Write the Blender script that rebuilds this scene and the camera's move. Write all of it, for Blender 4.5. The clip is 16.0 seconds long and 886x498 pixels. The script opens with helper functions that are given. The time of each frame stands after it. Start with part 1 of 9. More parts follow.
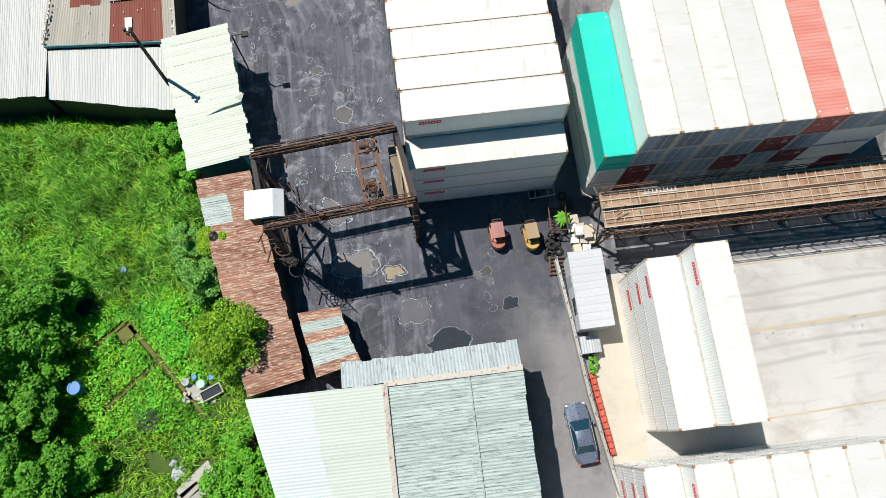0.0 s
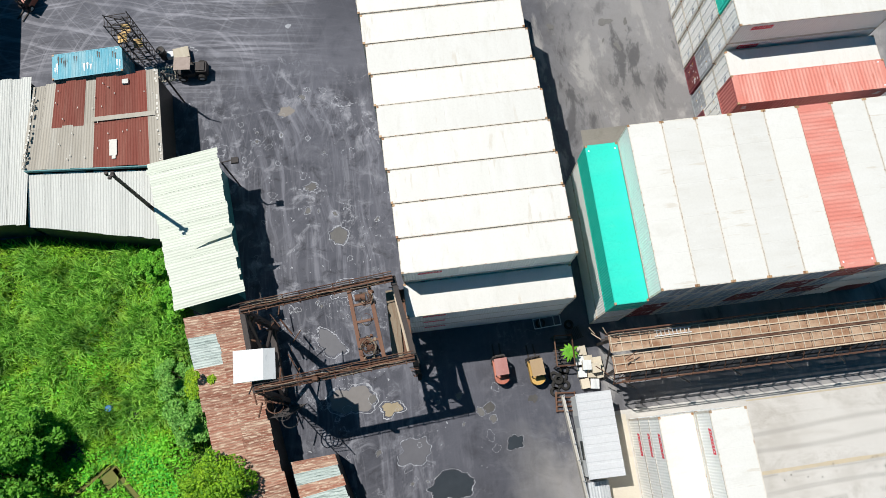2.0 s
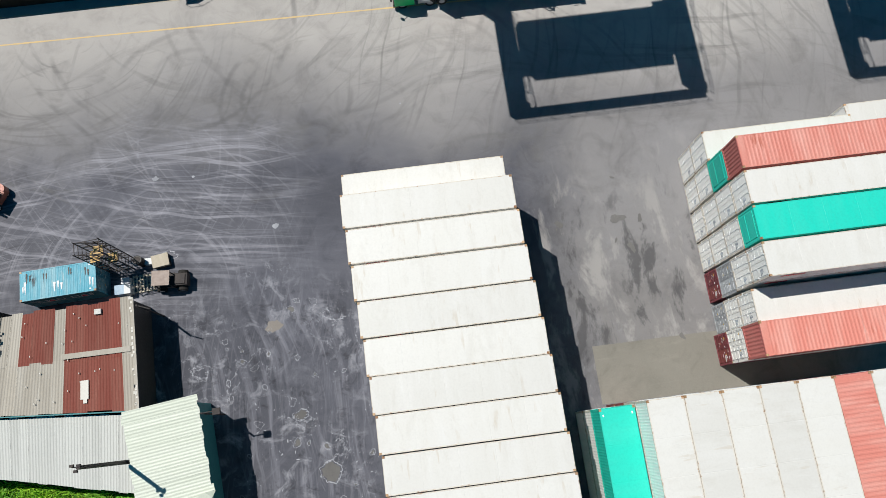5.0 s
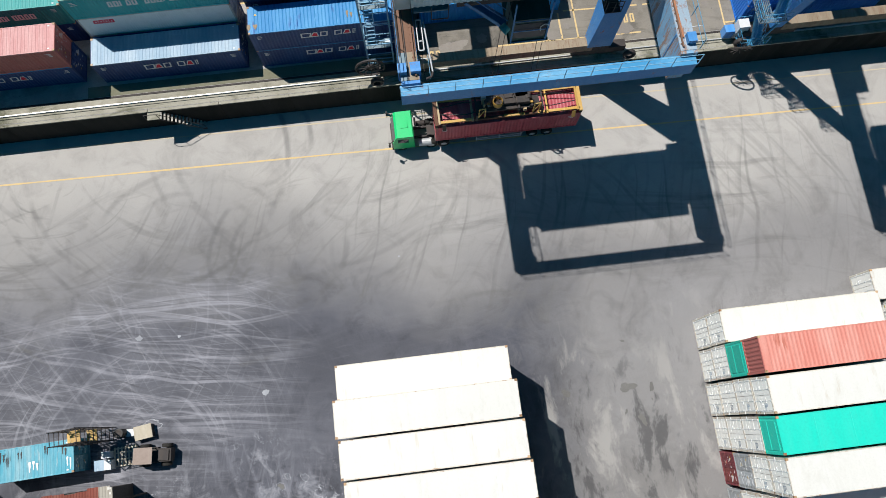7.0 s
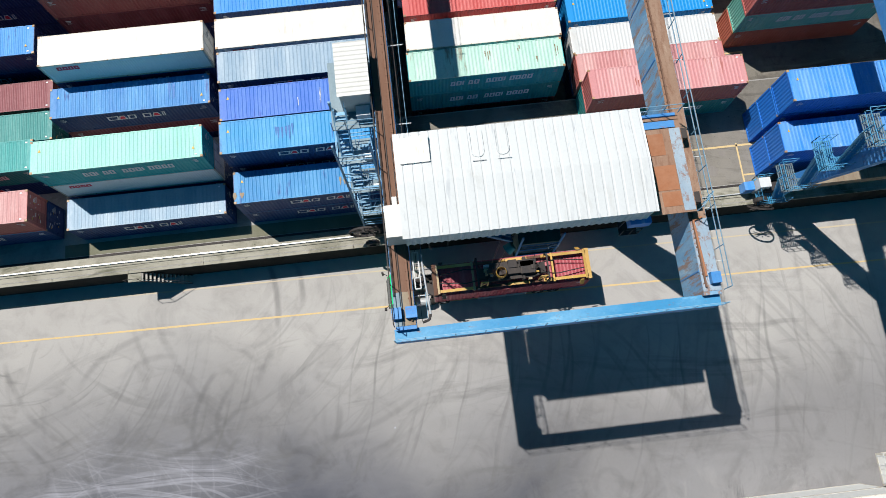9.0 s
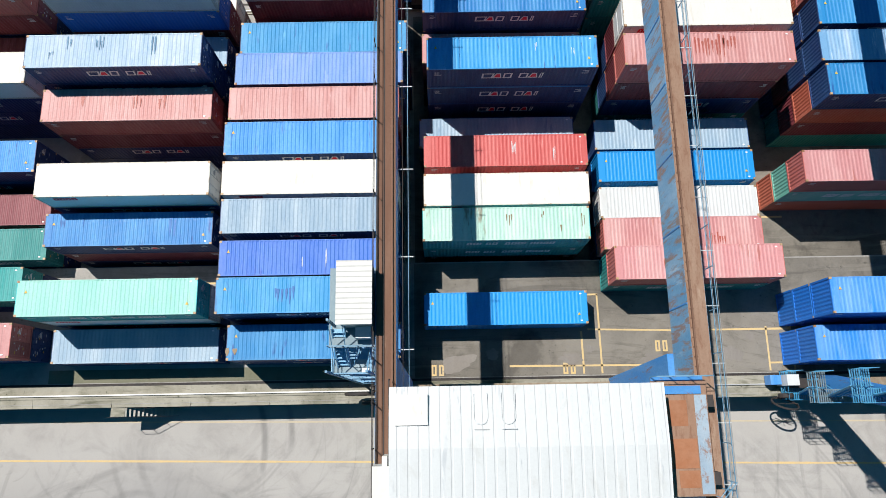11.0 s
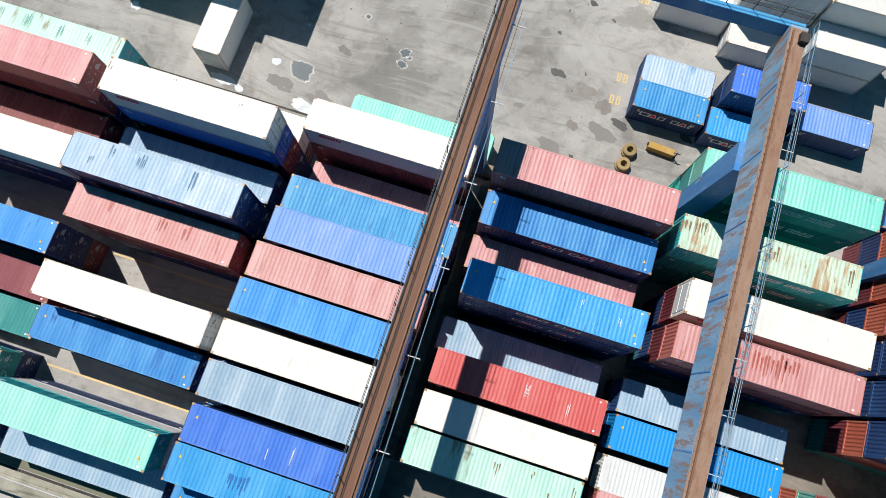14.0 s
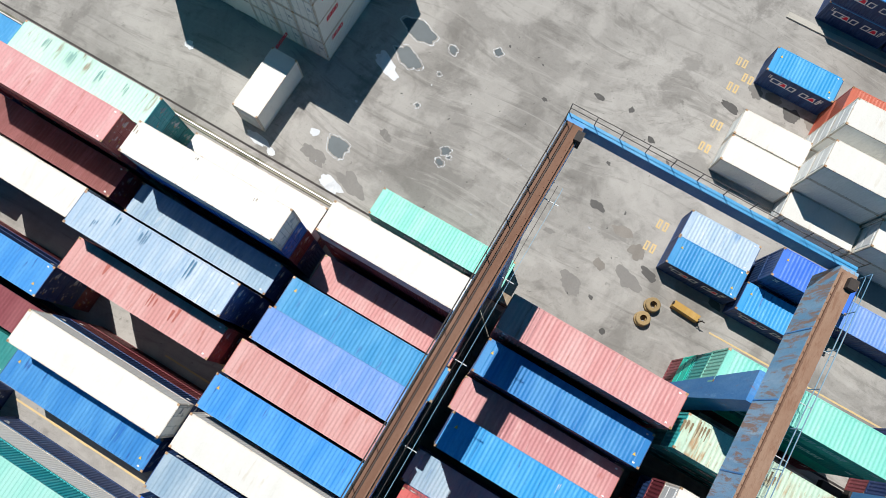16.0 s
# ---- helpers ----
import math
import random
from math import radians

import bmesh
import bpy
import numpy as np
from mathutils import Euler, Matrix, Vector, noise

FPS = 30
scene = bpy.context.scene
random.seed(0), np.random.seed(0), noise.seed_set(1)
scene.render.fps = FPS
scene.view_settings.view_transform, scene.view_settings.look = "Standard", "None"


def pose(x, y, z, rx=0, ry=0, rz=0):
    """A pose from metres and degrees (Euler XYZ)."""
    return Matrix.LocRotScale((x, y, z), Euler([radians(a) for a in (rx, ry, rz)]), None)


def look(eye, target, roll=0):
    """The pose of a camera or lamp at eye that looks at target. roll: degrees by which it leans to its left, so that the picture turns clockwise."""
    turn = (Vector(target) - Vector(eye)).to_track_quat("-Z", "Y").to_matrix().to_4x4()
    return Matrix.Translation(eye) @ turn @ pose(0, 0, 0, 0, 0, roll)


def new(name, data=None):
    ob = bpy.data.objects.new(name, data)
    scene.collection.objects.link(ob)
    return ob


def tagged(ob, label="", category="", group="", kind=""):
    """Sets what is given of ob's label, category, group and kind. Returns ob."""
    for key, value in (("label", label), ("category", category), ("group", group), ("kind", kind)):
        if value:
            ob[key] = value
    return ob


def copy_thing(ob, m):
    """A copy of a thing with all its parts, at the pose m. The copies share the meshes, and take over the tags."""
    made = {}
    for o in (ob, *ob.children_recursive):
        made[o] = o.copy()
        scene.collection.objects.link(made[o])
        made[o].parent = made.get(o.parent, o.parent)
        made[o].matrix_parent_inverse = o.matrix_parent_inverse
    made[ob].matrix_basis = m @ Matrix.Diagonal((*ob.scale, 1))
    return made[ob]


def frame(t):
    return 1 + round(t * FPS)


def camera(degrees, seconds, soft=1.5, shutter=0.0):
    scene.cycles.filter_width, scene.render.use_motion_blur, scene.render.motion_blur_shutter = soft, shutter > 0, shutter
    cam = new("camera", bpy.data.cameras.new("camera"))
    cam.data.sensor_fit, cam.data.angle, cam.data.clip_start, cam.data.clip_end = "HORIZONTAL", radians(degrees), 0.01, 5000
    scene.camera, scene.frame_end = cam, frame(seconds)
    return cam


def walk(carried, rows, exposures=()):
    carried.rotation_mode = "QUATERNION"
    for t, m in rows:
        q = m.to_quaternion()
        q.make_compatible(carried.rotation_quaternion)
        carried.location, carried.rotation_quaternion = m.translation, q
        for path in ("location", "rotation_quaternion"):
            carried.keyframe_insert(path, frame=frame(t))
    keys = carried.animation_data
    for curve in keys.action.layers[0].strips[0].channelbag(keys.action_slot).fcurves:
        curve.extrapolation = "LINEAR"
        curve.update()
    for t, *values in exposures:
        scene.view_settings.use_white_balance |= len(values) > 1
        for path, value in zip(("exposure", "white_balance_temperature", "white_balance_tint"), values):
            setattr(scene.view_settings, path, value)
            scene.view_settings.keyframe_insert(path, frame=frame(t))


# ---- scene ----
cam = camera(64.9, 16.0, soft=0.68)
PATH = [
    (0, (-0.02, 0.027, 56.991), (0.053, 0.54, 55.06), 1.2),
    (0.5, (0.295, 2.715, 56.993), (0.368, 3.228, 55.062), 1.3),
    (1, (0.677, 5.491, 57.015), (0.747, 6.002, 55.083), 0.9),
    (1.5, (0.999, 8.328, 57.058), (1.069, 8.838, 55.126), 0.9),
    (2, (1.335, 11.246, 57.094), (1.406, 11.755, 55.161), 0.9),
    (2.5, (1.732, 14.271, 57.132), (1.8, 14.777, 55.198), 0.7),
    (3, (2.127, 17.375, 57.187), (2.194, 17.879, 55.253), 0.5),
    (3.5, (2.569, 20.612, 57.234), (2.633, 21.114, 55.3), 0.2),
    (4, (3.034, 23.957, 57.312), (3.095, 24.457, 55.377), -0.1),
    (4.2, (3.213, 25.342, 57.336), (3.276, 25.838, 55.399), -0.1),
    (6.5, (5.355, 41.672, 57.577), (5.414, 42.152, 55.636), -0.0),
    (7, (5.746, 45.235, 57.569), (5.805, 45.712, 55.627), 0.2),
    (7.5, (6.195, 48.748, 57.516), (6.254, 49.226, 55.575), 0.2),
    (8, (6.646, 52.309, 57.48), (6.706, 52.786, 55.539), 0.3),
    (8.5, (7.114, 55.912, 57.405), (7.171, 56.384, 55.463), 0.2),
    (9, (7.6, 59.519, 57.365), (7.653, 59.987, 55.421), -0.1),
    (9.2, (7.776, 60.904, 57.359), (7.829, 61.373, 55.416), -0.3),
    (11.3, (9.297, 74.742, 57.251), (9.29, 75.187, 55.301), -0.1),
    (11.5, (9.42, 75.944, 57.254), (9.402, 76.386, 55.304), -0.3),
    (12, (9.643, 78.731, 57.202), (9.6, 79.169, 55.251), -0.5),
    (12.5, (9.72, 81.349, 57.128), (9.654, 81.786, 55.177), -0.2),
    (13, (9.759, 83.897, 57.08), (9.669, 84.335, 55.13), -0.1),
    (13.5, (9.651, 86.455, 57.061), (9.542, 86.887, 55.112), 0.3),
    (14, (9.488, 89.016, 57.049), (9.355, 89.439, 55.099), 0.3),
    (14.5, (9.23, 91.467, 57.004), (9.074, 91.883, 55.055), 0.5),
    (15, (8.782, 93.838, 56.951), (8.604, 94.247, 55.001), 0.7),
    (15.5, (8.236, 96.119, 56.871), (8.036, 96.521, 54.922), 0.8),
    (16, (7.618, 98.378, 56.808), (7.395, 98.771, 54.859), 1.0),
]
walk(cam, [(t, look(eye, target, roll)) for t, eye, target, roll in PATH],
     [(0, 0.30), (1.5, 0.28), (3, 0.11), (4, 0.01), (5.2, 0.12), (6.5, 0.27), (8, 0.30), (12, 0.34), (16, 0.32)])

# ---- world, sun, exposure ----
SUN_DIR = Vector((-8.34, 7.50, 21.0)).normalized()
world = bpy.data.worlds.new("sky")
scene.world = world
world.use_nodes = True
wn = world.node_tree
sky = wn.nodes.new("ShaderNodeTexSky")
sky.sky_type, sky.sun_disc = "NISHITA", False
sky.sun_elevation = math.asin(SUN_DIR.z)
sky.sun_rotation = math.atan2(SUN_DIR.x, SUN_DIR.y)
wn.nodes["Background"].inputs["Strength"].default_value = 0.041
deep = wn.nodes.new("ShaderNodeHueSaturation")
deep.inputs["Saturation"].default_value = 2.3
deep.inputs["Hue"].default_value = 0.485
wn.links.new(sky.outputs[0], deep.inputs["Color"])
tint = wn.nodes.new("ShaderNodeMix")
tint.data_type, tint.blend_type = "RGBA", "MULTIPLY"
tint.inputs[0].default_value = 1.0
tint.inputs[7].default_value = (0.49, 0.98, 0.94, 1)
wn.links.new(deep.outputs[0], tint.inputs[6])
wn.links.new(tint.outputs[2], wn.nodes["Background"].inputs["Color"])
sun = new("sun", bpy.data.lights.new("sun", "SUN"))
sun.data.energy, sun.data.angle, sun.data.color = 4.6, radians(0.53), (1.0, 0.965, 0.91)
sun.matrix_world = look(SUN_DIR * 200, (0, 0, 0))


# ---- materials ----
def nodes_of(name):
    m = bpy.data.materials.new(name)
    m.use_nodes = True
    return m, m.node_tree.nodes, m.node_tree.links, m.node_tree.nodes["Principled BSDF"]


def mix(nt, fac, a, b, kind="MIX"):
    n = nt.nodes.new("ShaderNodeMix")
    n.data_type, n.blend_type = "RGBA", kind
    for sock, v in ((0, fac), (6, a), (7, b)):
        if isinstance(v, (int, float)):
            n.inputs[sock].default_value = v
        elif isinstance(v, tuple):
            n.inputs[sock].default_value = (*v, 1) if len(v) == 3 else v
        else:
            nt.links.new(v, n.inputs[sock])
    return n.outputs[2]


def ramp(nt, src, lo, hi, a=0.0, b=1.0):
    n = nt.nodes.new("ShaderNodeMapRange")
    for i, v in enumerate((lo, hi, a, b)):
        n.inputs[i + 1].default_value = v
    nt.links.new(src, n.inputs[0])
    return n.outputs[0]


def axis_of(nt, vec, i):
    n = nt.nodes.new("ShaderNodeSeparateXYZ")
    nt.links.new(vec, n.inputs[0])
    return n.outputs[i]


def noise_tex(nt, vec, scale, detail=4.0, rough=0.6, distort=0.0):
    n = nt.nodes.new("ShaderNodeTexNoise")
    n.inputs["Scale"].default_value, n.inputs["Detail"].default_value = scale, detail
    n.inputs["Roughness"].default_value, n.inputs["Distortion"].default_value = rough, distort
    nt.links.new(vec, n.inputs["Vector"])
    return n.outputs["Fac"]


def math_node(nt, op, a, b=0.0):
    n = nt.nodes.new("ShaderNodeMath")
    n.operation = op
    for i, v in enumerate((a, b)):
        if isinstance(v, (int, float)):
            n.inputs[i].default_value = v
        else:
            nt.links.new(v, n.inputs[i])
    return n.outputs[0]


def place_vec(nt, scale=(1, 1, 1), own=True):
    """Object coordinates, shifted by the object's random number, stretched by scale."""
    tc = nt.nodes.new("ShaderNodeTexCoord")
    out = tc.outputs["Object"]
    if own:
        oi = nt.nodes.new("ShaderNodeObjectInfo")
        add = nt.nodes.new("ShaderNodeVectorMath")
        mul = nt.nodes.new("ShaderNodeMath")
        mul.operation = "MULTIPLY"
        mul.inputs[1].default_value = 173.0
        nt.links.new(oi.outputs["Random"], mul.inputs[0])
        nt.links.new(out, add.inputs[0])
        nt.links.new(mul.outputs[0], add.inputs[1])
        out = add.outputs[0]
    mp = nt.nodes.new("ShaderNodeMapping")
    mp.inputs["Scale"].default_value = scale
    nt.links.new(out, mp.inputs["Vector"])
    return mp.outputs[0]


def bump(nt, b, src, strength, dist=0.02):
    n = nt.nodes.new("ShaderNodeBump")
    n.inputs["Strength"].default_value, n.inputs["Distance"].default_value = strength, dist
    nt.links.new(src, n.inputs["Height"])
    nt.links.new(n.outputs[0], b.inputs["Normal"])


def paint(name, col, fade=(0.8, 0.82, 0.85), fade_amt=0.25, rust_amt=0.3, rough=0.5, streak=(1.5, 0.24, 0.5), metal=0.0, vary=0.25, spec=0.4, rust_col=(0.16, 0.06, 0.025), dirt=None, dirt_amt=0.0, scuff_at=(0.60, 0.74), rust_at=(0.66, 0.73), hue=0.0, drip=None, drip_amt=0.0, drip_at=(0.60, 0.66)):
    """Weathered paint on steel: sun-faded patches, scuffs across the sheet, rust spots."""
    m, n, l, b = nodes_of(name)
    nt = m.node_tree
    oi = n.new("ShaderNodeObjectInfo")
    hsv = n.new("ShaderNodeHueSaturation")
    hsv.inputs["Color"].default_value = (*col, 1)
    l.new(ramp(nt, oi.outputs["Random"], 0, 1, 1 - vary, 1 + vary * 0.7), hsv.inputs["Value"])
    other = math_node(nt, "FRACT", math_node(nt, "MULTIPLY", oi.outputs["Random"], 37.7))
    l.new(ramp(nt, other, 0, 1, 0.5 - hue, 0.5 + hue), hsv.inputs["Hue"])
    v = place_vec(nt, (1, 1, 1))
    vs = place_vec(nt, streak)
    big = noise_tex(nt, vs, 0.55, 5, 0.65)
    scuff = noise_tex(nt, vs, 1.6, 6, 0.7)
    fine = noise_tex(nt, v, 7.0, 5, 0.7)
    c = mix(nt, math_node(nt, "MULTIPLY", ramp(nt, big, 0.42, 0.72), fade_amt), hsv.outputs[0], fade)
    c = mix(nt, math_node(nt, "MULTIPLY", ramp(nt, scuff, *scuff_at), fade_amt * 1.6), c, fade)
    dark = tuple(x * 0.45 for x in col)
    if dirt:
        grime = noise_tex(nt, place_vec(nt, (streak[0] * 0.7, streak[1] * 1.6, 1)), 0.9, 7, 0.72, 0.6)
        c = mix(nt, math_node(nt, "MULTIPLY", ramp(nt, grime, 0.52, 0.72), dirt_amt), c, dirt)
    c = mix(nt, math_node(nt, "MULTIPLY", ramp(nt, fine, 0.45, 0.75), 0.12 if dirt else 0.22), c, dark)
    if drip:
        # stains that run across the sheet, gathered in a few places
        run = noise_tex(nt, place_vec(nt, (2.6, 0.35, 1)), 1.0, 4, 0.6)
        spot = noise_tex(nt, v, 0.33, 3, 0.55)
        c = mix(nt, math_node(nt, "MULTIPLY", math_node(nt, "MULTIPLY", ramp(nt, run, *drip_at), ramp(nt, spot, 0.50, 0.60)), drip_amt), c, drip)
    rust = noise_tex(nt, vs, 2.7, 8, 0.75, 0.4)
    rmask = math_node(nt, "MULTIPLY", ramp(nt, rust, *rust_at), rust_amt)
    c = mix(nt, rmask, c, rust_col)
    l.new(c, b.inputs["Base Color"])
    l.new(ramp(nt, fine, 0.2, 0.8, rough - 0.1, rough + 0.18), b.inputs["Roughness"])
    b.inputs["Metallic"].default_value = metal
    b.inputs["Specular IOR Level"].default_value = spec
    bump(nt, b, fine, 0.12, 0.01)
    return m


BROWN_STAIN = (0.20, 0.10, 0.045)
PAINT = {
    "blue": paint("paint_blue", (0.020, 0.235, 0.55), (0.20, 0.53, 0.80), 0.30, 0.22, hue=0.014, drip=(0.012, 0.06, 0.25), drip_amt=0.75),
    "violet": paint("paint_violet_blue", (0.032, 0.135, 0.56), (0.22, 0.38, 0.76), 0.28, 0.1, hue=0.006, drip=(0.02, 0.05, 0.33), drip_amt=0.5),
    "royal": paint("paint_royal_blue", (0.025, 0.225, 0.66), (0.34, 0.55, 0.80), 0.42, 0.08, vary=0.08),
    "periwinkle": paint("paint_periwinkle_blue", (0.12, 0.255, 0.60), (0.36, 0.44, 0.74), 0.45, 0.05, vary=0.05),
    "light_blue": paint("paint_faded_blue", (0.17, 0.37, 0.61), (0.58, 0.66, 0.74), 0.6, 0.12, drip=(0.05, 0.17, 0.42), drip_amt=0.6, drip_at=(0.58, 0.66)),
    "steel_blue": paint("paint_steel_blue", (0.23, 0.34, 0.45), (0.46, 0.54, 0.60), 0.6, 0.12, drip=(0.10, 0.19, 0.34), drip_amt=0.5, vary=0.1),
    "navy": paint("paint_navy", (0.012, 0.034, 0.125), (0.08, 0.12, 0.25), 0.25, 0.2),
    "bright_blue": paint("paint_bright_blue", (0.004, 0.25, 0.64), (0.03, 0.32, 0.68), 0.15, 0.03),
    "pink": paint("paint_faded_red", (0.51, 0.225, 0.222), (0.63, 0.40, 0.385), 0.65, 0.2, vary=0.12, hue=0.009, drip=(0.33, 0.09, 0.06), drip_amt=0.55),
    "coral": paint("paint_faded_coral", (0.60, 0.21, 0.165), (0.70, 0.40, 0.34), 0.65, 0.25, vary=0.08, drip=(0.40, 0.10, 0.06), drip_amt=0.7),
    "crimson": paint("paint_crimson", (0.40, 0.06, 0.08), (0.58, 0.22, 0.24), 0.35, 0.2),
    "red": paint("paint_red", (0.54, 0.085, 0.08), (0.68, 0.25, 0.23), 0.35, 0.15),
    "orange_red": paint("paint_orange_red", (0.46, 0.11, 0.065), (0.62, 0.26, 0.2), 0.35, 0.25),
    "maroon": paint("paint_maroon", (0.18, 0.035, 0.04), (0.38, 0.14, 0.15), 0.35, 0.25, hue=0.012),
    "pale_aqua": paint("paint_pale_aqua", (0.26, 0.58, 0.50), (0.42, 0.66, 0.60), 0.5, 0.1, vary=0.03, drip=(0.30, 0.40, 0.26), drip_amt=0.3),
    # part of this whiteness is the roof's sun gloss put into the colour
    "frost": paint("paint_sheen_pale_blue", (0.31, 0.43, 0.57), (0.60, 0.65, 0.70), 0.7, 0.12, vary=0.05, drip=(0.10, 0.24, 0.46), drip_amt=0.7, drip_at=(0.56, 0.64)),
    "mint": paint("paint_mint", (0.36, 0.58, 0.49), (0.60, 0.69, 0.63), 0.6, 0.6, drip=BROWN_STAIN, drip_amt=0.75, drip_at=(0.57, 0.66)),
    "rusty_mint": paint("paint_mint_rusting", (0.40, 0.54, 0.43), (0.60, 0.64, 0.50), 0.6, 0.9, rust_at=(0.56, 0.66), rust_col=(0.30, 0.14, 0.05), drip=(0.36, 0.20, 0.09), drip_amt=0.85, drip_at=(0.48, 0.60)),
    "teal": paint("paint_teal", (0.012, 0.25, 0.24), (0.2, 0.48, 0.45), 0.25, 0.2),
    "green": paint("paint_sea_green", (0.17, 0.52, 0.43), (0.42, 0.67, 0.59), 0.45, 0.12, drip=(0.05, 0.26, 0.19), drip_amt=0.6),
    "turquoise": paint("paint_turquoise", (0.008, 0.54, 0.42), (0.1, 0.62, 0.50), 0.2, 0.1),
    "aqua": paint("paint_weathered_aqua", (0.05, 0.29, 0.39), (0.42, 0.52, 0.52), 0.6, 0.5, drip=(0.015, 0.02, 0.025), drip_amt=0.95, drip_at=(0.60, 0.63)),
    "white": paint("paint_reefer_white", (0.625, 0.615, 0.58), (0.69, 0.688, 0.67), 0.4, 0.14, 0.5, vary=0.06, dirt=(0.40, 0.37, 0.31), dirt_amt=0.22, drip=(0.42, 0.33, 0.21), drip_amt=0.28),
    "chalk": paint("paint_chalk_white", (0.58, 0.60, 0.605), (0.63, 0.65, 0.655), 0.4, 0.2, vary=0.06, dirt=(0.36, 0.34, 0.30), dirt_amt=0.35, drip=(0.22, 0.25, 0.30), drip_amt=0.5),
    "grey": paint("paint_grey", (0.36, 0.38, 0.40), (0.5, 0.52, 0.54), 0.4, 0.25),
}
# side walls and doors: less sun-bleached than the roofs; the blues also darkened for shade
UNFADED_SHADE_TONES = {
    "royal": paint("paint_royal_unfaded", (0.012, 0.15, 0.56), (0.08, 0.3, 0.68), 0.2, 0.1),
    "blue": paint("paint_blue_unfaded_shaded", (0.022, 0.052, 0.16), (0.05, 0.17, 0.36), 0.25, 0.3),
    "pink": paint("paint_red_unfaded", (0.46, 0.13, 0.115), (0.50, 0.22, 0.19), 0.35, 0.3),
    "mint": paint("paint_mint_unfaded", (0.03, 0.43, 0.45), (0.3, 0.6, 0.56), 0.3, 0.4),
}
# white walls are lightened beyond the roofs to offset their weaker light
UNFADED_SHADE_TONES["white"] = UNFADED_SHADE_TONES["shade_doored"] = paint("paint_reefer_wall_lightened", (0.84, 0.835, 0.80), (0.86, 0.86, 0.84), 0.4, 0.12, vary=0.06, dirt=(0.60, 0.58, 0.53), dirt_amt=0.3)
UNFADED_SHADE_TONES["chalk"] = UNFADED_SHADE_TONES["white"]
UNFADED_SHADE_TONES["coral"] = UNFADED_SHADE_TONES["pink"]
UNFADED_SHADE_TONES["rusty_mint"] = UNFADED_SHADE_TONES["mint"]
UNFADED_SHADE_TONES["pale_aqua"] = paint("paint_aqua_unfaded", (0.025, 0.42, 0.44), (0.2, 0.55, 0.54), 0.3, 0.3)
# all other blues share the wall blue with shade mixed in
UNFADED_SHADE_TONES["violet"] = UNFADED_SHADE_TONES["frost"] = UNFADED_SHADE_TONES["periwinkle"] = UNFADED_SHADE_TONES["light_blue"] = UNFADED_SHADE_TONES["steel_blue"] = UNFADED_SHADE_TONES["blue"]
CASTING = paint("casting_rusty", (0.40, 0.25, 0.13), (0.6, 0.5, 0.38), 0.3, 0.9, rust_at=(0.5, 0.6), rust_col=(0.20, 0.07, 0.02), vary=0.4)
SEAL = paint("door_seal_black", (0.02, 0.02, 0.02), (0.06, 0.06, 0.06), 0.2, 0.0)
ROD = paint("galvanised_rod", (0.42, 0.43, 0.43), (0.55, 0.55, 0.55), 0.3, 0.35, metal=0.4)
WALK_BLUE = paint("walkway_blue", (0.045, 0.28, 0.54), (0.30, 0.56, 0.72), 0.32, 0.7, streak=(0.5, 1.1, 0.25), rust_at=(0.58, 0.66), rust_col=(0.22, 0.10, 0.05))
CRANE_BLUE = paint("crane_blue", (0.040, 0.205, 0.50), (0.24, 0.45, 0.66), 0.32, 0.7, streak=(0.5, 1.1, 0.25), rust_at=(0.58, 0.66), rust_col=(0.22, 0.10, 0.05))
CRANE_RUST = paint("crane_rust", (0.165, 0.088, 0.06), (0.31, 0.205, 0.15), 0.4, 0.35, 0.8, streak=(1, 0.2, 1), spec=0.15)
RUST = paint("rusty_steel", (0.105, 0.052, 0.036), (0.30, 0.19, 0.13), 0.45, 0.5, 0.85, spec=0.15, rust_col=(0.03, 0.018, 0.012))
DARK_STEEL = paint("dark_steel", (0.035, 0.03, 0.03), (0.12, 0.09, 0.07), 0.3, 0.5, 0.7)
STEEL_BLUE = paint("stair_blue_steel", (0.14, 0.32, 0.48), (0.4, 0.55, 0.65), 0.35, 0.3)
LOGO_WHITE = paint("lettering_white", (0.70, 0.71, 0.72), (0.78, 0.78, 0.78), 0.1, 0.02, vary=0.02)
LOGO_RED = paint("lettering_red", (0.78, 0.025, 0.06), (0.6, 0.1, 0.1), 0.1, 0.02, vary=0.02)
GALV = paint("galvanised", (0.50, 0.52, 0.53), (0.65, 0.66, 0.66), 0.3, 0.25, 0.5, metal=0.25)
RUBBER = paint("tyre_rubber", (0.022, 0.021, 0.02), (0.08, 0.075, 0.07), 0.3, 0.0, 0.85, spec=0.2)
YELLOW = paint("machine_yellow", (0.50, 0.29, 0.06), (0.60, 0.45, 0.24), 0.4, 0.45)
CONCRETE = paint("concrete", (0.38, 0.36, 0.32), (0.52, 0.50, 0.46), 0.5, 0.12, 0.9, streak=(0.4, 0.4, 1), spec=0.2, rust_col=(0.10, 0.10, 0.06))
WEST_FACE = paint("blue_face_with_rust_runs", (0.15, 0.35, 0.56), (0.46, 0.57, 0.65), 0.55, 0.9, streak=(1, 0.8, 0.16), rust_at=(0.50, 0.58), rust_col=(0.27, 0.165, 0.115), rough=0.6)
RUST_PLATE = paint("red_brown_plate", (0.27, 0.165, 0.115), (0.38, 0.28, 0.21), 0.5, 0.5, streak=(1.6, 0.35, 1), rough=0.85, spec=0.15, rust_at=(0.5, 0.62), rust_col=(0.17, 0.075, 0.045), vary=0.05)
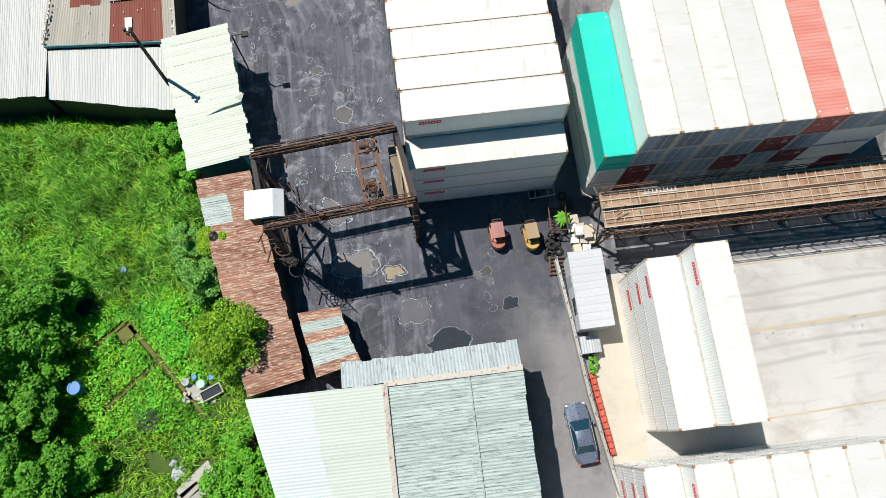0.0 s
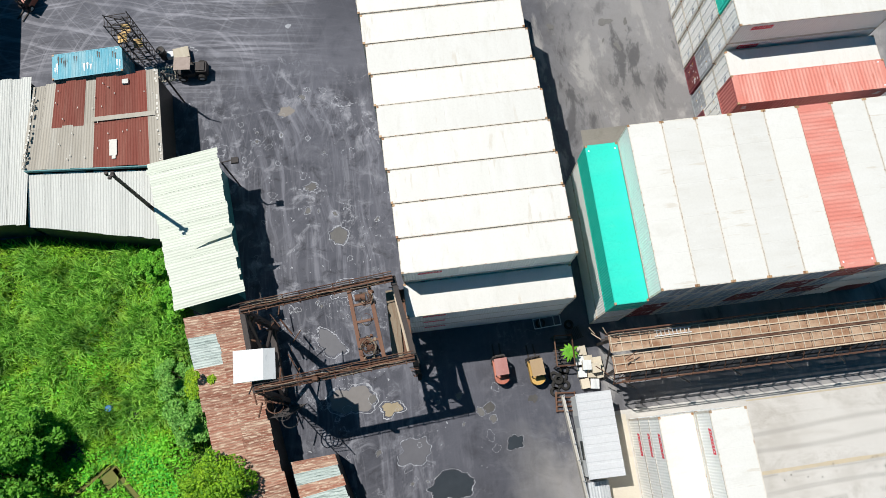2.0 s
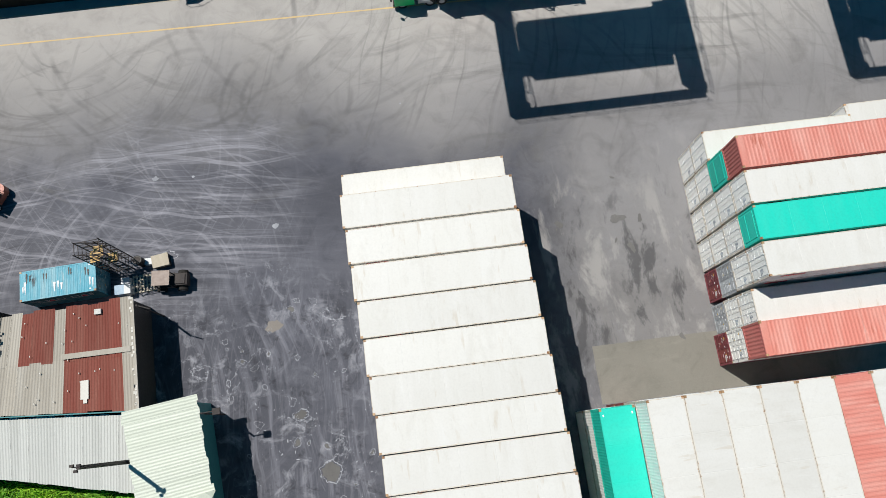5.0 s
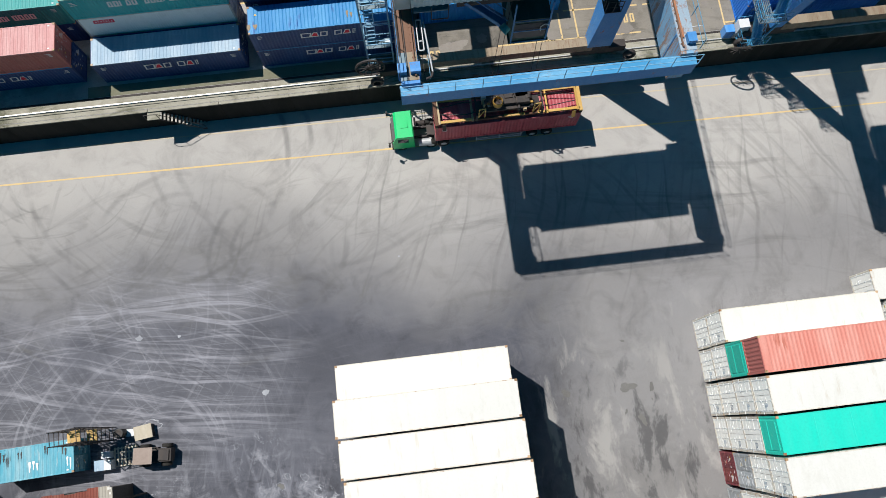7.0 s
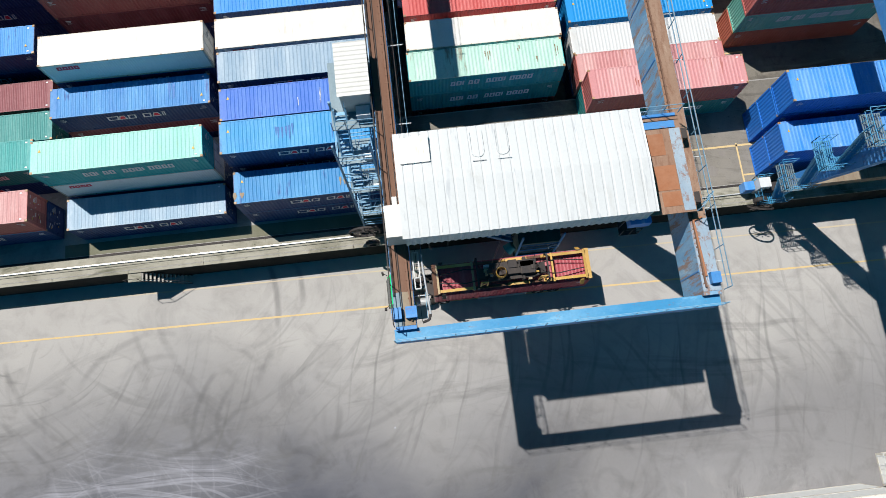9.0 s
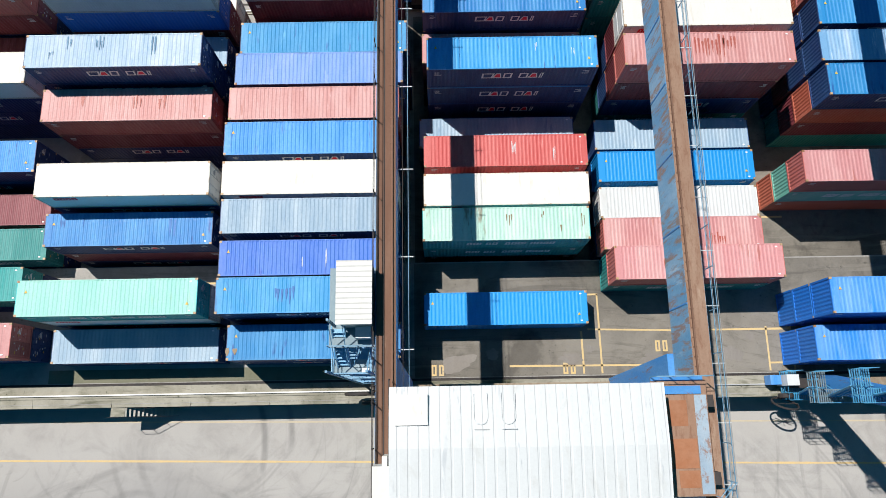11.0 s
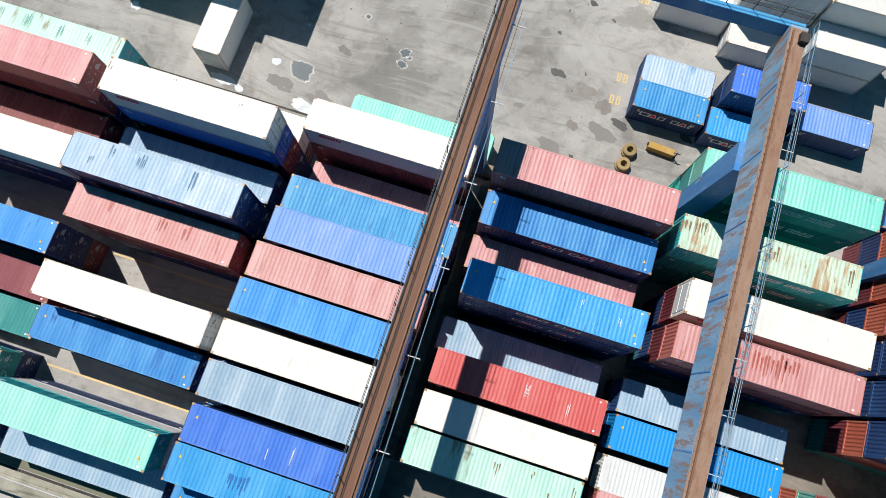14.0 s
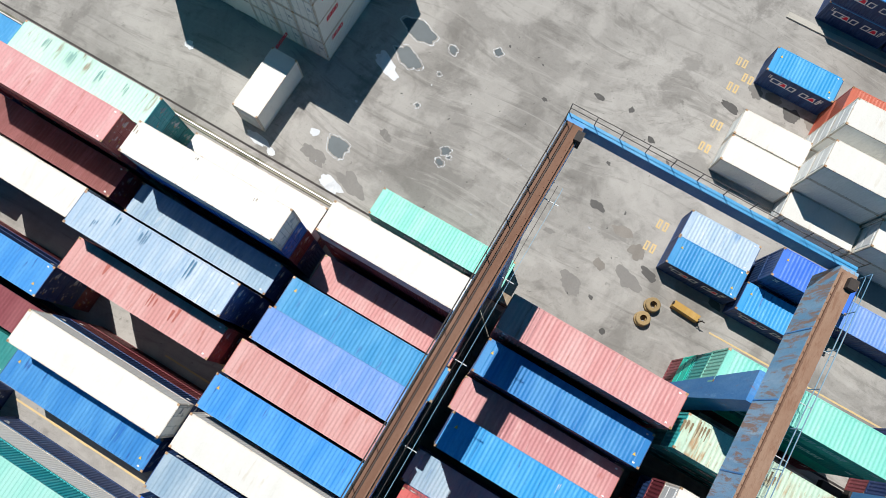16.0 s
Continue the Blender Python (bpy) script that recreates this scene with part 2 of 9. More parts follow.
KHAKI_PLATE = paint("dusty_brown_plate", (0.25, 0.20, 0.145), (0.36, 0.31, 0.24), 0.5, 0.5, streak=(1.6, 0.25, 1), rough=0.85, spec=0.15, rust_at=(0.5, 0.62), rust_col=(0.17, 0.085, 0.05))
# near-black colour holds the shade of the wall's unlit south face
SHADE_WALL = paint("shade_black_concrete", (0.022, 0.023, 0.021), (0.07, 0.068, 0.06), 0.3, 0.3, 0.95, streak=(1.5, 1.5, 0.3), spec=0.1, rust_col=(0.02, 0.022, 0.018))
LINE_YELLOW = paint("road_paint_yellow", (0.58, 0.42, 0.20), (0.42, 0.36, 0.27), 0.5, 0.0, 0.8, streak=(1.5, 1.5, 1), vary=0.05)
LINE_WHITE = paint("road_paint_pale", (0.47, 0.40, 0.29), (0.36, 0.33, 0.285), 0.6, 0.0, 0.8, streak=(1.5, 1.5, 1), vary=0.05)


RUBBER_RINGS = [(-6.3, 61.3, 4.8, 0.32), (-16.5, 70.4, 12.3, 0.45), (6.0, 60.0, 9.0, 0.2), (20.0, 53.0, 2.2, 0.25), (-14.0, 60.0, 8.0, 0.25), (-2.0, 72.0, 14.0, 0.2)]


def ground_mat(name, base, pale, dark, wear, grit=0.5, coal=None, blotch=0.0):
    """Worn asphalt or concrete: broad tone, tyre arcs, stains, fine grit. coal: the same three tones and the scuffs of a coal-dusted part."""
    m, n, l, b = nodes_of(name)
    nt = m.node_tree
    v = place_vec(nt, (1, 1, 1), own=False)
    if coal:
        wob = noise_tex(nt, v, 0.08, 5, 0.6)
        yy = math_node(nt, "ADD", axis_of(nt, v, 1), ramp(nt, wob, 0.3, 0.7, -7, 7))
        xx = math_node(nt, "ADD", axis_of(nt, v, 0), ramp(nt, wob, 0.3, 0.7, -2.5, 2.5))
        lane = math_node(nt, "MULTIPLY", ramp(nt, xx, 5.5, 9.5), ramp(nt, yy, 6, 12, 1, 0))
        east = math_node(nt, "MULTIPLY", ramp(nt, xx, 13, 20), 0.45)
        even = math_node(nt, "ADD", axis_of(nt, v, 1), ramp(nt, noise_tex(nt, v, 0.05, 4, 0.6), 0.3, 0.7, -3, 3))
        even = math_node(nt, "ADD", even, ramp(nt, axis_of(nt, v, 0), -12, 8, -1.5, 2.5))
        mask = math_node(nt, "MAXIMUM", math_node(nt, "MAXIMUM", ramp(nt, even, 54, 68), math_node(nt, "MULTIPLY", lane, 0.55)), east)
        base, pale, dark = (mix(nt, mask, c, g) for c, g in zip(coal, (base, pale, dark)))
    broad = noise_tex(nt, v, 0.045, 6, 0.6, 0.4)
    mid = noise_tex(nt, v, 0.32, 7, 0.68, 0.8)
    fine = noise_tex(nt, v, 3.5, 7, 0.75)
    grain = noise_tex(nt, v, 28.0, 3, 0.7)
    long_v = place_vec(nt, (0.10, 0.9, 1), own=False)
    track = noise_tex(nt, long_v, 1.0, 7, 0.62, 1.6)
    c = mix(nt, ramp(nt, broad, 0.36, 0.66), base, pale)
    c = mix(nt, math_node(nt, "MULTIPLY", ramp(nt, mid, 0.50, 0.75), 0.65), c, dark)
    c = mix(nt, math_node(nt, "MULTIPLY", ramp(nt, track, 0.56, 0.72), wear), c, pale)
    c = mix(nt, math_node(nt, "MULTIPLY", ramp(nt, fine, 0.58, 0.78), grit), c, pale)
    c = mix(nt, math_node(nt, "MULTIPLY", ramp(nt, fine, 0.28, 0.44, 1, 0), grit * 0.7), c, dark)
    speck = noise_tex(nt, v, 9.0, 6, 0.8)
    c = mix(nt, math_node(nt, "MULTIPLY", ramp(nt, speck, 0.56, 0.70), 0.35), c, pale)
    c = mix(nt, math_node(nt, "MULTIPLY", ramp(nt, speck, 0.30, 0.44, 1, 0), 0.45), c, dark)
    c = mix(nt, math_node(nt, "MULTIPLY", ramp(nt, grain, 0.4, 0.7), 0.25), c, dark)
    if coal:
        # tyre marks: arcs about a turning point, broken up along their length
        def arcs(cx, cy, across, along, lo, width, seed, detail=4):
            n_x = math_node(nt, "SUBTRACT", axis_of(nt, v, 0), cx)
            n_y = math_node(nt, "SUBTRACT", axis_of(nt, v, 1), cy)
            rad = math_node(nt, "SQRT", math_node(nt, "ADD", math_node(nt, "MULTIPLY", n_x, n_x), math_node(nt, "MULTIPLY", n_y, n_y)))
            rad = math_node(nt, "ADD", rad, ramp(nt, noise_tex(nt, v, 0.06, 2, 0.5), 0, 1, -2.5, 2.5))
            ang = math_node(nt, "ARCTAN2", n_y, n_x)
            vec = n.new("ShaderNodeCombineXYZ")
            l.new(math_node(nt, "MULTIPLY", rad, across), vec.inputs[0])
            l.new(math_node(nt, "MULTIPLY", ang, along), vec.inputs[1])
            vec.inputs[2].default_value = seed
            return ramp(nt, noise_tex(nt, vec.outputs[0], 1.0, detail, 0.62), lo, lo + width)

        sweep_zone = math_node(nt, "MULTIPLY", math_node(nt, "MULTIPLY", ramp(nt, yy, 43, 49), ramp(nt, yy, 53, 60, 1, 0)), ramp(nt, xx, -12, -4, 1, 0.05))
        lane_zone = math_node(nt, "MULTIPLY", ramp(nt, yy, 40, 48, 1, 0), ramp(nt, xx, -3, 3, 1, 0.2))
        road_zone = math_node(nt, "MULTIPLY", ramp(nt, yy, 52, 58), ramp(nt, yy, 64, 70, 1, 0))
        patchy = ramp(nt, noise_tex(nt, v, 0.20, 5, 0.65), 0.27, 0.54)
        c = mix(nt, math_node(nt, "MULTIPLY", math_node(nt, "MULTIPLY", sweep_zone, patchy), 0.32), c, (0.17, 0.17, 0.19))
        # dried tide marks: thin bands along the contours of a rough noise, in a few places
        level = noise_tex(nt, v, 0.42, 9, 0.62, 0.3)
        edge = ramp(nt, math_node(nt, "ABSOLUTE", math_node(nt, "SUBTRACT", level, 0.545)), 0.004, 0.020, 1, 0)
        flake = ramp(nt, noise_tex(nt, v, 2.6, 8, 0.78, 0.4), 0.44, 0.60)
        here = ramp(nt, noise_tex(nt, v, 0.17, 3, 0.55), 0.49, 0.60)
        crust = math_node(nt, "MULTIPLY", math_node(nt, "MULTIPLY", edge, flake), here)
        spray = math_node(nt, "MULTIPLY", ramp(nt, noise_tex(nt, v, 2.2, 8, 0.75, 0.5), 0.62, 0.68), here)
        crust = math_node(nt, "MAXIMUM", crust, math_node(nt, "MULTIPLY", spray, 0.8))
        pale_lane = (0.215, 0.217, 0.25)
        for mark, zone, tone, amt in (
                (arcs(-22, -16, 2.4, 1.0, 0.50, 0.12, 1.0, 7), sweep_zone, (0.34, 0.34, 0.38), 0.5),
                (arcs(-6, 118, 2.2, 1.6, 0.51, 0.11, 2.0, 7), sweep_zone, (0.34, 0.34, 0.38), 0.5),
                (arcs(-50, 36, 3.4, 2.5, 0.59, 0.06, 3.0, 8), sweep_zone, (0.36, 0.36, 0.39), 0.22),
                (arcs(-3, 66, 2.0, 0.7, 0.56, 0.07, 4.0, 6), sweep_zone, (0.35, 0.35, 0.39), 0.2),
                (arcs(-17, 45, 2.2, 0.8, 0.54, 0.09, 13.0, 6), sweep_zone, (0.35, 0.35, 0.39), 0.32),
                (arcs(-30, 58, 3.0, 1.8, 0.55, 0.08, 14.0, 8), sweep_zone, (0.36, 0.36, 0.40), 0.15),
                (arcs(-26, 33, 2.0, 1.2, 0.58, 0.12, 5.0), sweep_zone, (0.06, 0.06, 0.068), 0.7),
                (arcs(-120, 24, 1.5, 12.0, 0.50, 0.16, 6.0), lane_zone, pale_lane, 0.55),
                (arcs(110, 20, 3.0, 14.0, 0.53, 0.14, 7.0), lane_zone, (0.22, 0.222, 0.25), 0.4),
                (arcs(-22, 46, 1.6, 1.5, 0.57, 0.12, 8.0), lane_zone, pale_lane, 0.25),
                (arcs(-12, 74, 1.3, 0.8, 0.57, 0.12, 9.0, 2), road_zone, (0.14, 0.137, 0.134), 0.38),
                (arcs(8, 50, 1.2, 0.9, 0.57, 0.12, 10.0, 2), road_zone, (0.14, 0.137, 0.134), 0.38),
                (arcs(-26, 70, 1.5, 0.7, 0.58, 0.10, 11.0, 2), road_zone, (0.12, 0.117, 0.115), 0.45),
                (arcs(10, -60, 0.8, 6.0, 0.55, 0.14, 12.0), road_zone, (0.11, 0.107, 0.105), 0.5)):
            c = mix(nt, math_node(nt, "MULTIPLY", math_node(nt, "MULTIPLY", math_node(nt, "MULTIPLY", mark, patchy), zone), amt), c, tone)
        # pairs of dark rubber rings where lorries turned
        for cx, cy, r0, amt in RUBBER_RINGS:
            n_x = math_node(nt, "SUBTRACT", axis_of(nt, v, 0), cx)
            n_y = math_node(nt, "SUBTRACT", axis_of(nt, v, 1), cy)
            rad = math_node(nt, "SQRT", math_node(nt, "ADD", math_node(nt, "MULTIPLY", n_x, n_x), math_node(nt, "MULTIPLY", n_y, n_y)))
            rad = math_node(nt, "ADD", rad, ramp(nt, noise_tex(nt, v, 0.12, 2, 0.5), 0, 1, -0.9, 0.9))
            for off in (-1.0, 0.9):
                ring = ramp(nt, math_node(nt, "ABSOLUTE", math_node(nt, "SUBTRACT", rad, r0 + off)), 0.10, 0.32, 1, 0)
                worn = ramp(nt, noise_tex(nt, v, 0.13, 4, 0.6), 0.46 + 0.02 * off, 0.60)
                c = mix(nt, math_node(nt, "MULTIPLY", math_node(nt, "MULTIPLY", math_node(nt, "MULTIPLY", ring, worn), ramp(nt, yy, 50, 56)), amt), c, (0.085, 0.083, 0.084))
        c = mix(nt, math_node(nt, "MULTIPLY", math_node(nt, "MULTIPLY", crust, lane_zone), 0.85), c, (0.46, 0.47, 0.51))
        # cloudy pale deposits and sooty blots on the coal-dusted lane
        cloud = math_node(nt, "MULTIPLY", ramp(nt, noise_tex(nt, v, 0.55, 9, 0.66, 0.8), 0.53, 0.70), ramp(nt, noise_tex(nt, v, 0.09, 3, 0.5), 0.36, 0.54))
        c = mix(nt, math_node(nt, "MULTIPLY", math_node(nt, "MULTIPLY", cloud, lane_zone), 0.78), c, (0.33, 0.335, 0.37))
        soot = ramp(nt, noise_tex(nt, v, 0.7, 9, 0.7, 0.5), 0.54, 0.64)
        c = mix(nt, math_node(nt, "MULTIPLY", math_node(nt, "MULTIPLY", soot, lane_zone), 0.55), c, (0.024, 0.024, 0.029))
    if coal:
        # wet and repaired patches on the eastern lane
        lane_e = math_node(nt, "MULTIPLY", ramp(nt, xx, 10, 16), ramp(nt, yy, 46, 54, 1, 0))
        wet = noise_tex(nt, place_vec(nt, (1.5, 0.6, 1), own=False), 0.26, 8, 0.68, 0.3)
        c = mix(nt, math_node(nt, "MULTIPLY", math_node(nt, "MULTIPLY", ramp(nt, wet, 0.53, 0.62), lane_e), 0.8), c, (0.30, 0.29, 0.28))
        c = mix(nt, math_node(nt, "MULTIPLY", math_node(nt, "MULTIPLY", ramp(nt, wet, 0.38, 0.45, 1, 0), lane_e), 0.75), c, (0.06, 0.059, 0.062))
    if blotch:
        # paler and darker patches with crisp edges, left by old repairs, spills and dried puddles
        spots = noise_tex(nt, v, 0.17, 9, 0.64, 0.35)
        c = mix(nt, math_node(nt, "MULTIPLY", ramp(nt, spots, 0.52, 0.60), blotch), c, pale)
        c = mix(nt, math_node(nt, "MULTIPLY", ramp(nt, spots, 0.39, 0.45, 1, 0), blotch), c, dark)
        for turn, lo in ((0.35, 0.57), (-0.2, 0.58), (1.3, 0.60)):
            mp = n.new("ShaderNodeMapping")
            mp.inputs["Rotation"].default_value = (0, 0, turn)
            mp.inputs["Scale"].default_value = (0.07, 1.5, 1)
            bend = n.new("ShaderNodeVectorMath")
            l.new(v, bend.inputs[0])
            l.new(ramp(nt, noise_tex(nt, v, 0.03, 2, 0.5), 0, 1, -7, 7), bend.inputs[1])
            l.new(bend.outputs[0], mp.inputs["Vector"])
            rub = ramp(nt, noise_tex(nt, mp.outputs[0], 1.0, 6, 0.65), lo, lo + 0.08)
            c = mix(nt, math_node(nt, "MULTIPLY", rub, blotch * 0.75), c, dark if turn > 0 else pale)
        nick = noise_tex(nt, v, 2.3, 7, 0.72, 0.4)
        c = mix(nt, math_node(nt, "MULTIPLY", ramp(nt, nick, 0.63, 0.67), blotch * 1.3), c, dark)
        drops = noise_tex(nt, v, 0.8, 6, 0.72, 0.2)
        c = mix(nt, math_node(nt, "MULTIPLY", ramp(nt, drops, 0.66, 0.70), blotch), c, dark)
    l.new(c, b.inputs["Base Color"])
    l.new(ramp(nt, mid, 0.3, 0.7, 0.72, 0.95), b.inputs["Roughness"])
    b.inputs["Specular IOR Level"].default_value = 0.25
    bump(nt, b, grain, 0.25, 0.02)
    return m


PORT_GROUND = ground_mat("asphalt_port", (0.362, 0.345, 0.327), (0.395, 0.38, 0.363), (0.225, 0.214, 0.206), 0.30, 0.20,
                         ((0.056, 0.058, 0.071), (0.112, 0.115, 0.138), (0.032, 0.033, 0.040)))
YARD_MAT = ground_mat("asphalt_yard", (0.245, 0.233, 0.218), (0.40, 0.383, 0.36), (0.12, 0.112, 0.103), 0.38, 0.55, blotch=0.46)
BAY_MAT = ground_mat("asphalt_bay", (0.115, 0.104, 0.090), (0.24, 0.22, 0.19), (0.055, 0.05, 0.044), 0.25, 0.35, blotch=0.5)
PAD_MAT = ground_mat("concrete_pad", (0.46, 0.445, 0.42), (0.57, 0.555, 0.53), (0.30, 0.27, 0.235), 0.5, 0.3, blotch=0.28)
SOIL_MAT = ground_mat("soil_under_grass", (0.035, 0.065, 0.012), (0.07, 0.12, 0.02), (0.02, 0.04, 0.008), 0.2, 0.4)


# ---- mesh helpers ----
class MB:
    """Collects vertices and faces of one mesh."""

    def __init__(self):
        self.v, self.f = [], []

    def face(self, *pts):
        k = len(self.v)
        self.v.extend(tuple(p) for p in pts)
        self.f.append(tuple(range(k, k + len(pts))))
        return self

    def box(self, x0, y0, z0, x1, y1, z1):
        k = len(self.v)
        self.v += [(x0, y0, z0), (x1, y0, z0), (x1, y1, z0), (x0, y1, z0), (x0, y0, z1), (x1, y0, z1), (x1, y1, z1), (x0, y1, z1)]
        self.f += [tuple(k + i for i in q) for q in ((0, 3, 2, 1), (4, 5, 6, 7), (0, 1, 5, 4), (1, 2, 6, 5), (2, 3, 7, 6), (3, 0, 4, 7))]
        return self

    def beam(self, p, q, w, h=None, up=(0, 0, 1)):
        """A bar of section w (sideways) by h (upwards) from p to q."""
        h = w if h is None else h
        p, q = Vector(p), Vector(q)
        a = (q - p).normalized()
        u = Vector(up)
        if abs(a.dot(u)) > 0.98:
            u = Vector((0, 1, 0))
        s = a.cross(u).normalized()
        t = s.cross(a)
        k = len(self.v)
        for e in (p, q):
            for i, j in ((-1, -1), (1, -1), (1, 1), (-1, 1)):
                self.v.append(tuple(e + s * (i * w / 2) + t * (j * h / 2)))
        self.f += [tuple(k + i for i in f) for f in ((3, 2, 1, 0), (4, 5, 6, 7), (0, 1, 5, 4), (1, 2, 6, 5), (2, 3, 7, 6), (3, 0, 4, 7))]
        return self

    def cyl(self, p, q, r, n=10, r2=None):
        r2 = r if r2 is None else r2
        p, q = Vector(p), Vector(q)
        a = (q - p).normalized()
        u = Vector((0, 0, 1)) if abs(a.z) < 0.9 else Vector((1, 0, 0))
        s = a.cross(u).normalized()
        t = a.cross(s)
        k = len(self.v)
        for e, rad in ((p, r), (q, r2)):
            for i in range(n):
                g = 2 * math.pi * i / n
                self.v.append(tuple(e + s * (math.cos(g) * rad) + t * (math.sin(g) * rad)))
        for i in range(n):
            j = (i + 1) % n
            self.f.append((k + i, k + j, k + n + j, k + n + i))
        self.f.append(tuple(k + i for i in reversed(range(n))))
        self.f.append(tuple(k + n + i for i in range(n)))
        return self

    def ring(self, c, axis, ro, ri, w, n=16):
        """A tyre-like ring about axis, with a rounded shoulder."""
        c, a = Vector(c), Vector(axis).normalized()
        u = Vector((0, 0, 1)) if abs(a.z) < 0.9 else Vector((1, 0, 0))
        s = a.cross(u).normalized()
        t = a.cross(s)
        prof = [(ri, -0.5), (ro * 0.9, -0.5), (ro, -0.3), (ro, 0.3), (ro * 0.9, 0.5), (ri, 0.5)]
        k, m = len(self.v), len(prof)
        for i in range(n):
            g = 2 * math.pi * i / n
            d = s * math.cos(g) + t * math.sin(g)
            for r, o in prof:
                self.v.append(tuple(c + d * r + a * (o * w)))
        for i in range(n):
            j = (i + 1) % n
            for e in range(m):
                g = (e + 1) % m
                self.f.append((k + i * m + e, k + j * m + e, k + j * m + g, k + i * m + g))
        return self

    def mesh(self, name, mat, smooth=False):
        me = bpy.data.meshes.new(name)
        me.from_pydata(self.v, [], self.f)
        me.materials.append(mat)
        me.update()
        if smooth:
            me.shade_smooth()
        return me


def part(name, shape, mat, parent, label="", kind="", smooth=False):
    me = shape.mesh(name, mat, smooth) if isinstance(shape, MB) else shape
    ob = new(name, me)
    ob.parent = parent
    if label:
        ob["label"] = label
    if kind:
        ob["kind"] = kind
    return ob


def thing(name, label, category, m=None, group="", kind=""):
    ob = tagged(new(name), label, category, group, kind)
    ob.empty_display_size = 0.3
    if m is not None:
        ob.matrix_basis = m
    return ob


def slab(name, shape, mat, label="", category="", kind="structure"):
    return tagged(new(name, shape.mesh(name, mat)), label, category, "", kind)


def wavy(x0, x1, period, depth, lo=0.26, slope=0.22):
    """Stations (along, offset) of a trapezoid corrugation between x0 and x1."""
    n = max(1, round((x1 - x0) / period))
    p = (x1 - x0) / n
    out = []
    for i in range(n):
        a = x0 + i * p
        out += [(a, 0.0), (a + p * lo, 0.0), (a + p * (lo + slope), -depth), (a + p * (1 - slope), -depth)]
    out.append((x1, 0.0))
    return out


# ---- ground ----
YARD = 0.5
TERRACE = 3.09
TERRACE_END = 84.3
g = MB()
g.face((-900, -900, 0), (900, -900, 0), (900, 73.7, 0), (-900, 73.7, 0))
slab("ground", g, PORT_GROUND, "grey worn asphalt ground of the port", "ground")
slab("yard_ground", MB().box(-900, TERRACE_END, -1.0, 900, 1200, YARD), YARD_MAT, "stained asphalt surface of the container yard", "ground")
slab("terrace_ground", MB().box(-900, 73.7, -1.0, 900, TERRACE_END, TERRACE), YARD_MAT, "raised stained surface along the crane rail", "ground")

# ---- shipping containers ----
W2 = 1.232


def corrugated_side(L, h, y, depth, period):
    mb = MB()
    st = wavy(-L / 2 + 0.14, L / 2 - 0.14, period, depth)
    s = 1 if y > 0 else -1
    for (a, da), (b, db) in zip(st, st[1:]):
        q = [(a, y + s * da, 0.16), (b, y + s * db, 0.16), (b, y + s * db, h - 0.10), (a, y + s * da, h - 0.10)]
        mb.face(*(q if s < 0 else q[::-1]))
    return mb


def corrugated_end(h, x, depth, period):
    mb = MB()
    st = wavy(-W2 + 0.12, W2 - 0.12, period, depth)
    s = 1 if x > 0 else -1
    for (a, da), (b, db) in zip(st, st[1:]):
        q = [(x + s * da, a, 0.16), (x + s * db, b, 0.16), (x + s * db, b, h - 0.10), (x + s * da, a, h - 0.10)]
        mb.face(*(q if s > 0 else q[::-1]))
    return mb


def corrugated_roof(L, h, depth, period):
    mb = MB()
    st = [(-L / 2 + 0.05, 0), (-L / 2 + 0.45, 0)] + wavy(-L / 2 + 0.45, L / 2 - 0.45, period, depth)[1:] + [(L / 2 - 0.05, 0)]
    z = h - 0.012
    for (a, da), (b, db) in zip(st, st[1:]):
        y = W2 - 0.12
        mb.face((a, -y, z + da), (b, -y, z + db), (b, y, z + db), (a, y, z + da))
        mb.face((a, -W2 + 0.02, z), (b, -W2 + 0.02, z), (b, -y, z + db), (a, -y, z + da))
        mb.face((a, y, z + da), (b, y, z + db), (b, W2 - 0.02, z), (a, W2 - 0.02, z))
    return mb


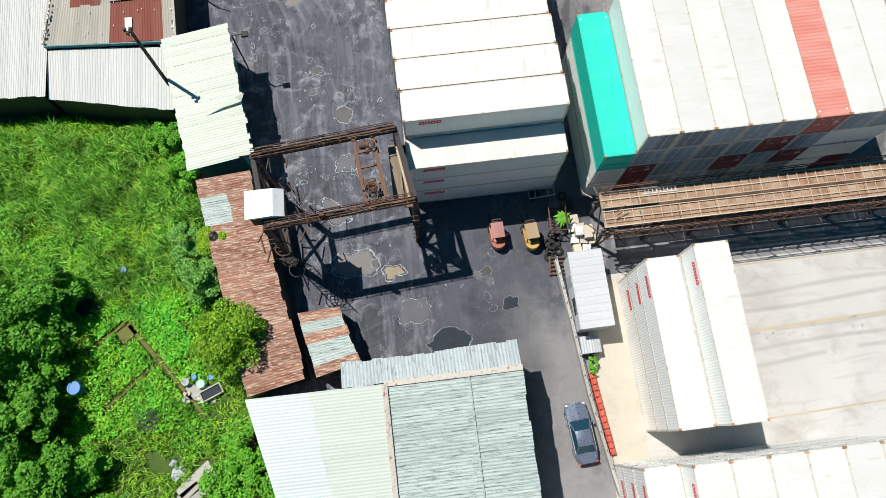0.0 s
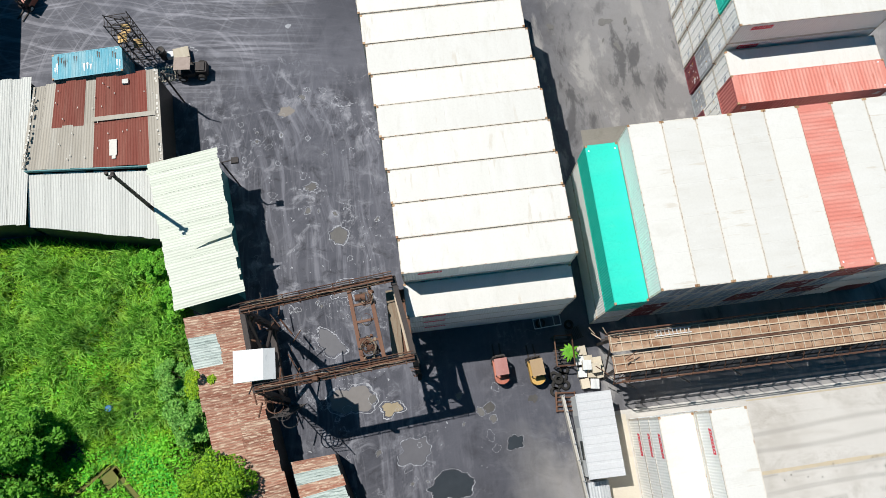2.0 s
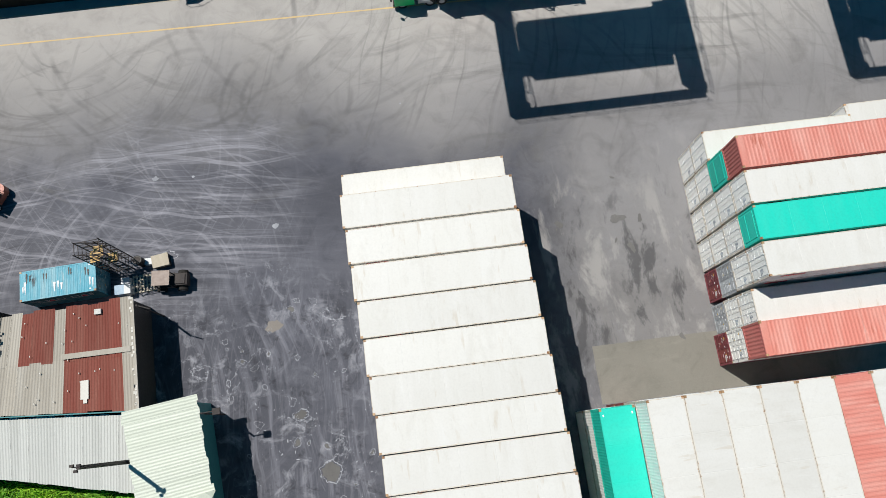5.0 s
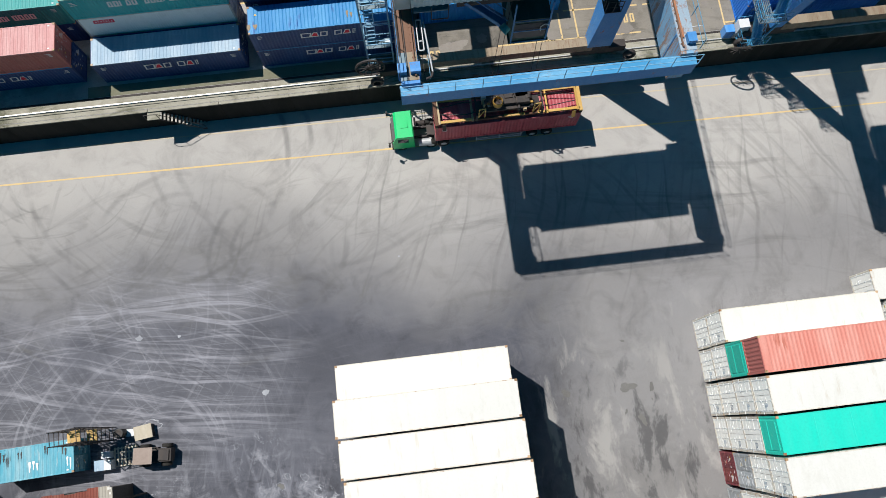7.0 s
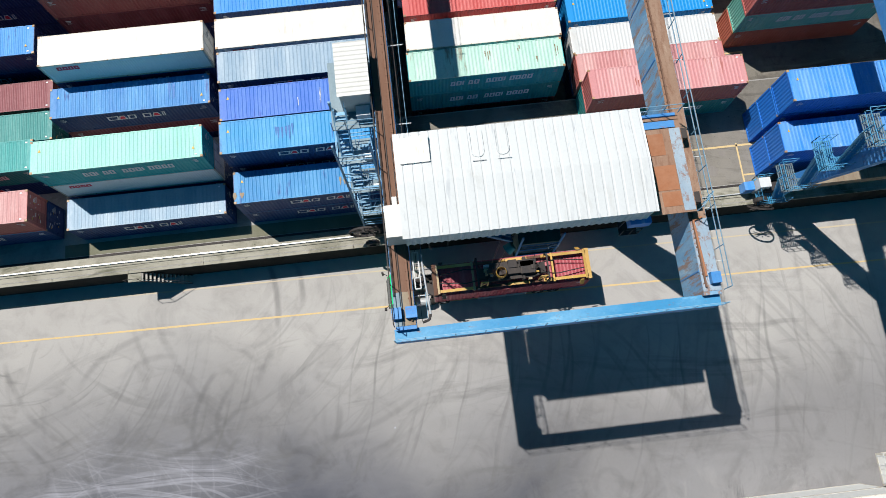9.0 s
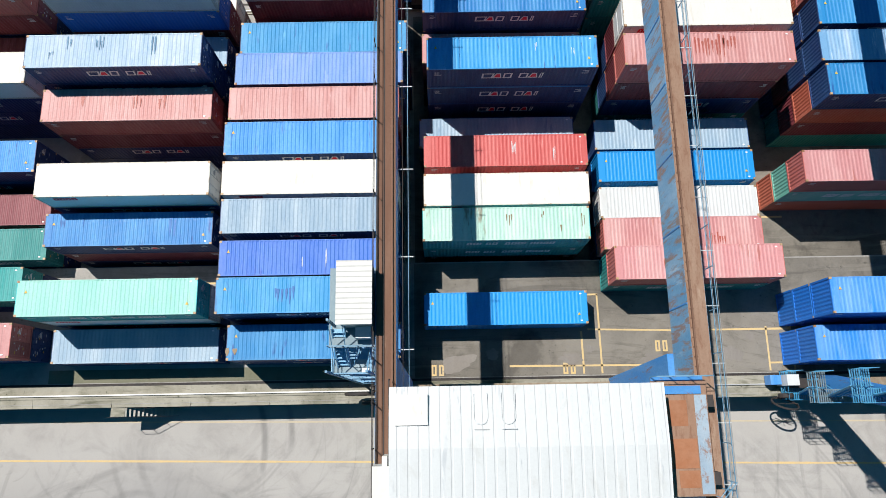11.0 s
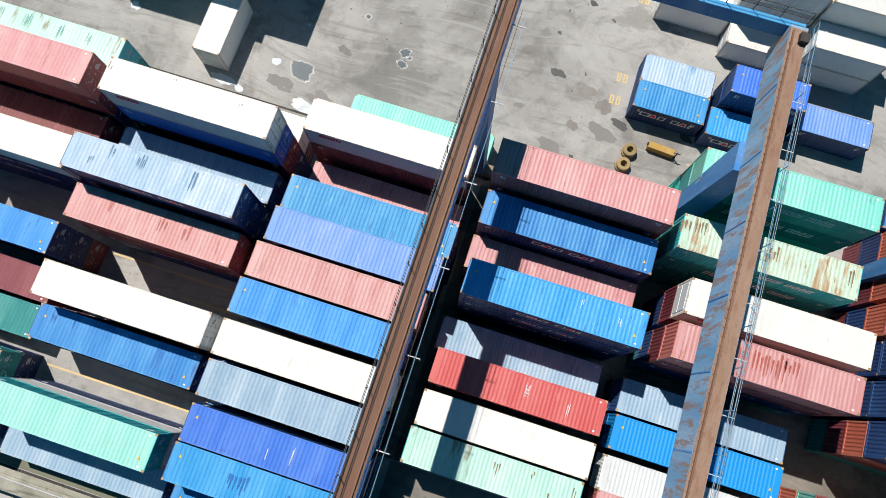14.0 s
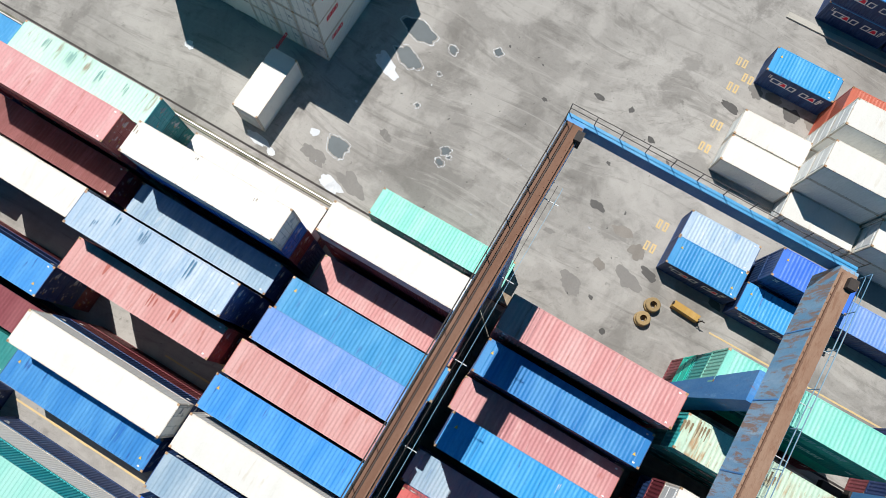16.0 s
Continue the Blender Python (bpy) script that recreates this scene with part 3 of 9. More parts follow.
def letters(L, h, side, kind):
    """Plain blocks in place of the painted trade names on a side wall: (white, red)."""
    white, red = MB(), MB()
    y = side * (W2 + 0.004)

    def quad(mb, pts):
        mb.face(*[(-side * px, y, pz) for px, pz in pts])

    def ring(mb, x, z, w, t, narrow, lean, bar, fill=None):
        """A hollow block, its top narrower by `narrow` on both sides and leaning over."""
        out = [(x, z), (x + w, z), (x + w - narrow + lean, z + t), (x + narrow + lean, z + t)]
        cx, cz = sum(p[0] for p in out) / 4, z + t / 2
        kx, kz = 1 - 2 * bar / w, 1 - 2 * bar / t
        inn = [(cx + (px - cx) * kx, cz + (pz - cz) * kz) for px, pz in out]
        for i in range(4):
            k = (i + 1) % 4
            quad(mb, (out[i], out[k], inn[k], inn[i]))
        if fill:
            quad(fill, inn)

    if kind == "wide":
        t = h * 0.25
        z = h * 0.49
        for x, w, nar, hot in ((-2.15, 0.78, -0.06, 0), (-1.40, 0.72, 0.19, 1), (-0.62, 0.62, 0.0, 0), (0.52, 0.64, 0.0, 0), (1.20, 0.72, 0.19, 1), (2.0, 0.24, 0.0, 0)):
            ring(white, x, z, w, t, nar, 0.10, 0.115 if w > 0.3 else 0.085, red if hot else None)
    elif kind == "long":
        for i in range(14):
            if i != 5:
                x = -2.9 + i * 0.47
                w = 0.36 if i not in (2, 9) else 0.14
                if w < 0.2:
                    quad(white, ((x, h * 0.46), (x + w, h * 0.46), (x + w + 0.06, h * 0.71), (x + 0.06, h * 0.71)))
                else:
                    ring(white, x, h * 0.44, w + 0.05, h * 0.27, 0.0 if i % 3 else 0.05, 0.06, 0.15)
    elif kind == "small_red":
        for i in range(4):
            ring(red, -5.0 + i * 0.42, h * 0.68, 0.40, h * 0.18, 0.03, 0.06, 0.14)
    return white, red


# blue-grey puts shade on white south doors; code bars use it too
SHADE_DOOR_MARK_GREY = paint("shade_door_and_mark_grey", (0.23, 0.29, 0.36), (0.36, 0.41, 0.46), 0.4, 0.2, vary=0.35)
DOORS = {"shade_doored": SHADE_DOOR_MARK_GREY}
PAINT["shade_doored"] = PAINT["white"]
RUSTY_WHITE = paint("reefer_frame_white", (0.60, 0.56, 0.49), (0.66, 0.63, 0.58), 0.3, 0.9, 0.55, streak=(1.2, 1.2, 1), vary=0.05, rust_col=(0.30, 0.15, 0.06), rust_at=(0.54, 0.66))
STICKER_YELLOW = paint("sticker_yellow", (0.62, 0.40, 0.05), (0.6, 0.45, 0.2), 0.2, 0.0, vary=0.05)
TEMPLATES = {}
COLOUR_WORDS = {
    "blue": "blue", "violet": "violet-blue", "royal": "royal blue", "periwinkle": "faded periwinkle blue", "light_blue": "sun-faded light blue", "steel_blue": "greyish blue", "navy": "dark navy blue",
    "bright_blue": "bright blue", "pink": "faded pinkish red", "coral": "faded coral red", "crimson": "dull crimson", "red": "red", "orange_red": "orange-red", "maroon": "dark maroon",
    "pale_aqua": "pale aqua green", "frost": "pale, sheen-whitened blue", "mint": "pale mint green", "rusty_mint": "rusting pale green", "teal": "teal green", "green": "sea green", "turquoise": "bright turquoise green", "aqua": "weathered aqua blue",
    "white": "white", "shade_doored": "white, shade-grey-doored", "chalk": "chalky white", "grey": "grey",
}


def container(colour, L, h, x, y, z, turn=0.0, flip=False, logo="", reefer=None, side=-1):
    """One shipping container, centred at x, y, standing at z; its doors look along +x, or -x if flipped."""
    reefer = colour in ("white", "turquoise", "shade_doored") if reefer is None else reefer
    key = (colour, L, h, logo, reefer, side)
    m = pose(x, y, z, 0, 0, turn + (180 if flip else 0))
    if key in TEMPLATES:
        return copy_thing(TEMPLATES[key], m)
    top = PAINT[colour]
    mat = UNFADED_SHADE_TONES.get(colour, top)
    words = COLOUR_WORDS[colour]
    if reefer:
        label = f"{words} refrigerated shipping container with rust-stained corner fittings, stacked"
    else:
        label = f"{words} corrugated steel shipping container, {'twenty' if L < 7 else 'forty'} foot, weathered"
    ob = thing("shipping_container", label, "shipping container", m, "stacked containers")
    depth, period = (0.012, 0.20) if reefer else (0.036, 0.278)
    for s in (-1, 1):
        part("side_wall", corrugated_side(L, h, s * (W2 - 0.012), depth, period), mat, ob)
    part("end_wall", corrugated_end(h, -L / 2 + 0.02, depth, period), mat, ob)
    if reefer:
        roof = MB()
        n = 5 if L > 7 else 3
        xs = [(-L / 2 + 0.05, 0.0)]
        for i in range(1, n):
            a = -L / 2 + 0.05 + i * (L - 0.1) / n
            xs += [(a - 0.02, 0.0), (a - 0.008, -0.005), (a + 0.008, -0.005), (a + 0.02, 0.0)]
        xs.append((L / 2 - 0.05, 0.0))
        z = h - 0.006
        for (a, da), (b, db) in zip(xs, xs[1:]):
            roof.face((a, -W2 + 0.03, z + da), (b, -W2 + 0.03, z + db), (b, 0, z + 0.012 + db), (a, 0, z + 0.012 + da))
            roof.face((a, 0, z + 0.012 + da), (b, 0, z + 0.012 + db), (b, W2 - 0.03, z + db), (a, W2 - 0.03, z + da))
        part("roof", roof, top, ob)
        unit = MB()
        unit.box(-L / 2 - 0.015, -0.95, h * 0.45, -L / 2 + 0.015, 0.95, h * 0.86).box(-L / 2 - 0.02, -0.95, 0.25, -L / 2 + 0.015, 0.95, h * 0.40)
        part("cooling_unit", unit, mat if colour == "turquoise" else PAINT["chalk"], ob, "refrigeration unit panel")
    else:
        roof = corrugated_roof(L, h, 0.019, 0.28)
        for sy in (-1, 1):
            e = sorted((sy * W2, sy * (W2 - 0.07)))
            roof.box(-L / 2 + 0.14, e[0], h - 0.10, L / 2 - 0.14, e[1], h - 0.004)
        part("roof", roof, top, ob, "sun-bleached roof" if mat is not top else "")
    fr = MB().box(-L / 2 + 0.1, -W2 + 0.08, 0.05, L / 2 - 0.1, W2 - 0.08, 0.15)
    for sx in (-1, 1):
        for sy in (-1, 1):
            fr.box(min(sx * L / 2, sx * (L / 2 - 0.14)), min(sy * W2, sy * (W2 - 0.13)), 0.0, max(sx * L / 2, sx * (L / 2 - 0.14)), max(sy * W2, sy * (W2 - 0.13)), h - 0.11)
        e = sorted((sx * L / 2, sx * (L / 2 - 0.09)))
        fr.box(e[0], -W2 + 0.12, h - 0.12, e[1], W2 - 0.12, h - 0.014).box(e[0], -W2 + 0.12, 0.0, e[1], W2 - 0.12, 0.16)
    for sy in (-1, 1):
        e = sorted((sy * W2, sy * (W2 - 0.07)))
        fr.box(-L / 2 + 0.14, e[0], 0.0, L / 2 - 0.14, e[1], 0.16)
        if reefer:
            fr.box(-L / 2 + 0.14, e[0], h - 0.10, L / 2 - 0.14, e[1], h - 0.004)
    part("frame", fr, RUSTY_WHITE if colour in ("white", "shade_doored") else mat, ob)
    cast = MB().box(-0.09, -0.08, -0.06, 0.09, 0.08, 0.06).mesh("corner_casting", CASTING)
    for sx in (-1, 1):
        for sy in (-1, 1):
            c = part("corner_casting", cast, None, ob, "rusty corner casting")
            c.location = (sx * (L / 2 - 0.088), sy * (W2 - 0.078), h - 0.052)
    # doors
    for s in (-1, 1):
        d = MB()
        a, b = sorted((s * 0.012, s * (W2 - 0.14)))
        d.box(L / 2 - 0.06, a, 0.17, L / 2 - 0.02, b, h - 0.13)
        for k in range(4):
            z0 = 0.28 + k * (h - 0.5) / 4
            d.box(L / 2 - 0.022, a + 0.10, z0, L / 2 - (0.013 if reefer else 0.004), b - 0.10, z0 + (h - 0.5) / 4 - 0.14)
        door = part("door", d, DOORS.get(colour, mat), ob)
        for k in (0.30, 0.82):
            y = s * W2 * k
            rod = MB().beam((L / 2 + 0.004, y, 0.12), (L / 2 + 0.004, y, h - 0.08), 0.032)
            rod.box(L / 2 - 0.004, min(y, y + s * 0.25), 1.05, L / 2 + 0.03, max(y, y + s * 0.25), 1.10)
            for zz in (0.18, h * 0.35, h * 0.68, h - 0.16):
                rod.box(L / 2 - 0.01, y - 0.06, zz - 0.04, L / 2 + 0.03, y + 0.06, zz + 0.04)
            part("lock_rod", rod, PAINT["chalk"] if colour in ("white", "shade_doored") else (ROD if colour in ("grey", "chalk") else mat), door, "lock rod")
    plate = MB()
    for k in range(3):
        plate.box(L / 2 - 0.002, 0.52, h * 0.55 + k * 0.16, L / 2 + 0.004, 1.0 - 0.12 * k, h * 0.55 + k * 0.16 + 0.08)
    for s in (-1, 1) if colour not in ("white", "shade_doored", "chalk", "mint", "rusty_mint", "grey") else ():
        plate.box(L / 2 - 0.55, s * 1.0 - 0.05, h - 0.02, L / 2 - 0.40, s * 1.0 + 0.05, h + 0.004)
    if not reefer:
        # rows of small bars for the codes on doors, end wall and side walls
        q = random.Random(len(TEMPLATES) + 40)
        for s in (-1, 1):
            for k in range(7):
                a = s * (0.16 + 0.12 * (k % 4)) if k < 4 else s * (0.62 + 0.1 * (k - 4))
                z0 = h * q.choice((0.30, 0.42, 0.55, 0.66, 0.78, 0.84))
                plate.box(L / 2 - 0.002, a - 0.05, z0, L / 2 + 0.006, a + q.uniform(0.0, 0.16), z0 + q.uniform(0.04, 0.09))
            for sx in (-1, 1):
                e = sx * (L / 2 - 0.55)
                for k in range(3):
                    w = q.uniform(0.25, 0.5)
                    lo, hi = sorted((e, e - sx * w))
                    yy = sorted((s * (W2 - 0.001), s * (W2 + 0.005)))
                    plate.box(lo, yy[0], h * 0.80 - 0.17 * k, hi, yy[1], h * 0.80 - 0.17 * k + 0.07)
        tag = MB()
        for a, b, c0, d in ((-0.55, 0.35, 0.16, 0.12), (0.35, 0.62, 0.14, 0.14), (-0.9, 0.72, 0.18, 0.08)):
            tag.box(L / 2 - 0.002, a, h * b, L / 2 + 0.006, a + c0, h * b + d)
        for sx, sy in ((-1, 0.45), (1, -0.5)) if colour in ("blue", "violet", "royal", "bright_blue", "navy", "pale_aqua") else ():
            a = sx * (L / 2 - 0.65)
            tag.face((a - 0.11, sy - 0.09, h + 0.006), (a + 0.11, sy - 0.09, h + 0.006), (a, sy + 0.13, h + 0.006))
        part("sticker", tag, STICKER_YELLOW, ob, "small yellow stickers on doors and roof", "stuff")
    part("marking", plate, LOGO_WHITE if colour not in ("white", "shade_doored", "chalk", "mint") else SHADE_DOOR_MARK_GREY, ob, "painted bars in place of codes", "stuff")
    if logo:
        w, r = letters(L, h, side, logo)
        if w.f:
            part("lettering", w, LOGO_WHITE, ob, "row of plain white blocks on the side", "stuff")
        if r.f:
            part("lettering", r, LOGO_RED, ob, "row of plain red blocks on the side", "stuff")
    TEMPLATES[key] = ob
    return ob


S, HC = 2.591, 2.896
CODE = {"B": "blue", "V": "violet", "Y": "royal", "I": "periwinkle", "L": "light_blue", "S": "steel_blue", "N": "navy", "K": "bright_blue", "P": "pink", "C": "coral", "R": "red", "O": "orange_red",
        "D": "maroon", "M": "mint", "a": "pale_aqua", "F": "frost", "m": "rusty_mint", "T": "teal", "G": "green", "Q": "turquoise", "A": "aqua", "W": "white", "u": "shade_doored", "w": "chalk", "y": "grey"}
LOGOS = {"B": "wide", "N": "wide", "L": "wide", "F": "wide", "S": "wide", "V": "", "T": "long", "M": "long", "a": "long", "m": "long", "G": "long", "W": "small_red", "O": "", "P": "", "D": ""}
rng = random.Random(5)
TOPS = {}


BURIED = {}


def buried(colour, L, h, x, y, z, turn):
    """The shell of a container that is walled in by its neighbours, joined with the others of its colour."""
    mb = BURIED.setdefault(colour, MB())
    m = pose(x, y, z, 0, 0, turn)
    one = MB()
    for s in (-1, 1):
        for src in (corrugated_side(L, h, s * (W2 - 0.012), 0.036, 0.278), corrugated_end(h, s * (L / 2 - 0.02), 0.036, 0.278)):
            k = len(one.v)
            one.v += src.v
            one.f += [tuple(i + k for i in f) for f in src.f]
        for t in (-1, 1):
            one.beam((s * (L / 2 - 0.07), t * (W2 - 0.065), 0), (s * (L / 2 - 0.07), t * (W2 - 0.065), h), 0.13)
        one.box(-L / 2, min(s * W2, s * (W2 - 0.07)), 0, L / 2, max(s * W2, s * (W2 - 0.07)), 0.16).box(-L / 2, min(s * W2, s * (W2 - 0.07)), h - 0.1, L / 2, max(s * W2, s * (W2 - 0.07)), h)
    one.box(-L / 2 + 0.1, -W2 + 0.08, h - 0.08, L / 2 - 0.1, W2 - 0.08, h - 0.03)
    k = len(mb.v)
    mb.v += [tuple(m @ Vector(p)) for p in one.v]
    mb.f += [tuple(i + k for i in f) for f in one.f]


def stack(x0, y0, tiers, heights=None, base=YARD, along="x", L=12.19, flip=False, hidden=0, plain=""):
    """A stack of containers, bottom first, from its south-west corner; heights: s or h for each tier; plain: those that are never flipped."""
    z = base
    ob = None
    heights = heights or "s" * len(tiers)
    for i, (c, hh) in enumerate(zip(tiers, heights)):
        h = S if hh == "s" else HC
        jx, jy, jr = (rng.uniform(-0.04, 0.04), rng.uniform(-0.03, 0.03), rng.uniform(-0.15, 0.15)) if i < len(tiers) - 1 else (0, 0, 0)
        if i < hidden:
            buried(CODE[c], L, h, x0 + (L / 2 if along == "x" else W2), y0 + (W2 if along == "x" else L / 2), z, 0 if along == "x" else 90)
        elif along == "x":
            away = flip and c not in plain
            ob = container(CODE[c], L, h, x0 + L / 2 + jx, y0 + W2 + jy, z, jr, away, LOGOS.get(c, "") if L > 7 or c in "BN" else "", None, 1 if away else -1)
        else:
            ob = container(CODE[c], L, h, x0 + W2 + jx, y0 + L / 2 + jy, z, 90 + jr, flip, LOGOS.get(c, ""), None, 1)
        TOPS[(x0, y0)] = (ob, h)
        z += h + 0.004


# white stack beside the access lane
for k, (x0, y0) in enumerate(((-1.25, 44.92), (-1.10, 42.33), (-0.95, 39.74), (-0.78, 37.18), (-0.62, 34.62), (-0.48, 32.12), (-0.33, 29.60), (-0.18, 27.06), (-0.10, 24.53), (0.0, 21.98))):
    stack(x0, y0, "WWWW", "hhss", 0.0, hidden=3 if 0 < k < 9 else 0)
stack(-1.30, 47.40, "WWW", "hhs", 0.0)
stack(-0.02, 19.45, "WWW", "hss", 0.0)

# green and white stack, long side towards the lane
stack(14.62, 18.45, "uuQ", "hhh", 0.0, "y")
# u: white containers whose doors are coloured as if shaded
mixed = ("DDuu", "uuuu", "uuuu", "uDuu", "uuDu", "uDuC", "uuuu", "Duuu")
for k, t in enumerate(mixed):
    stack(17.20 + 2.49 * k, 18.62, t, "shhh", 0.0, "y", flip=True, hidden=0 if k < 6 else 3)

# stacks beyond, door ends towards the lane
for y0, t, hh in ((32.70, "DwC", "shh"), (35.12, "yWW", "sss"), (37.86, "DyWW", "shhs"), (40.50, "WWWQ", "shhs"), (43.12, "WWWW", "shhs"), (45.78, "WWQC", "shhs"), (48.38, "WW", "hh")):
    stack(27.30 if t[-1] != "C" or y0 > 40 else 27.0, y0, t, hh, 0.0, flip=True, plain="CQ")
stack(41.2, 50.45, "W", "h", 0.0, flip=True)
stack(42.1, 47.85, "w", "h", 0.0, flip=True)

# white stacks on the concrete pad
stack(16.28, -1.65, "WWW", "hss", 0.0, "y")
stack(18.76, -1.62, "WWWW", "hhss", 0.0, "y")
for k in range(7):
    stack(13.2 + 2.47 * k, -15.9, "WWW" if k == 0 else "WWWW", "hhs" if k == 0 else "hhss", 0.0, "y", hidden=0 if k == 0 else 3)

# yard, column by column from the west
for x0, y0, t, *hh in (
    (-33.3, 76.9, "BP"), (-33.0, 80.9, "NT"), (-33.0, 84.45, "NT"), (-33.0, 87.2, "ND"), (-33.1, 90.57, "DNB"), (-33.0, 96.42, "NNNW"), (-33.0, 99.1, "DDD"),
    (-32.66, 101.85, "TTNDP"), (-32.6, 104.49, "TTTM"), (-46.0, 104.4, "TNB"), (-46.0, 101.8, "TND"), (-46.0, 96.4, "DNB"),
    (-19.4, 76.6, "S", "h"), (-19.5, 79.40, "BWa"), (-19.6, 84.83, "NDB"), (-19.15, 87.75, "DDBW"), (-19.3, 93.38, "NNDP"), (-19.35, 96.22, "NDNNF"),
    (-19.25, 98.88, "NNS"), (-19.2, 101.98, "NNDYW"), (-19.6, 104.50, "DW"),
    (-5.95, 76.47, "BB"), (-6.1, 79.38, "BNB"), (-6.0, 81.95, "BBV"), (-6.05, 84.93, "DNBS"), (-6.1, 87.70, "NDWW"), (-6.1, 90.65, "DNNB"), (-5.9, 93.31, "NDDP"),
    (-5.58, 96.02, "DNBI"), (-5.3, 98.50, "NNBB"), (-5.6, 101.38, "DP"), (-5.8, 104.38, "NDDW"), (-5.2, 108.75, "G"),
    (7.83, 78.95, "K"), (7.85, 84.78, "DTM"), (7.97, 87.43, "DBW"), (8.0, 90.42, "NBR"), (7.6, 92.93, "NS"), (8.35, 96.35, "NNBB", "hhhh"), (7.95, 98.86, "DDP"),
    (8.05, 101.60, "DNNB"), (8.0, 104.48, "DDDDP"),
):
    stack(x0, y0, t, hh[0] if hh else None, TERRACE if y0 < 83 else YARD, hidden=(1 if y0 < 83 else 2) if -7 < x0 < -5 and 79 < y0 < 101 else (1 if len(t) > 3 else 0))
for x0, y0, t, *hh in (
    (21.65, 81.74, "TP"), (21.6, 84.55, "BP"), (21.5, 87.02, "Bw"), (21.55, 89.95, "NK"), (21.4, 92.60, "NS"), (22.45, 96.49, "TBDP", "hhhh"), (22.6, 99.50, "DBDW", "hhhh"),
    (21.3, 103.85, "TTTm", "shhs"), (21.55, 108.69, "DQTG", "hhhh"),
    (35.38, 78.75, "YYY"), (35.3, 75.8, "YY"), (36.2, 88.85, "OGP"), (37.4, 94.55, "TDOB"), (37.2, 97.25, "NDBL"), (37.4, 100.21, "DRNB"), (37.3, 103.06, "DBOP"), (37.4, 106.0, "BDOB"),
    (37.4, 109.0, "DNO"), (37.4, 112.0, "NB"),
):
    stack(x0, y0, t, hh[0] if hh else None, TERRACE if y0 < 83 else YARD, hidden=1 if len(t) > 3 and x0 > 30 else 0)
# short containers on the open ground to the north
for x0, y0, t in ((17.1, 117.30, "B"), (17.1, 119.78, "F"), (23.9, 119.50, "BV"), (23.4, 116.70, "B"), (30.55, 119.4, "I"), (17.05, 136.55, "B"), (17.1, 129.90, "W"), (17.1, 127.30, "W"),
                  (23.3, 125.36, "W"), (23.05, 127.86, "WWW"), (23.1, 131.8, "WWW"), (29.5, 125.36, "WW"), (29.3, 127.86, "WWW"), (29.3, 131.8, "WWW"), (23.2, 134.4, "OO")):
    stack(x0, y0, t, L=6.058)
stack(-19.75, 110.85, "W", "h", L=6.058, along="y")
for k in range(7):
    stack(-18.6 - 2.5 * k, 119.3, "WWWW" if k < 2 else "WWWWW", "hhhh" if k < 2 else "hhhhs", along="y", flip=True, hidden=0 if k < 3 else 3)

# beyond the far kerb
for x0, t in ((19.15, "BB"), (25.5, "NB")):
    stack(x0, 145.2, t, L=6.058)

# stains that run across single roofs: along the roof, across it, width, length, number of runs
RUN_BLUE = paint("roof_run_blue", (0.006, 0.12, 0.40), (0.03, 0.2, 0.5), 0.3, 0.0, vary=0.1)
RUN_STEEL = paint("roof_run_steel", (0.05, 0.17, 0.30), (0.2, 0.35, 0.48), 0.4, 0.0, vary=0.1)
RUN_RED = paint("roof_run_red", (0.36, 0.085, 0.065), (0.45, 0.2, 0.17), 0.4, 0.0, vary=0.1)
RUN_BROWN = paint("roof_run_brown", (0.21, 0.15, 0.085), (0.25, 0.2, 0.13), 0.4, 0.0, vary=0.2)
RUN_PALE = paint("roof_scrape_pale", (0.60, 0.62, 0.64), (0.7, 0.71, 0.72), 0.4, 0.0, vary=0.1)
RUN_GREEN = paint("roof_run_green", (0.15, 0.34, 0.32), (0.3, 0.5, 0.46), 0.4, 0.0, vary=0.1)


def roof_runs(x0, y0, mat, runs, seed):
    """Uneven runs of stain or scraped paint, lying on the roof of the top container of a stack."""
    ob, h = TOPS[(x0, y0)]
    q = random.Random(seed)
    mb = MB()
    for along, across, width, length, count in runs:
        for k in range(count):
            x = -6.1 + 12.19 * along + (k - (count - 1) / 2) * width * 1.5 + q.uniform(-0.05, 0.05)
            y = 1.05 - 2.1 * across + q.uniform(-0.15, 0.15)
            n, d = 7, length * q.uniform(0.55, 1.15)
            left, right = [], []
            for j in range(n + 1):
                u = j / n
                w = width * q.uniform(0.28, 0.55) * (1 - 0.75 * u * u)
                yy = max(-1.1, min(1.1, y + d / 2 - d * u))
                left.append((x - w, yy, h + 0.003))
                right.append((x + w, yy, h + 0.003))
            for j in range(n):
                mb.face(left[j + 1], right[j + 1], right[j], left[j])
    part("roof_stain", mb, mat, ob, "uneven stains run across the roof", "stuff")


roof_runs(-19.35, 96.22, RUN_STEEL, ((0.25, 0.25, 0.13, 1.0, 2), (0.42, 0.25, 0.09, 1.0, 5), (0.73, 0.35, 0.14, 1.2, 2), (0.15, 0.6, 0.07, 0.5, 3)), 1)
roof_runs(-6.1, 79.38, RUN_BLUE, ((0.38, 0.5, 0.16, 1.1, 6), (0.66, 0.6, 0.14, 1.1, 1), (0.75, 0.6, 0.16, 1.2, 2)), 2)
roof_runs(-19.6, 84.83, RUN_BLUE, ((0.23, 0.25, 0.12, 0.9, 1), (0.76, 0.5, 0.2, 1.7, 2)), 3)
roof_runs(-5.95, 76.47, RUN_BROWN, ((0.03, 0.75, 0.35, 0.7, 2), (0.66, 0.7, 0.2, 0.6, 2)), 4)
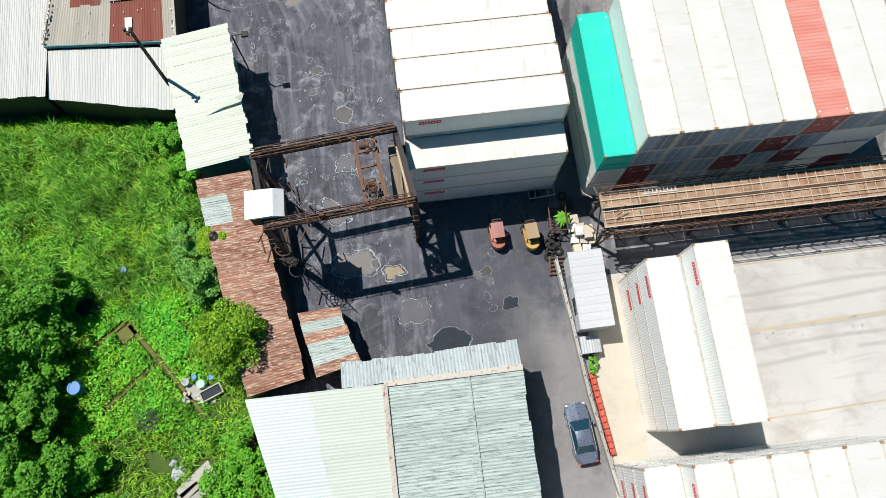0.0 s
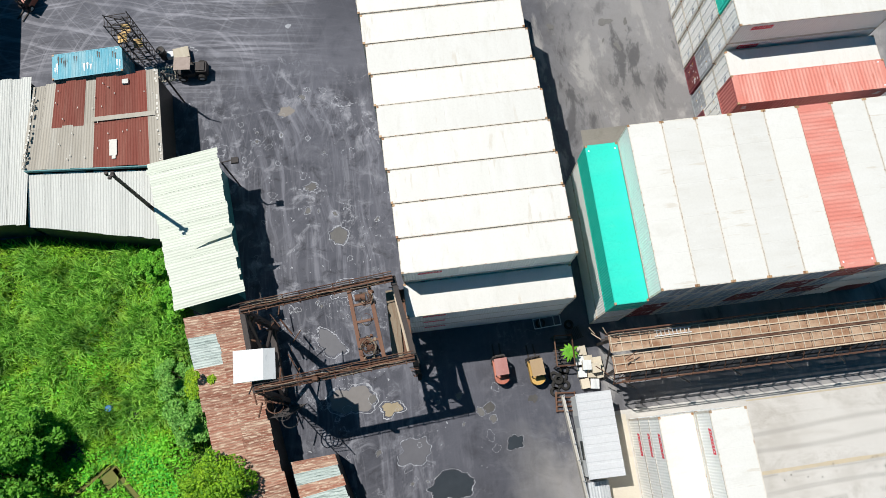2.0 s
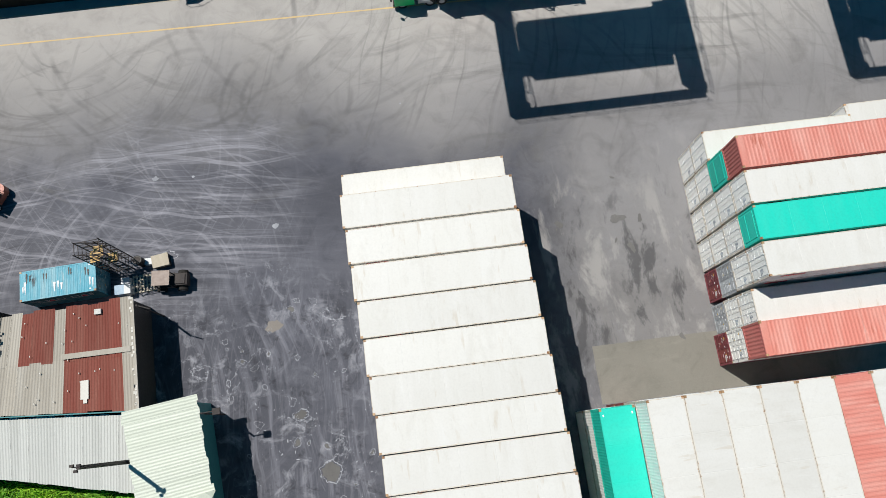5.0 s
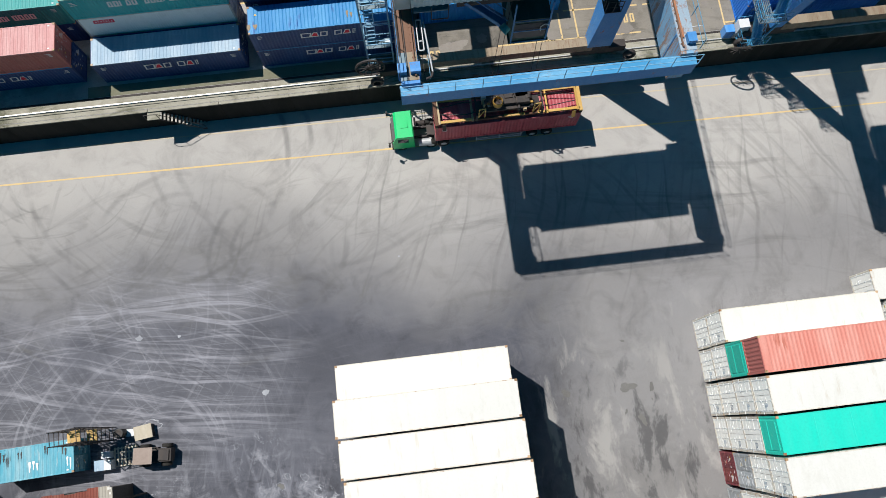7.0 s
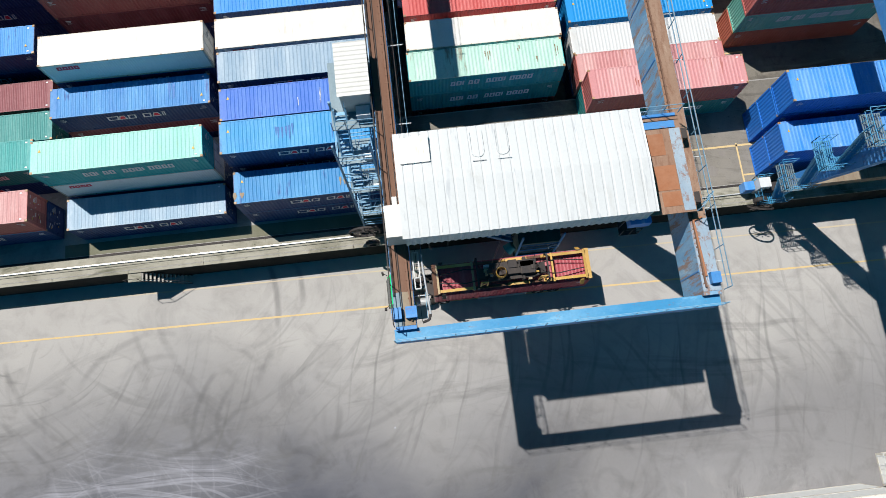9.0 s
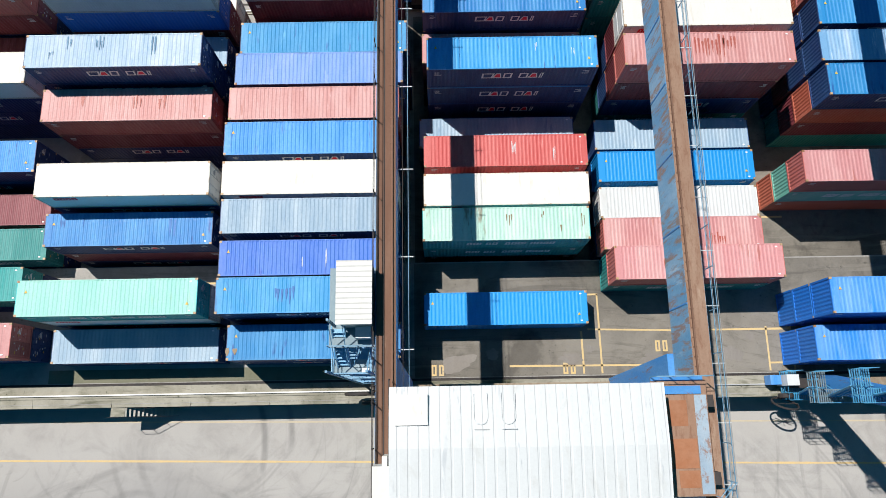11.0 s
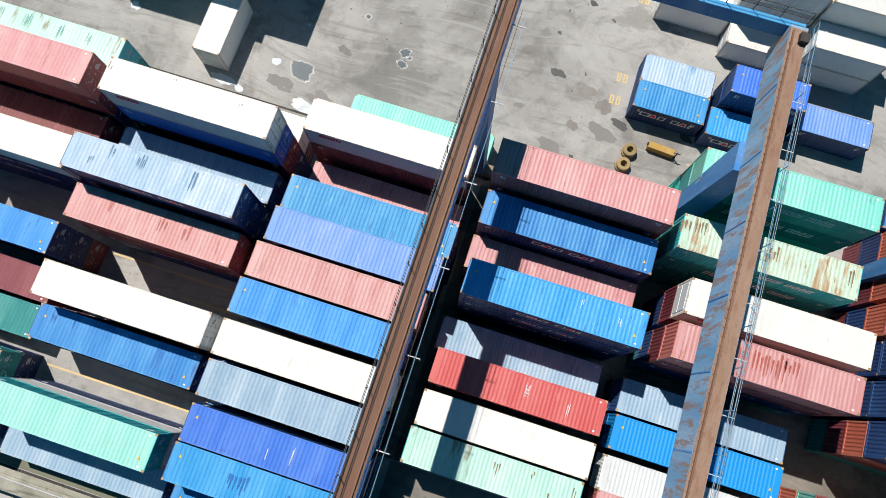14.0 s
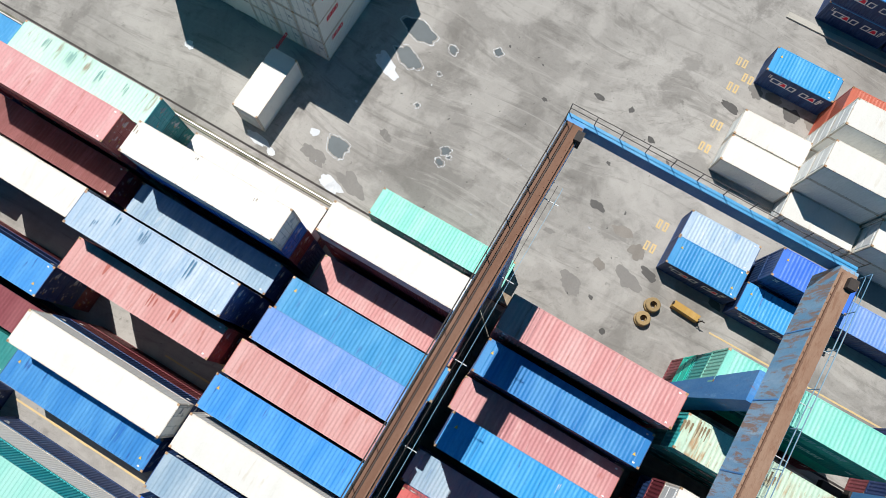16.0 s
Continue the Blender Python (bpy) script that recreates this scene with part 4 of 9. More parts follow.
roof_runs(-6.0, 81.95, RUN_PALE, ((0.47, 0.7, 0.05, 0.7, 2), (0.6, 0.5, 0.03, 1.2, 3)), 5)
roof_runs(22.45, 96.49, RUN_RED, ((0.50, 0.45, 0.17, 1.5, 9), (0.36, 0.4, 0.14, 0.9, 3), (0.62, 0.34, 0.17, 0.9, 4), (0.15, 0.5, 0.12, 0.5, 2)), 6)
roof_runs(-19.3, 93.38, RUN_RED, ((0.56, 0.4, 0.14, 1.0, 3), (0.71, 0.45, 0.22, 1.2, 2), (0.24, 0.3, 0.3, 0.8, 1)), 7)
roof_runs(7.85, 84.78, RUN_BROWN, ((0.52, 0.35, 0.12, 0.8, 3), (0.72, 0.2, 0.10, 0.5, 2), (0.83, 0.7, 0.14, 0.6, 1), (0.96, 0.4, 0.08, 1.3, 2)), 8)
roof_runs(-32.6, 104.49, RUN_GREEN, ((0.2, 0.3, 0.07, 1.0, 4), (0.38, 0.3, 0.09, 1.2, 5), (0.6, 0.35, 0.08, 1.0, 4), (0.78, 0.3, 0.06, 0.8, 3)), 9)
roof_runs(8.35, 96.35, RUN_PALE, ((0.64, 0.3, 0.05, 0.7, 2), (0.86, 0.5, 0.04, 0.4, 4)), 10)
roof_runs(8.0, 90.42, RUN_PALE, ((0.55, 0.4, 0.04, 0.9, 5), (0.8, 0.6, 0.04, 1.0, 4)), 11)
roof_runs(21.65, 81.74, RUN_RED, ((0.3, 0.6, 0.12, 0.7, 2),), 12)
roof_runs(21.6, 84.55, RUN_RED, ((0.72, 0.75, 0.13, 0.8, 6), (0.5, 0.3, 0.1, 0.5, 2)), 13)
roof_runs(-19.2, 101.98, RUN_BROWN, ((0.02, 0.3, 0.1, 0.8, 2), (0.4, 0.1, 0.05, 0.3, 3), (0.8, 0.3, 0.05, 0.4, 3)), 14)
roof_runs(21.3, 103.85, RUN_BROWN, ((0.02, 0.3, 0.2, 0.9, 3), (0.10, 0.2, 0.15, 1.1, 4), (0.52, 0.4, 0.16, 1.0, 3), (0.95, 0.5, 0.14, 1.4, 2)), 15)

for colour, mb in BURIED.items():
    tagged(new("stacked_containers", mb.mesh("stacked_containers", UNFADED_SHADE_TONES.get(colour, PAINT[colour]))), f"{COLOUR_WORDS[colour]} containers low in the stacks", "shipping container", "", "stuff")

MOSS = ground_mat("mossy_concrete", (0.13, 0.13, 0.085), (0.22, 0.21, 0.16), (0.06, 0.07, 0.03), 0.3, 0.4)
RAIL_STEEL = paint("rail_steel", (0.50, 0.50, 0.49), (0.6, 0.6, 0.6), 0.2, 0.3, 0.35, metal=0.3, vary=0.02)
APRON = ground_mat("stained_concrete_strip", (0.20, 0.19, 0.165), (0.30, 0.285, 0.25), (0.11, 0.105, 0.09), 0.3, 0.4)
CEMENT = ground_mat("cream_cement", (0.50, 0.455, 0.375), (0.56, 0.52, 0.44), (0.36, 0.30, 0.23), 0.4, 0.2)
# ---- setting: pads, wall, rails, markings ----
slab("concrete_pad", MB().box(13.3, -60, -0.2, 90, 11.3, 0.012), PAD_MAT, "pale worn concrete pad with tyre marks", "pavement")
slab("concrete_apron", MB().box(16.9, 30.9, -0.2, 60, 35.6, 0.008), APRON, "stained concrete strip between the stacks", "pavement")
slab("bay_surface", MB().box(7.0, TERRACE_END + 0.1, 0.3, 60, 107.6, YARD + 0.006), BAY_MAT, "dark stained surface of the stacking bays", "pavement")
slab("bay_surface", MB().box(7.0, 75.3, 2.8, 60, TERRACE_END - 0.1, TERRACE + 0.006), BAY_MAT, "dark stained surface of the stacking bays", "pavement")
soil = MB()
soil.face((-80, -60, 0.03), (-12.6, -60, 0.03), (-12.9, 4.2, 0.03), (-14.2, 22.4, 0.03), (-17.6, 23.0, 0.03), (-19.3, 30.2, 0.03), (-30, 31.6, 0.03), (-80, 32, 0.03))
slab("garden_ground", soil, SOIL_MAT, "soil under the overgrown garden", "ground")

STAINED = ground_mat("stained_plinth_concrete", (0.20, 0.185, 0.14), (0.36, 0.34, 0.285), (0.06, 0.065, 0.035), 0.5, 0.6, blotch=0.75)
wall = thing("retaining_wall", "concrete retaining wall along the raised yard, stained", "wall", kind="structure")
for k in range(26):
    x = -70 + 6 * k
    part("wall_panel", MB().box(x, 73.52, 0, x + 5.97, 73.75, 2.95), SHADE_WALL, wall, "concrete panel coloured near black for its shade")
    part("coping", MB().box(x, 73.46, 2.95, x + 5.96, 73.80, 3.07), STAINED, wall)
    part("plinth", MB().box(x, 73.75, 2.6, x + 5.98, 75.05, 3.105), STAINED, wall)
for name, y in (("south", 74.38), ("north", 108.3)):
    rail = thing("crane_rail", "steel crane rail on a pale concrete sleeper beam", "rail", kind="structure")
    lift = 2.56 if name == "south" else 0.0
    part("sleeper_beam", MB().box(-80, y - 0.24, 0.2, 90, y + 0.24, YARD + 0.12 + lift), STAINED, rail)
    part("rail_head", MB().box(-80, y - 0.045, YARD + 0.12 + lift, 90, y + 0.045, YARD + 0.26 + lift), RAIL_STEEL, rail)
    part("cable_trench", MB().box(-80, y + 0.68, 0.3, 90, y + 0.86, YARD + 0.02 + (lift + 0.05 if lift else 0)), DARK_STEEL, rail)
slab("moss_strip", MB().box(-21.0, 75.3, 2.8, 6.0, 76.3, TERRACE + 0.012), MOSS, "mossy strip beside the crane rail", "ground")

# stair from the yard down to the road
stair = thing("metal_stair", "small rusty metal stair against the retaining wall", "stairs", kind="structure")
for k in range(13):
    part("tread", MB().box(-15.05 + 0.24 * k, 72.78, 2.88 - 0.215 * k, -14.90 + 0.24 * k, 73.42, 2.91 - 0.215 * k), CONCRETE, stair)
for y in (72.76, 73.44):
    part("stringer", MB().beam((-15.1, y, 2.9), (-11.95, y, 0.05), 0.04, 0.12), DARK_STEEL, stair)
part("landing", MB().box(-16.1, 72.76, 2.90, -15.05, 73.46, 2.94), STAINED, stair)
for p, q in (((-16.1, 72.76, 2.94), (-16.1, 72.76, 3.85)), ((-15.05, 72.76, 2.94), (-15.05, 72.76, 3.85)), ((-11.95, 72.76, 0.05), (-11.95, 72.76, 0.95)), ((-16.1, 72.76, 3.85), (-15.05, 72.76, 3.85)), ((-15.05, 72.76, 3.85), (-11.95, 72.76, 0.95)), ((-13.5, 72.76, 1.45), (-13.5, 72.76, 2.4))):
    part("handrail", MB().beam(p, q, 0.035), DARK_STEEL, stair)


def line(name, x0, y0, x1, y1, w, mat, z, label):
    d = Vector((x1 - x0, y1 - y0, 0)).normalized()
    s = Vector((-d.y, d.x, 0)) * (w / 2)
    mb = MB()
    n = max(1, int(math.hypot(x1 - x0, y1 - y0) / 3))
    for k in range(n):
        a = Vector((x0, y0, z)).lerp(Vector((x1, y1, z)), k / n)
        b = Vector((x0, y0, z)).lerp(Vector((x1, y1, z)), (k + 1) / n)
        j = rng.uniform(0.85, 1.1)
        mb.face(a - s * j, b - s * j, b + s * j, a + s * j)
    return slab(name, mb, mat, label, "road marking")


line("road_line", -70, 70.35, 80, 67.55, 0.15, LINE_YELLOW, 0.006, "worn yellow line painted on the road")
line("road_line", -70, 73.10, 80, 70.95, 0.12, LINE_WHITE, 0.006, "faded pale line painted on the road")
line("pad_line", 26, 10.80, 80, 10.95, 0.14, LINE_WHITE, 0.020, "faded orange line on the concrete pad")
line("pad_line", 22, -1.95, 80, -0.2, 0.16, LINE_WHITE, 0.020, "faded orange line on the concrete pad")
line("pad_line", 21.5, 5.1, 60, 5.9, 0.30, LINE_WHITE, 0.020, "faded line on the concrete pad")
for x0, y0, x1, y1 in ((14.3, 76.06, 26.9, 75.96), (19.94, 78.65, 19.99, 75.4), (21.32, 81.55, 21.39, 75.4), (20.44, 78.79, 27.0, 78.61), (20.55, 81.52, 21.4, 81.52), (27.5, 78.6, 36.2, 78.6), (34.3, 75.4, 34.3, 78.8), (34.4, 76.0, 36.4, 76.0), (36.2, 75.4, 36.2, 79.0),
                       (33.9, 88.3, 38, 88.3), (23.2, 114.7, 60, 114.9), (-13.5, 90.9, -7, 90.9), (-20.3, 92.6, -6.8, 92.6), (-20.3, 82.9, -6.8, 82.9)):
    line("bay_line", x0, y0, x1, y1, 0.15, LINE_YELLOW, (TERRACE if y0 < 84 else YARD) + 0.012, "worn yellow bay line on the yard surface")


def painted_bars(x, y, n, w=0.38, h=0.85, turn=0.0):
    """Worn painted ground numbers, drawn as plain bars."""
    mb = MB()
    z = (TERRACE if y < 84 else YARD) + 0.012
    for k in range(n):
        a = x + k * w * 1.5
        mb.face((a, y, z), (a + w * 0.35, y, z), (a + w * 0.35, y + h, z), (a, y + h, z))
        mb.face((a + w * 0.65, y, z), (a + w, y, z), (a + w, y + h, z), (a + w * 0.65, y + h, z))
        mb.face((a + w * 0.35, y, z), (a + w * 0.65, y, z), (a + w * 0.65, y + h * 0.16, z), (a + w * 0.35, y + h * 0.16, z))
        mb.face((a + w * 0.35, y + h * 0.84, z), (a + w * 0.65, y + h * 0.84, z), (a + w * 0.65, y + h, z), (a + w * 0.35, y + h, z))
    slab("ground_marking", mb, LINE_YELLOW, "worn orange painted bars on the yard surface", "road marking")


for x, y in ((15.5, 120.4), (15.4, 118.2), (15.5, 128.5), (15.5, 130.9), (15.2, 134.8), (14.9, 137.4), (16.0, 136.2), (8.3, 75.4), (18.4, 75.4), (25.6, 77.0)):
    painted_bars(x, y, 2)
slab("far_kerb", MB().box(16.9, 143.9, 0.3, 90, 144.5, YARD + 0.15), CONCRETE, "pale kerb at the far edge of the yard", "kerb")


# ---- puddles and pale crusts ----
def water_mat(name, col, rough=0.06):
    m, n, l, b = nodes_of(name)
    nt = m.node_tree
    f = noise_tex(nt, place_vec(nt, (1, 1, 1)), 1.3, 4)
    l.new(mix(nt, f, col, tuple(c * 1.5 for c in col)), b.inputs["Base Color"])
    b.inputs["Roughness"].default_value = rough
    b.inputs["Specular IOR Level"].default_value = 0.5 if rough < 0.15 else 0.15
    return m


MUD = water_mat("muddy_water", (0.24, 0.20, 0.135), 0.25)
MUD_GREY = water_mat("grey_brown_water", (0.15, 0.14, 0.135), 0.25)
GREY_WATER = water_mat("grey_water", (0.085, 0.085, 0.095), 0.4)
DARK_WATER = water_mat("dark_water", (0.03, 0.035, 0.04), 0.1)
CRUST = paint("pale_crust", (0.33, 0.34, 0.37), (0.52, 0.53, 0.56), 0.4, 0.0, 0.9, vary=0.2, spec=0.2)
PATCH = paint("asphalt_patch", (0.14, 0.136, 0.132), (0.18, 0.172, 0.165), 0.4, 0.0, 0.9, vary=0.2, spec=0.2)
PALE_PATCH = paint("worn_pale_patch", (0.22, 0.20, 0.18), (0.30, 0.28, 0.26), 0.4, 0.0, 0.9, vary=0.1, spec=0.2)
DARK_STAIN = paint("oil_stain", (0.085, 0.081, 0.078), (0.12, 0.115, 0.11), 0.4, 0.0, 0.7, vary=0.2, spec=0.3)


def outline(x, y, r, seed, stretch=1.0, turn=0.0, n=72, rough=0.48):
    out = []
    ct, st = math.cos(turn), math.sin(turn)
    for i in range(n):
        a = 2 * math.pi * i / n
        q = r * (1 + rough * noise.fractal(Vector((math.cos(a) * 1.3, math.sin(a) * 1.3, seed * 3.7)), 1.15, 2.1, 5))
        px, py = q * math.cos(a) * stretch, q * math.sin(a)
        out.append((x + px * ct - py * st, y + px * st + py * ct))
    return out


def puddle(x, y, r, seed, fill, rim=CRUST, z=0.0, stretch=1.3, turn=0.3, rim_w=0.14, label="shallow puddle with a pale dried rim"):
    o = outline(x, y, r, seed, stretch, turn)
    i = outline(x, y, max(0.05, r - rim_w), seed, stretch, turn)
    ob = thing("puddle", label, "puddle")
    z += 0.0004 * (int(abs(seed) * 7) % 13)
    if fill is not None:
        mb = MB()
        for p, q in zip(i, i[1:] + i[:1]):
            mb.face((x, y, z + 0.010), (*p, z + 0.010), (*q, z + 0.010))
        part("water", mb, fill, ob)
    if rim is not None:
        mb = MB()
        n = len(o)
        for k in range(n):
            j = (k + 1) % n
            wob = max(0.22, 1.9 * abs(noise.noise(Vector((k * 0.38, seed, 3.0)))) - 0.12)
            wj = max(0.22, 1.9 * abs(noise.noise(Vector((j * 0.38, seed, 3.0)))) - 0.12)
            ik = (o[k][0] + (i[k][0] - o[k][0]) * wob, o[k][1] + (i[k][1] - o[k][1]) * wob)
            ij = (o[j][0] + (i[j][0] - o[j][0]) * wj, o[j][1] + (i[j][1] - o[j][1]) * wj)
            mb.face((*o[k], z + 0.014), (*o[j], z + 0.014), (*ij, z + 0.014), (*ik, z + 0.014))
        part("rim", mb, rim, ob, "pale dried rim")


puddle(-5.4, 14.75, 1.35, 1, MUD_GREY, stretch=1.45, turn=-0.25, rim_w=0.22)
puddle(-2.22, 13.74, 0.78, 2, MUD, stretch=1.25, turn=0.1, rim_w=0.2)
puddle(-6.7, 19.6, 0.95, 3, GREY_WATER, stretch=1.5, turn=-0.8)
puddle(-5.3, 23.9, 0.8, 27, GREY_WATER, stretch=1.4)
puddle(-0.8, 10.2, 0.95, 4, GREY_WATER, rim_w=0.08)
puddle(1.7, 7.3, 1.0, 5, DARK_WATER, stretch=1.9, turn=0.1, rim_w=0.06)
puddle(-5.3, 28.5, 0.75, 6, PATCH)
puddle(-8.9, 40.6, 0.62, 7, PALE_PATCH, rim=None, label="pale concrete patch in the asphalt")
puddle(-7.25, 33.2, 0.5, 8, PATCH)


def crust_patch(x, y, r, seed, n=46, stretch=1.3, turn=0.0, rim=0.6):
    """Dried salts: many ragged flakes scattered about an uneven ring."""
    q = random.Random(seed)
    mb = MB()
    ct, st = math.cos(turn), math.sin(turn)
    for _ in range(n):
        a = q.uniform(0, 6.283)
        d = r * (q.gauss(0.85, 0.12) if q.random() < rim else math.sqrt(q.random()))
        d *= 1 + 0.45 * noise.noise(Vector((math.cos(a) * 1.2, math.sin(a) * 1.2, seed)))
        px, py = d * math.cos(a) * stretch, d * math.sin(a)
        o = outline(x + px * ct - py * st, y + px * st + py * ct, q.uniform(0.012, 0.045) * min(1.3, 0.6 + r * 0.5), q.uniform(0, 99), q.uniform(1, 3.2), q.uniform(0, 3.1), 11, 0.75)
        mb.face(*[(p[0], p[1], 0.014 + 0.0004 * (_ % 5)) for p in o])
    tagged(new("crust_patch", mb.mesh("crust_patch", CRUST)), "splashes of pale dried salts on the dark asphalt", "ground stain", "", "stuff")


for k, (x, y, r, n) in enumerate(((-2.4, 29.6, 0.85, 60), (-2.0, 28.6, 0.5, 30), (-9.7, 27.0, 0.7, 26), (-7.8, 23.4, 0.75, 34), (-5.7, 22.9, 0.8, 60), (-5.67, 21.5, 0.9, 44), (-5.27, 16.7, 0.9, 60), (-2.96, 15.8, 0.85, 50),
                                 (-8.35, 20.4, 0.5, 24), (-7.2, 16.0, 0.8, 40), (-4.0, 25.3, 0.9, 34), (-8.6, 29.8, 0.9, 40), (-10.4, 31.5, 0.8, 30), (-6.9, 33.0, 0.9, 40), (-9.4, 34.6, 0.8, 30), (-4.6, 31.2, 0.6, 22),
                                 (-3.4, 26.6, 0.6, 24), (-1.4, 32.6, 0.5, 26), (-11.3, 28.6, 0.6, 24), (-7.2, 25.6, 0.7, 26), (-8.3, 11.0, 0.8, 26), (-3.6, 18.6, 0.5, 22), (-9.0, 36.8, 0.5, 18), (-4.9, 36.5, 0.6, 22), (1.6, 11.5, 0.9, 24), (4.4, 9.0, 0.6, 18))):
    crust_patch(x, y, r, 40 + k, n // 5, 1.2 + 0.5 * (k % 3), 0.7 * k)
puddle(-18.3, 54.8, 0.35, 16, CRUST, rim=None, label="pale dried patch on the asphalt")
puddle(-15.0, 54.6, 0.25, 17, CRUST, rim=None, label="pale dried patch on the asphalt")
puddle(-8.2, 49.2, 0.35, 18, CRUST, rim=None, label="pale dried patch on the asphalt")
puddle(3.7, 59.2, 0.20, 19, CRUST, rim=None, label="pale dried patch on the asphalt")
puddle(-17.6, 47.6, 0.55, 20, None, rim_w=0.12, stretch=1.6)
puddle(7.2, 9.9, 0.55, 21, DARK_WATER, rim_w=0.05)
puddle(9.1, 13.1, 0.45, 22, DARK_STAIN, rim=None, label="dark oil stain on the asphalt")
puddle(5.5, 12.8, 0.42, 23, DARK_STAIN, rim_w=0.05)
for k in range(40):
    x, y = rng.uniform(-13, -1.5), rng.uniform(20, 45)
    puddle(x, y, rng.uniform(0.08, 0.3), 30 + k, None if k % 3 else PATCH, rim_w=rng.uniform(0.05, 0.12), stretch=rng.uniform(1, 1.7), turn=rng.uniform(0, 3), label="small pale crust ring on dark asphalt")
for k in range(20):
    x, y = rng.uniform(-6, 8), rng.uniform(7, 15)
    puddle(x, y, rng.uniform(0.1, 0.32), 90 + k, None if k % 2 else PATCH, rim_w=0.05, stretch=rng.uniform(1, 1.7), turn=rng.uniform(0, 3), label="small pale crust ring on dark asphalt")
DAMP = paint("damp_asphalt", (0.20, 0.19, 0.18), (0.26, 0.25, 0.235), 0.5, 0.0, 0.9, vary=0.15, spec=0.2)
WET = water_mat("silty_water", (0.055, 0.07, 0.08), 0.45)
SALT = paint("white_salt_crust", (0.55, 0.57, 0.60), (0.68, 0.69, 0.70), 0.5, 0.0, 0.9, vary=0.1, spec=0.2, dirt=(0.30, 0.30, 0.31), dirt_amt=0.6)
for x, y, r, fill, st in ((-11.2, 112.95, 0.8, WET, 1.5), (-13.6, 113.0, 0.5, SALT, 1.2), (-3.0, 117.3, 0.5, WET, 1.0), (-2.97, 116.12, 0.38, WET, 1.4), (-2.5, 116.9, 0.25, WET, 1.3), (-17.5, 109.95, 0.5, SALT, 3.4), (-15.9, 109.6, 0.45, SALT, 1.6),
                          (-10.1, 109.7, 0.75, SALT, 2.0), (-8.3, 110.6, 0.9, DAMP, 2.0), (-12.6, 111.2, 0.8, DAMP, 1.8), (-11.5, 121.6, 0.8, SALT, 2.4), (-10.2, 123.2, 0.8, WET, 2.0), (-10.7, 126.0, 1.0, WET, 1.8), (-27.68, 114.3, 0.5, SALT, 1.2),
                          (-7.29, 119.67, 0.3, WET, 1.0), (-7.19, 121.94, 0.2, SALT, 1.0), (-12.05, 117.28, 0.25, SALT, 1.3), (-7.15, 123.16, 0.22, WET, 1.4), (-7.29, 125.82, 0.45, WET, 1.3), (-3.69, 127.68, 0.5, WET, 1.0), (-8.2, 115.9, 0.5, DAMP, 2.0),
                          (11.6, 112.6, 0.9, DAMP, 1.6), (9.5, 123.4, 0.3, DARK_STAIN, 1.3), (8.0, 115.6, 0.4, DAMP, 1.8), (15.7, 110.4, 0.4, DARK_STAIN, 1.0), (2.0, 125.8, 0.35, DARK_STAIN, 1.2),
                          (13.6, 112.4, 0.3, DARK_STAIN, 1.6), (6.0, 128.5, 0.4, DARK_STAIN, 2.0), (9.0, 128.8, 0.4, DARK_STAIN, 1.0),
                          (17.6, 135.9, 0.8, DAMP, 1.2), (19.3, 136.0, 0.6, PALE_PATCH, 1.6), (21.2, 135.4, 0.7, DARK_STAIN, 1.4), (23.2, 135.4, 0.6, PALE_PATCH, 1.8), (16.2, 133.4, 0.5, DARK_STAIN, 2.2), (17.6, 132.7, 0.5, DAMP, 1.5),
                          (11.7, 127.2, 0.42, DARK_STAIN, 1.2), (15.1, 117.7, 0.7, PALE_PATCH, 1.4), (12.9, 115.2, 0.55, PALE_PATCH, 1.3), (15.6, 115.2, 0.9, DAMP, 1.5), (13.3, 118.6, 0.6, PALE_PATCH, 2.0), (10.4, 119.6, 0.5, DARK_STAIN, 1.8),
                          (16.8, 116.5, 0.45, DARK_STAIN, 2.6), (22.6, 117.0, 0.5, DARK_STAIN, 1.6), (29.4, 117.0, 0.8, DAMP, 1.8)):
    puddle(x, y, r, x * 1.7 + y, fill, SALT if fill is WET else None, YARD, st, rng.uniform(-0.5, 0.1), 0.14, "stain or shallow puddle on the yard surface")
for k in range(40):
    puddle(rng.uniform(-14, 14), rng.uniform(109, 132), rng.uniform(0.08, 0.25), 150 + k, DARK_STAIN if k % 4 else CRUST, None, YARD, rng.uniform(1, 2.5), rng.uniform(0, 3), label="small stain on the yard surface")
for x, y, r, st in ((19.0, 76.6, 0.55, 2.2), (20.6, 77.3, 0.4, 1.4), (25.4, 76.4, 0.6, 2.0), (28.6, 77.9, 0.45, 1.2), (31.4, 76.7, 0.7, 1.6), (33.0, 78.0, 0.4, 1.2), (10.4, 76.3, 0.8, 1.8), (13.0, 77.0, 0.5, 1.5)):
    puddle(x, y, r, x + y, PALE_PATCH, None, TERRACE + 0.006, st, rng.uniform(-0.4, 0.4), label="worn pale patch on the stacking bay")
for k in range(9):
    puddle(rng.uniform(15, 26), rng.uniform(33, 50), rng.uniform(0.12, 0.5), 210 + k, PATCH, None, 0.012, rng.uniform(1, 2.6), rng.uniform(0, 3), label="dark stain on the lane")


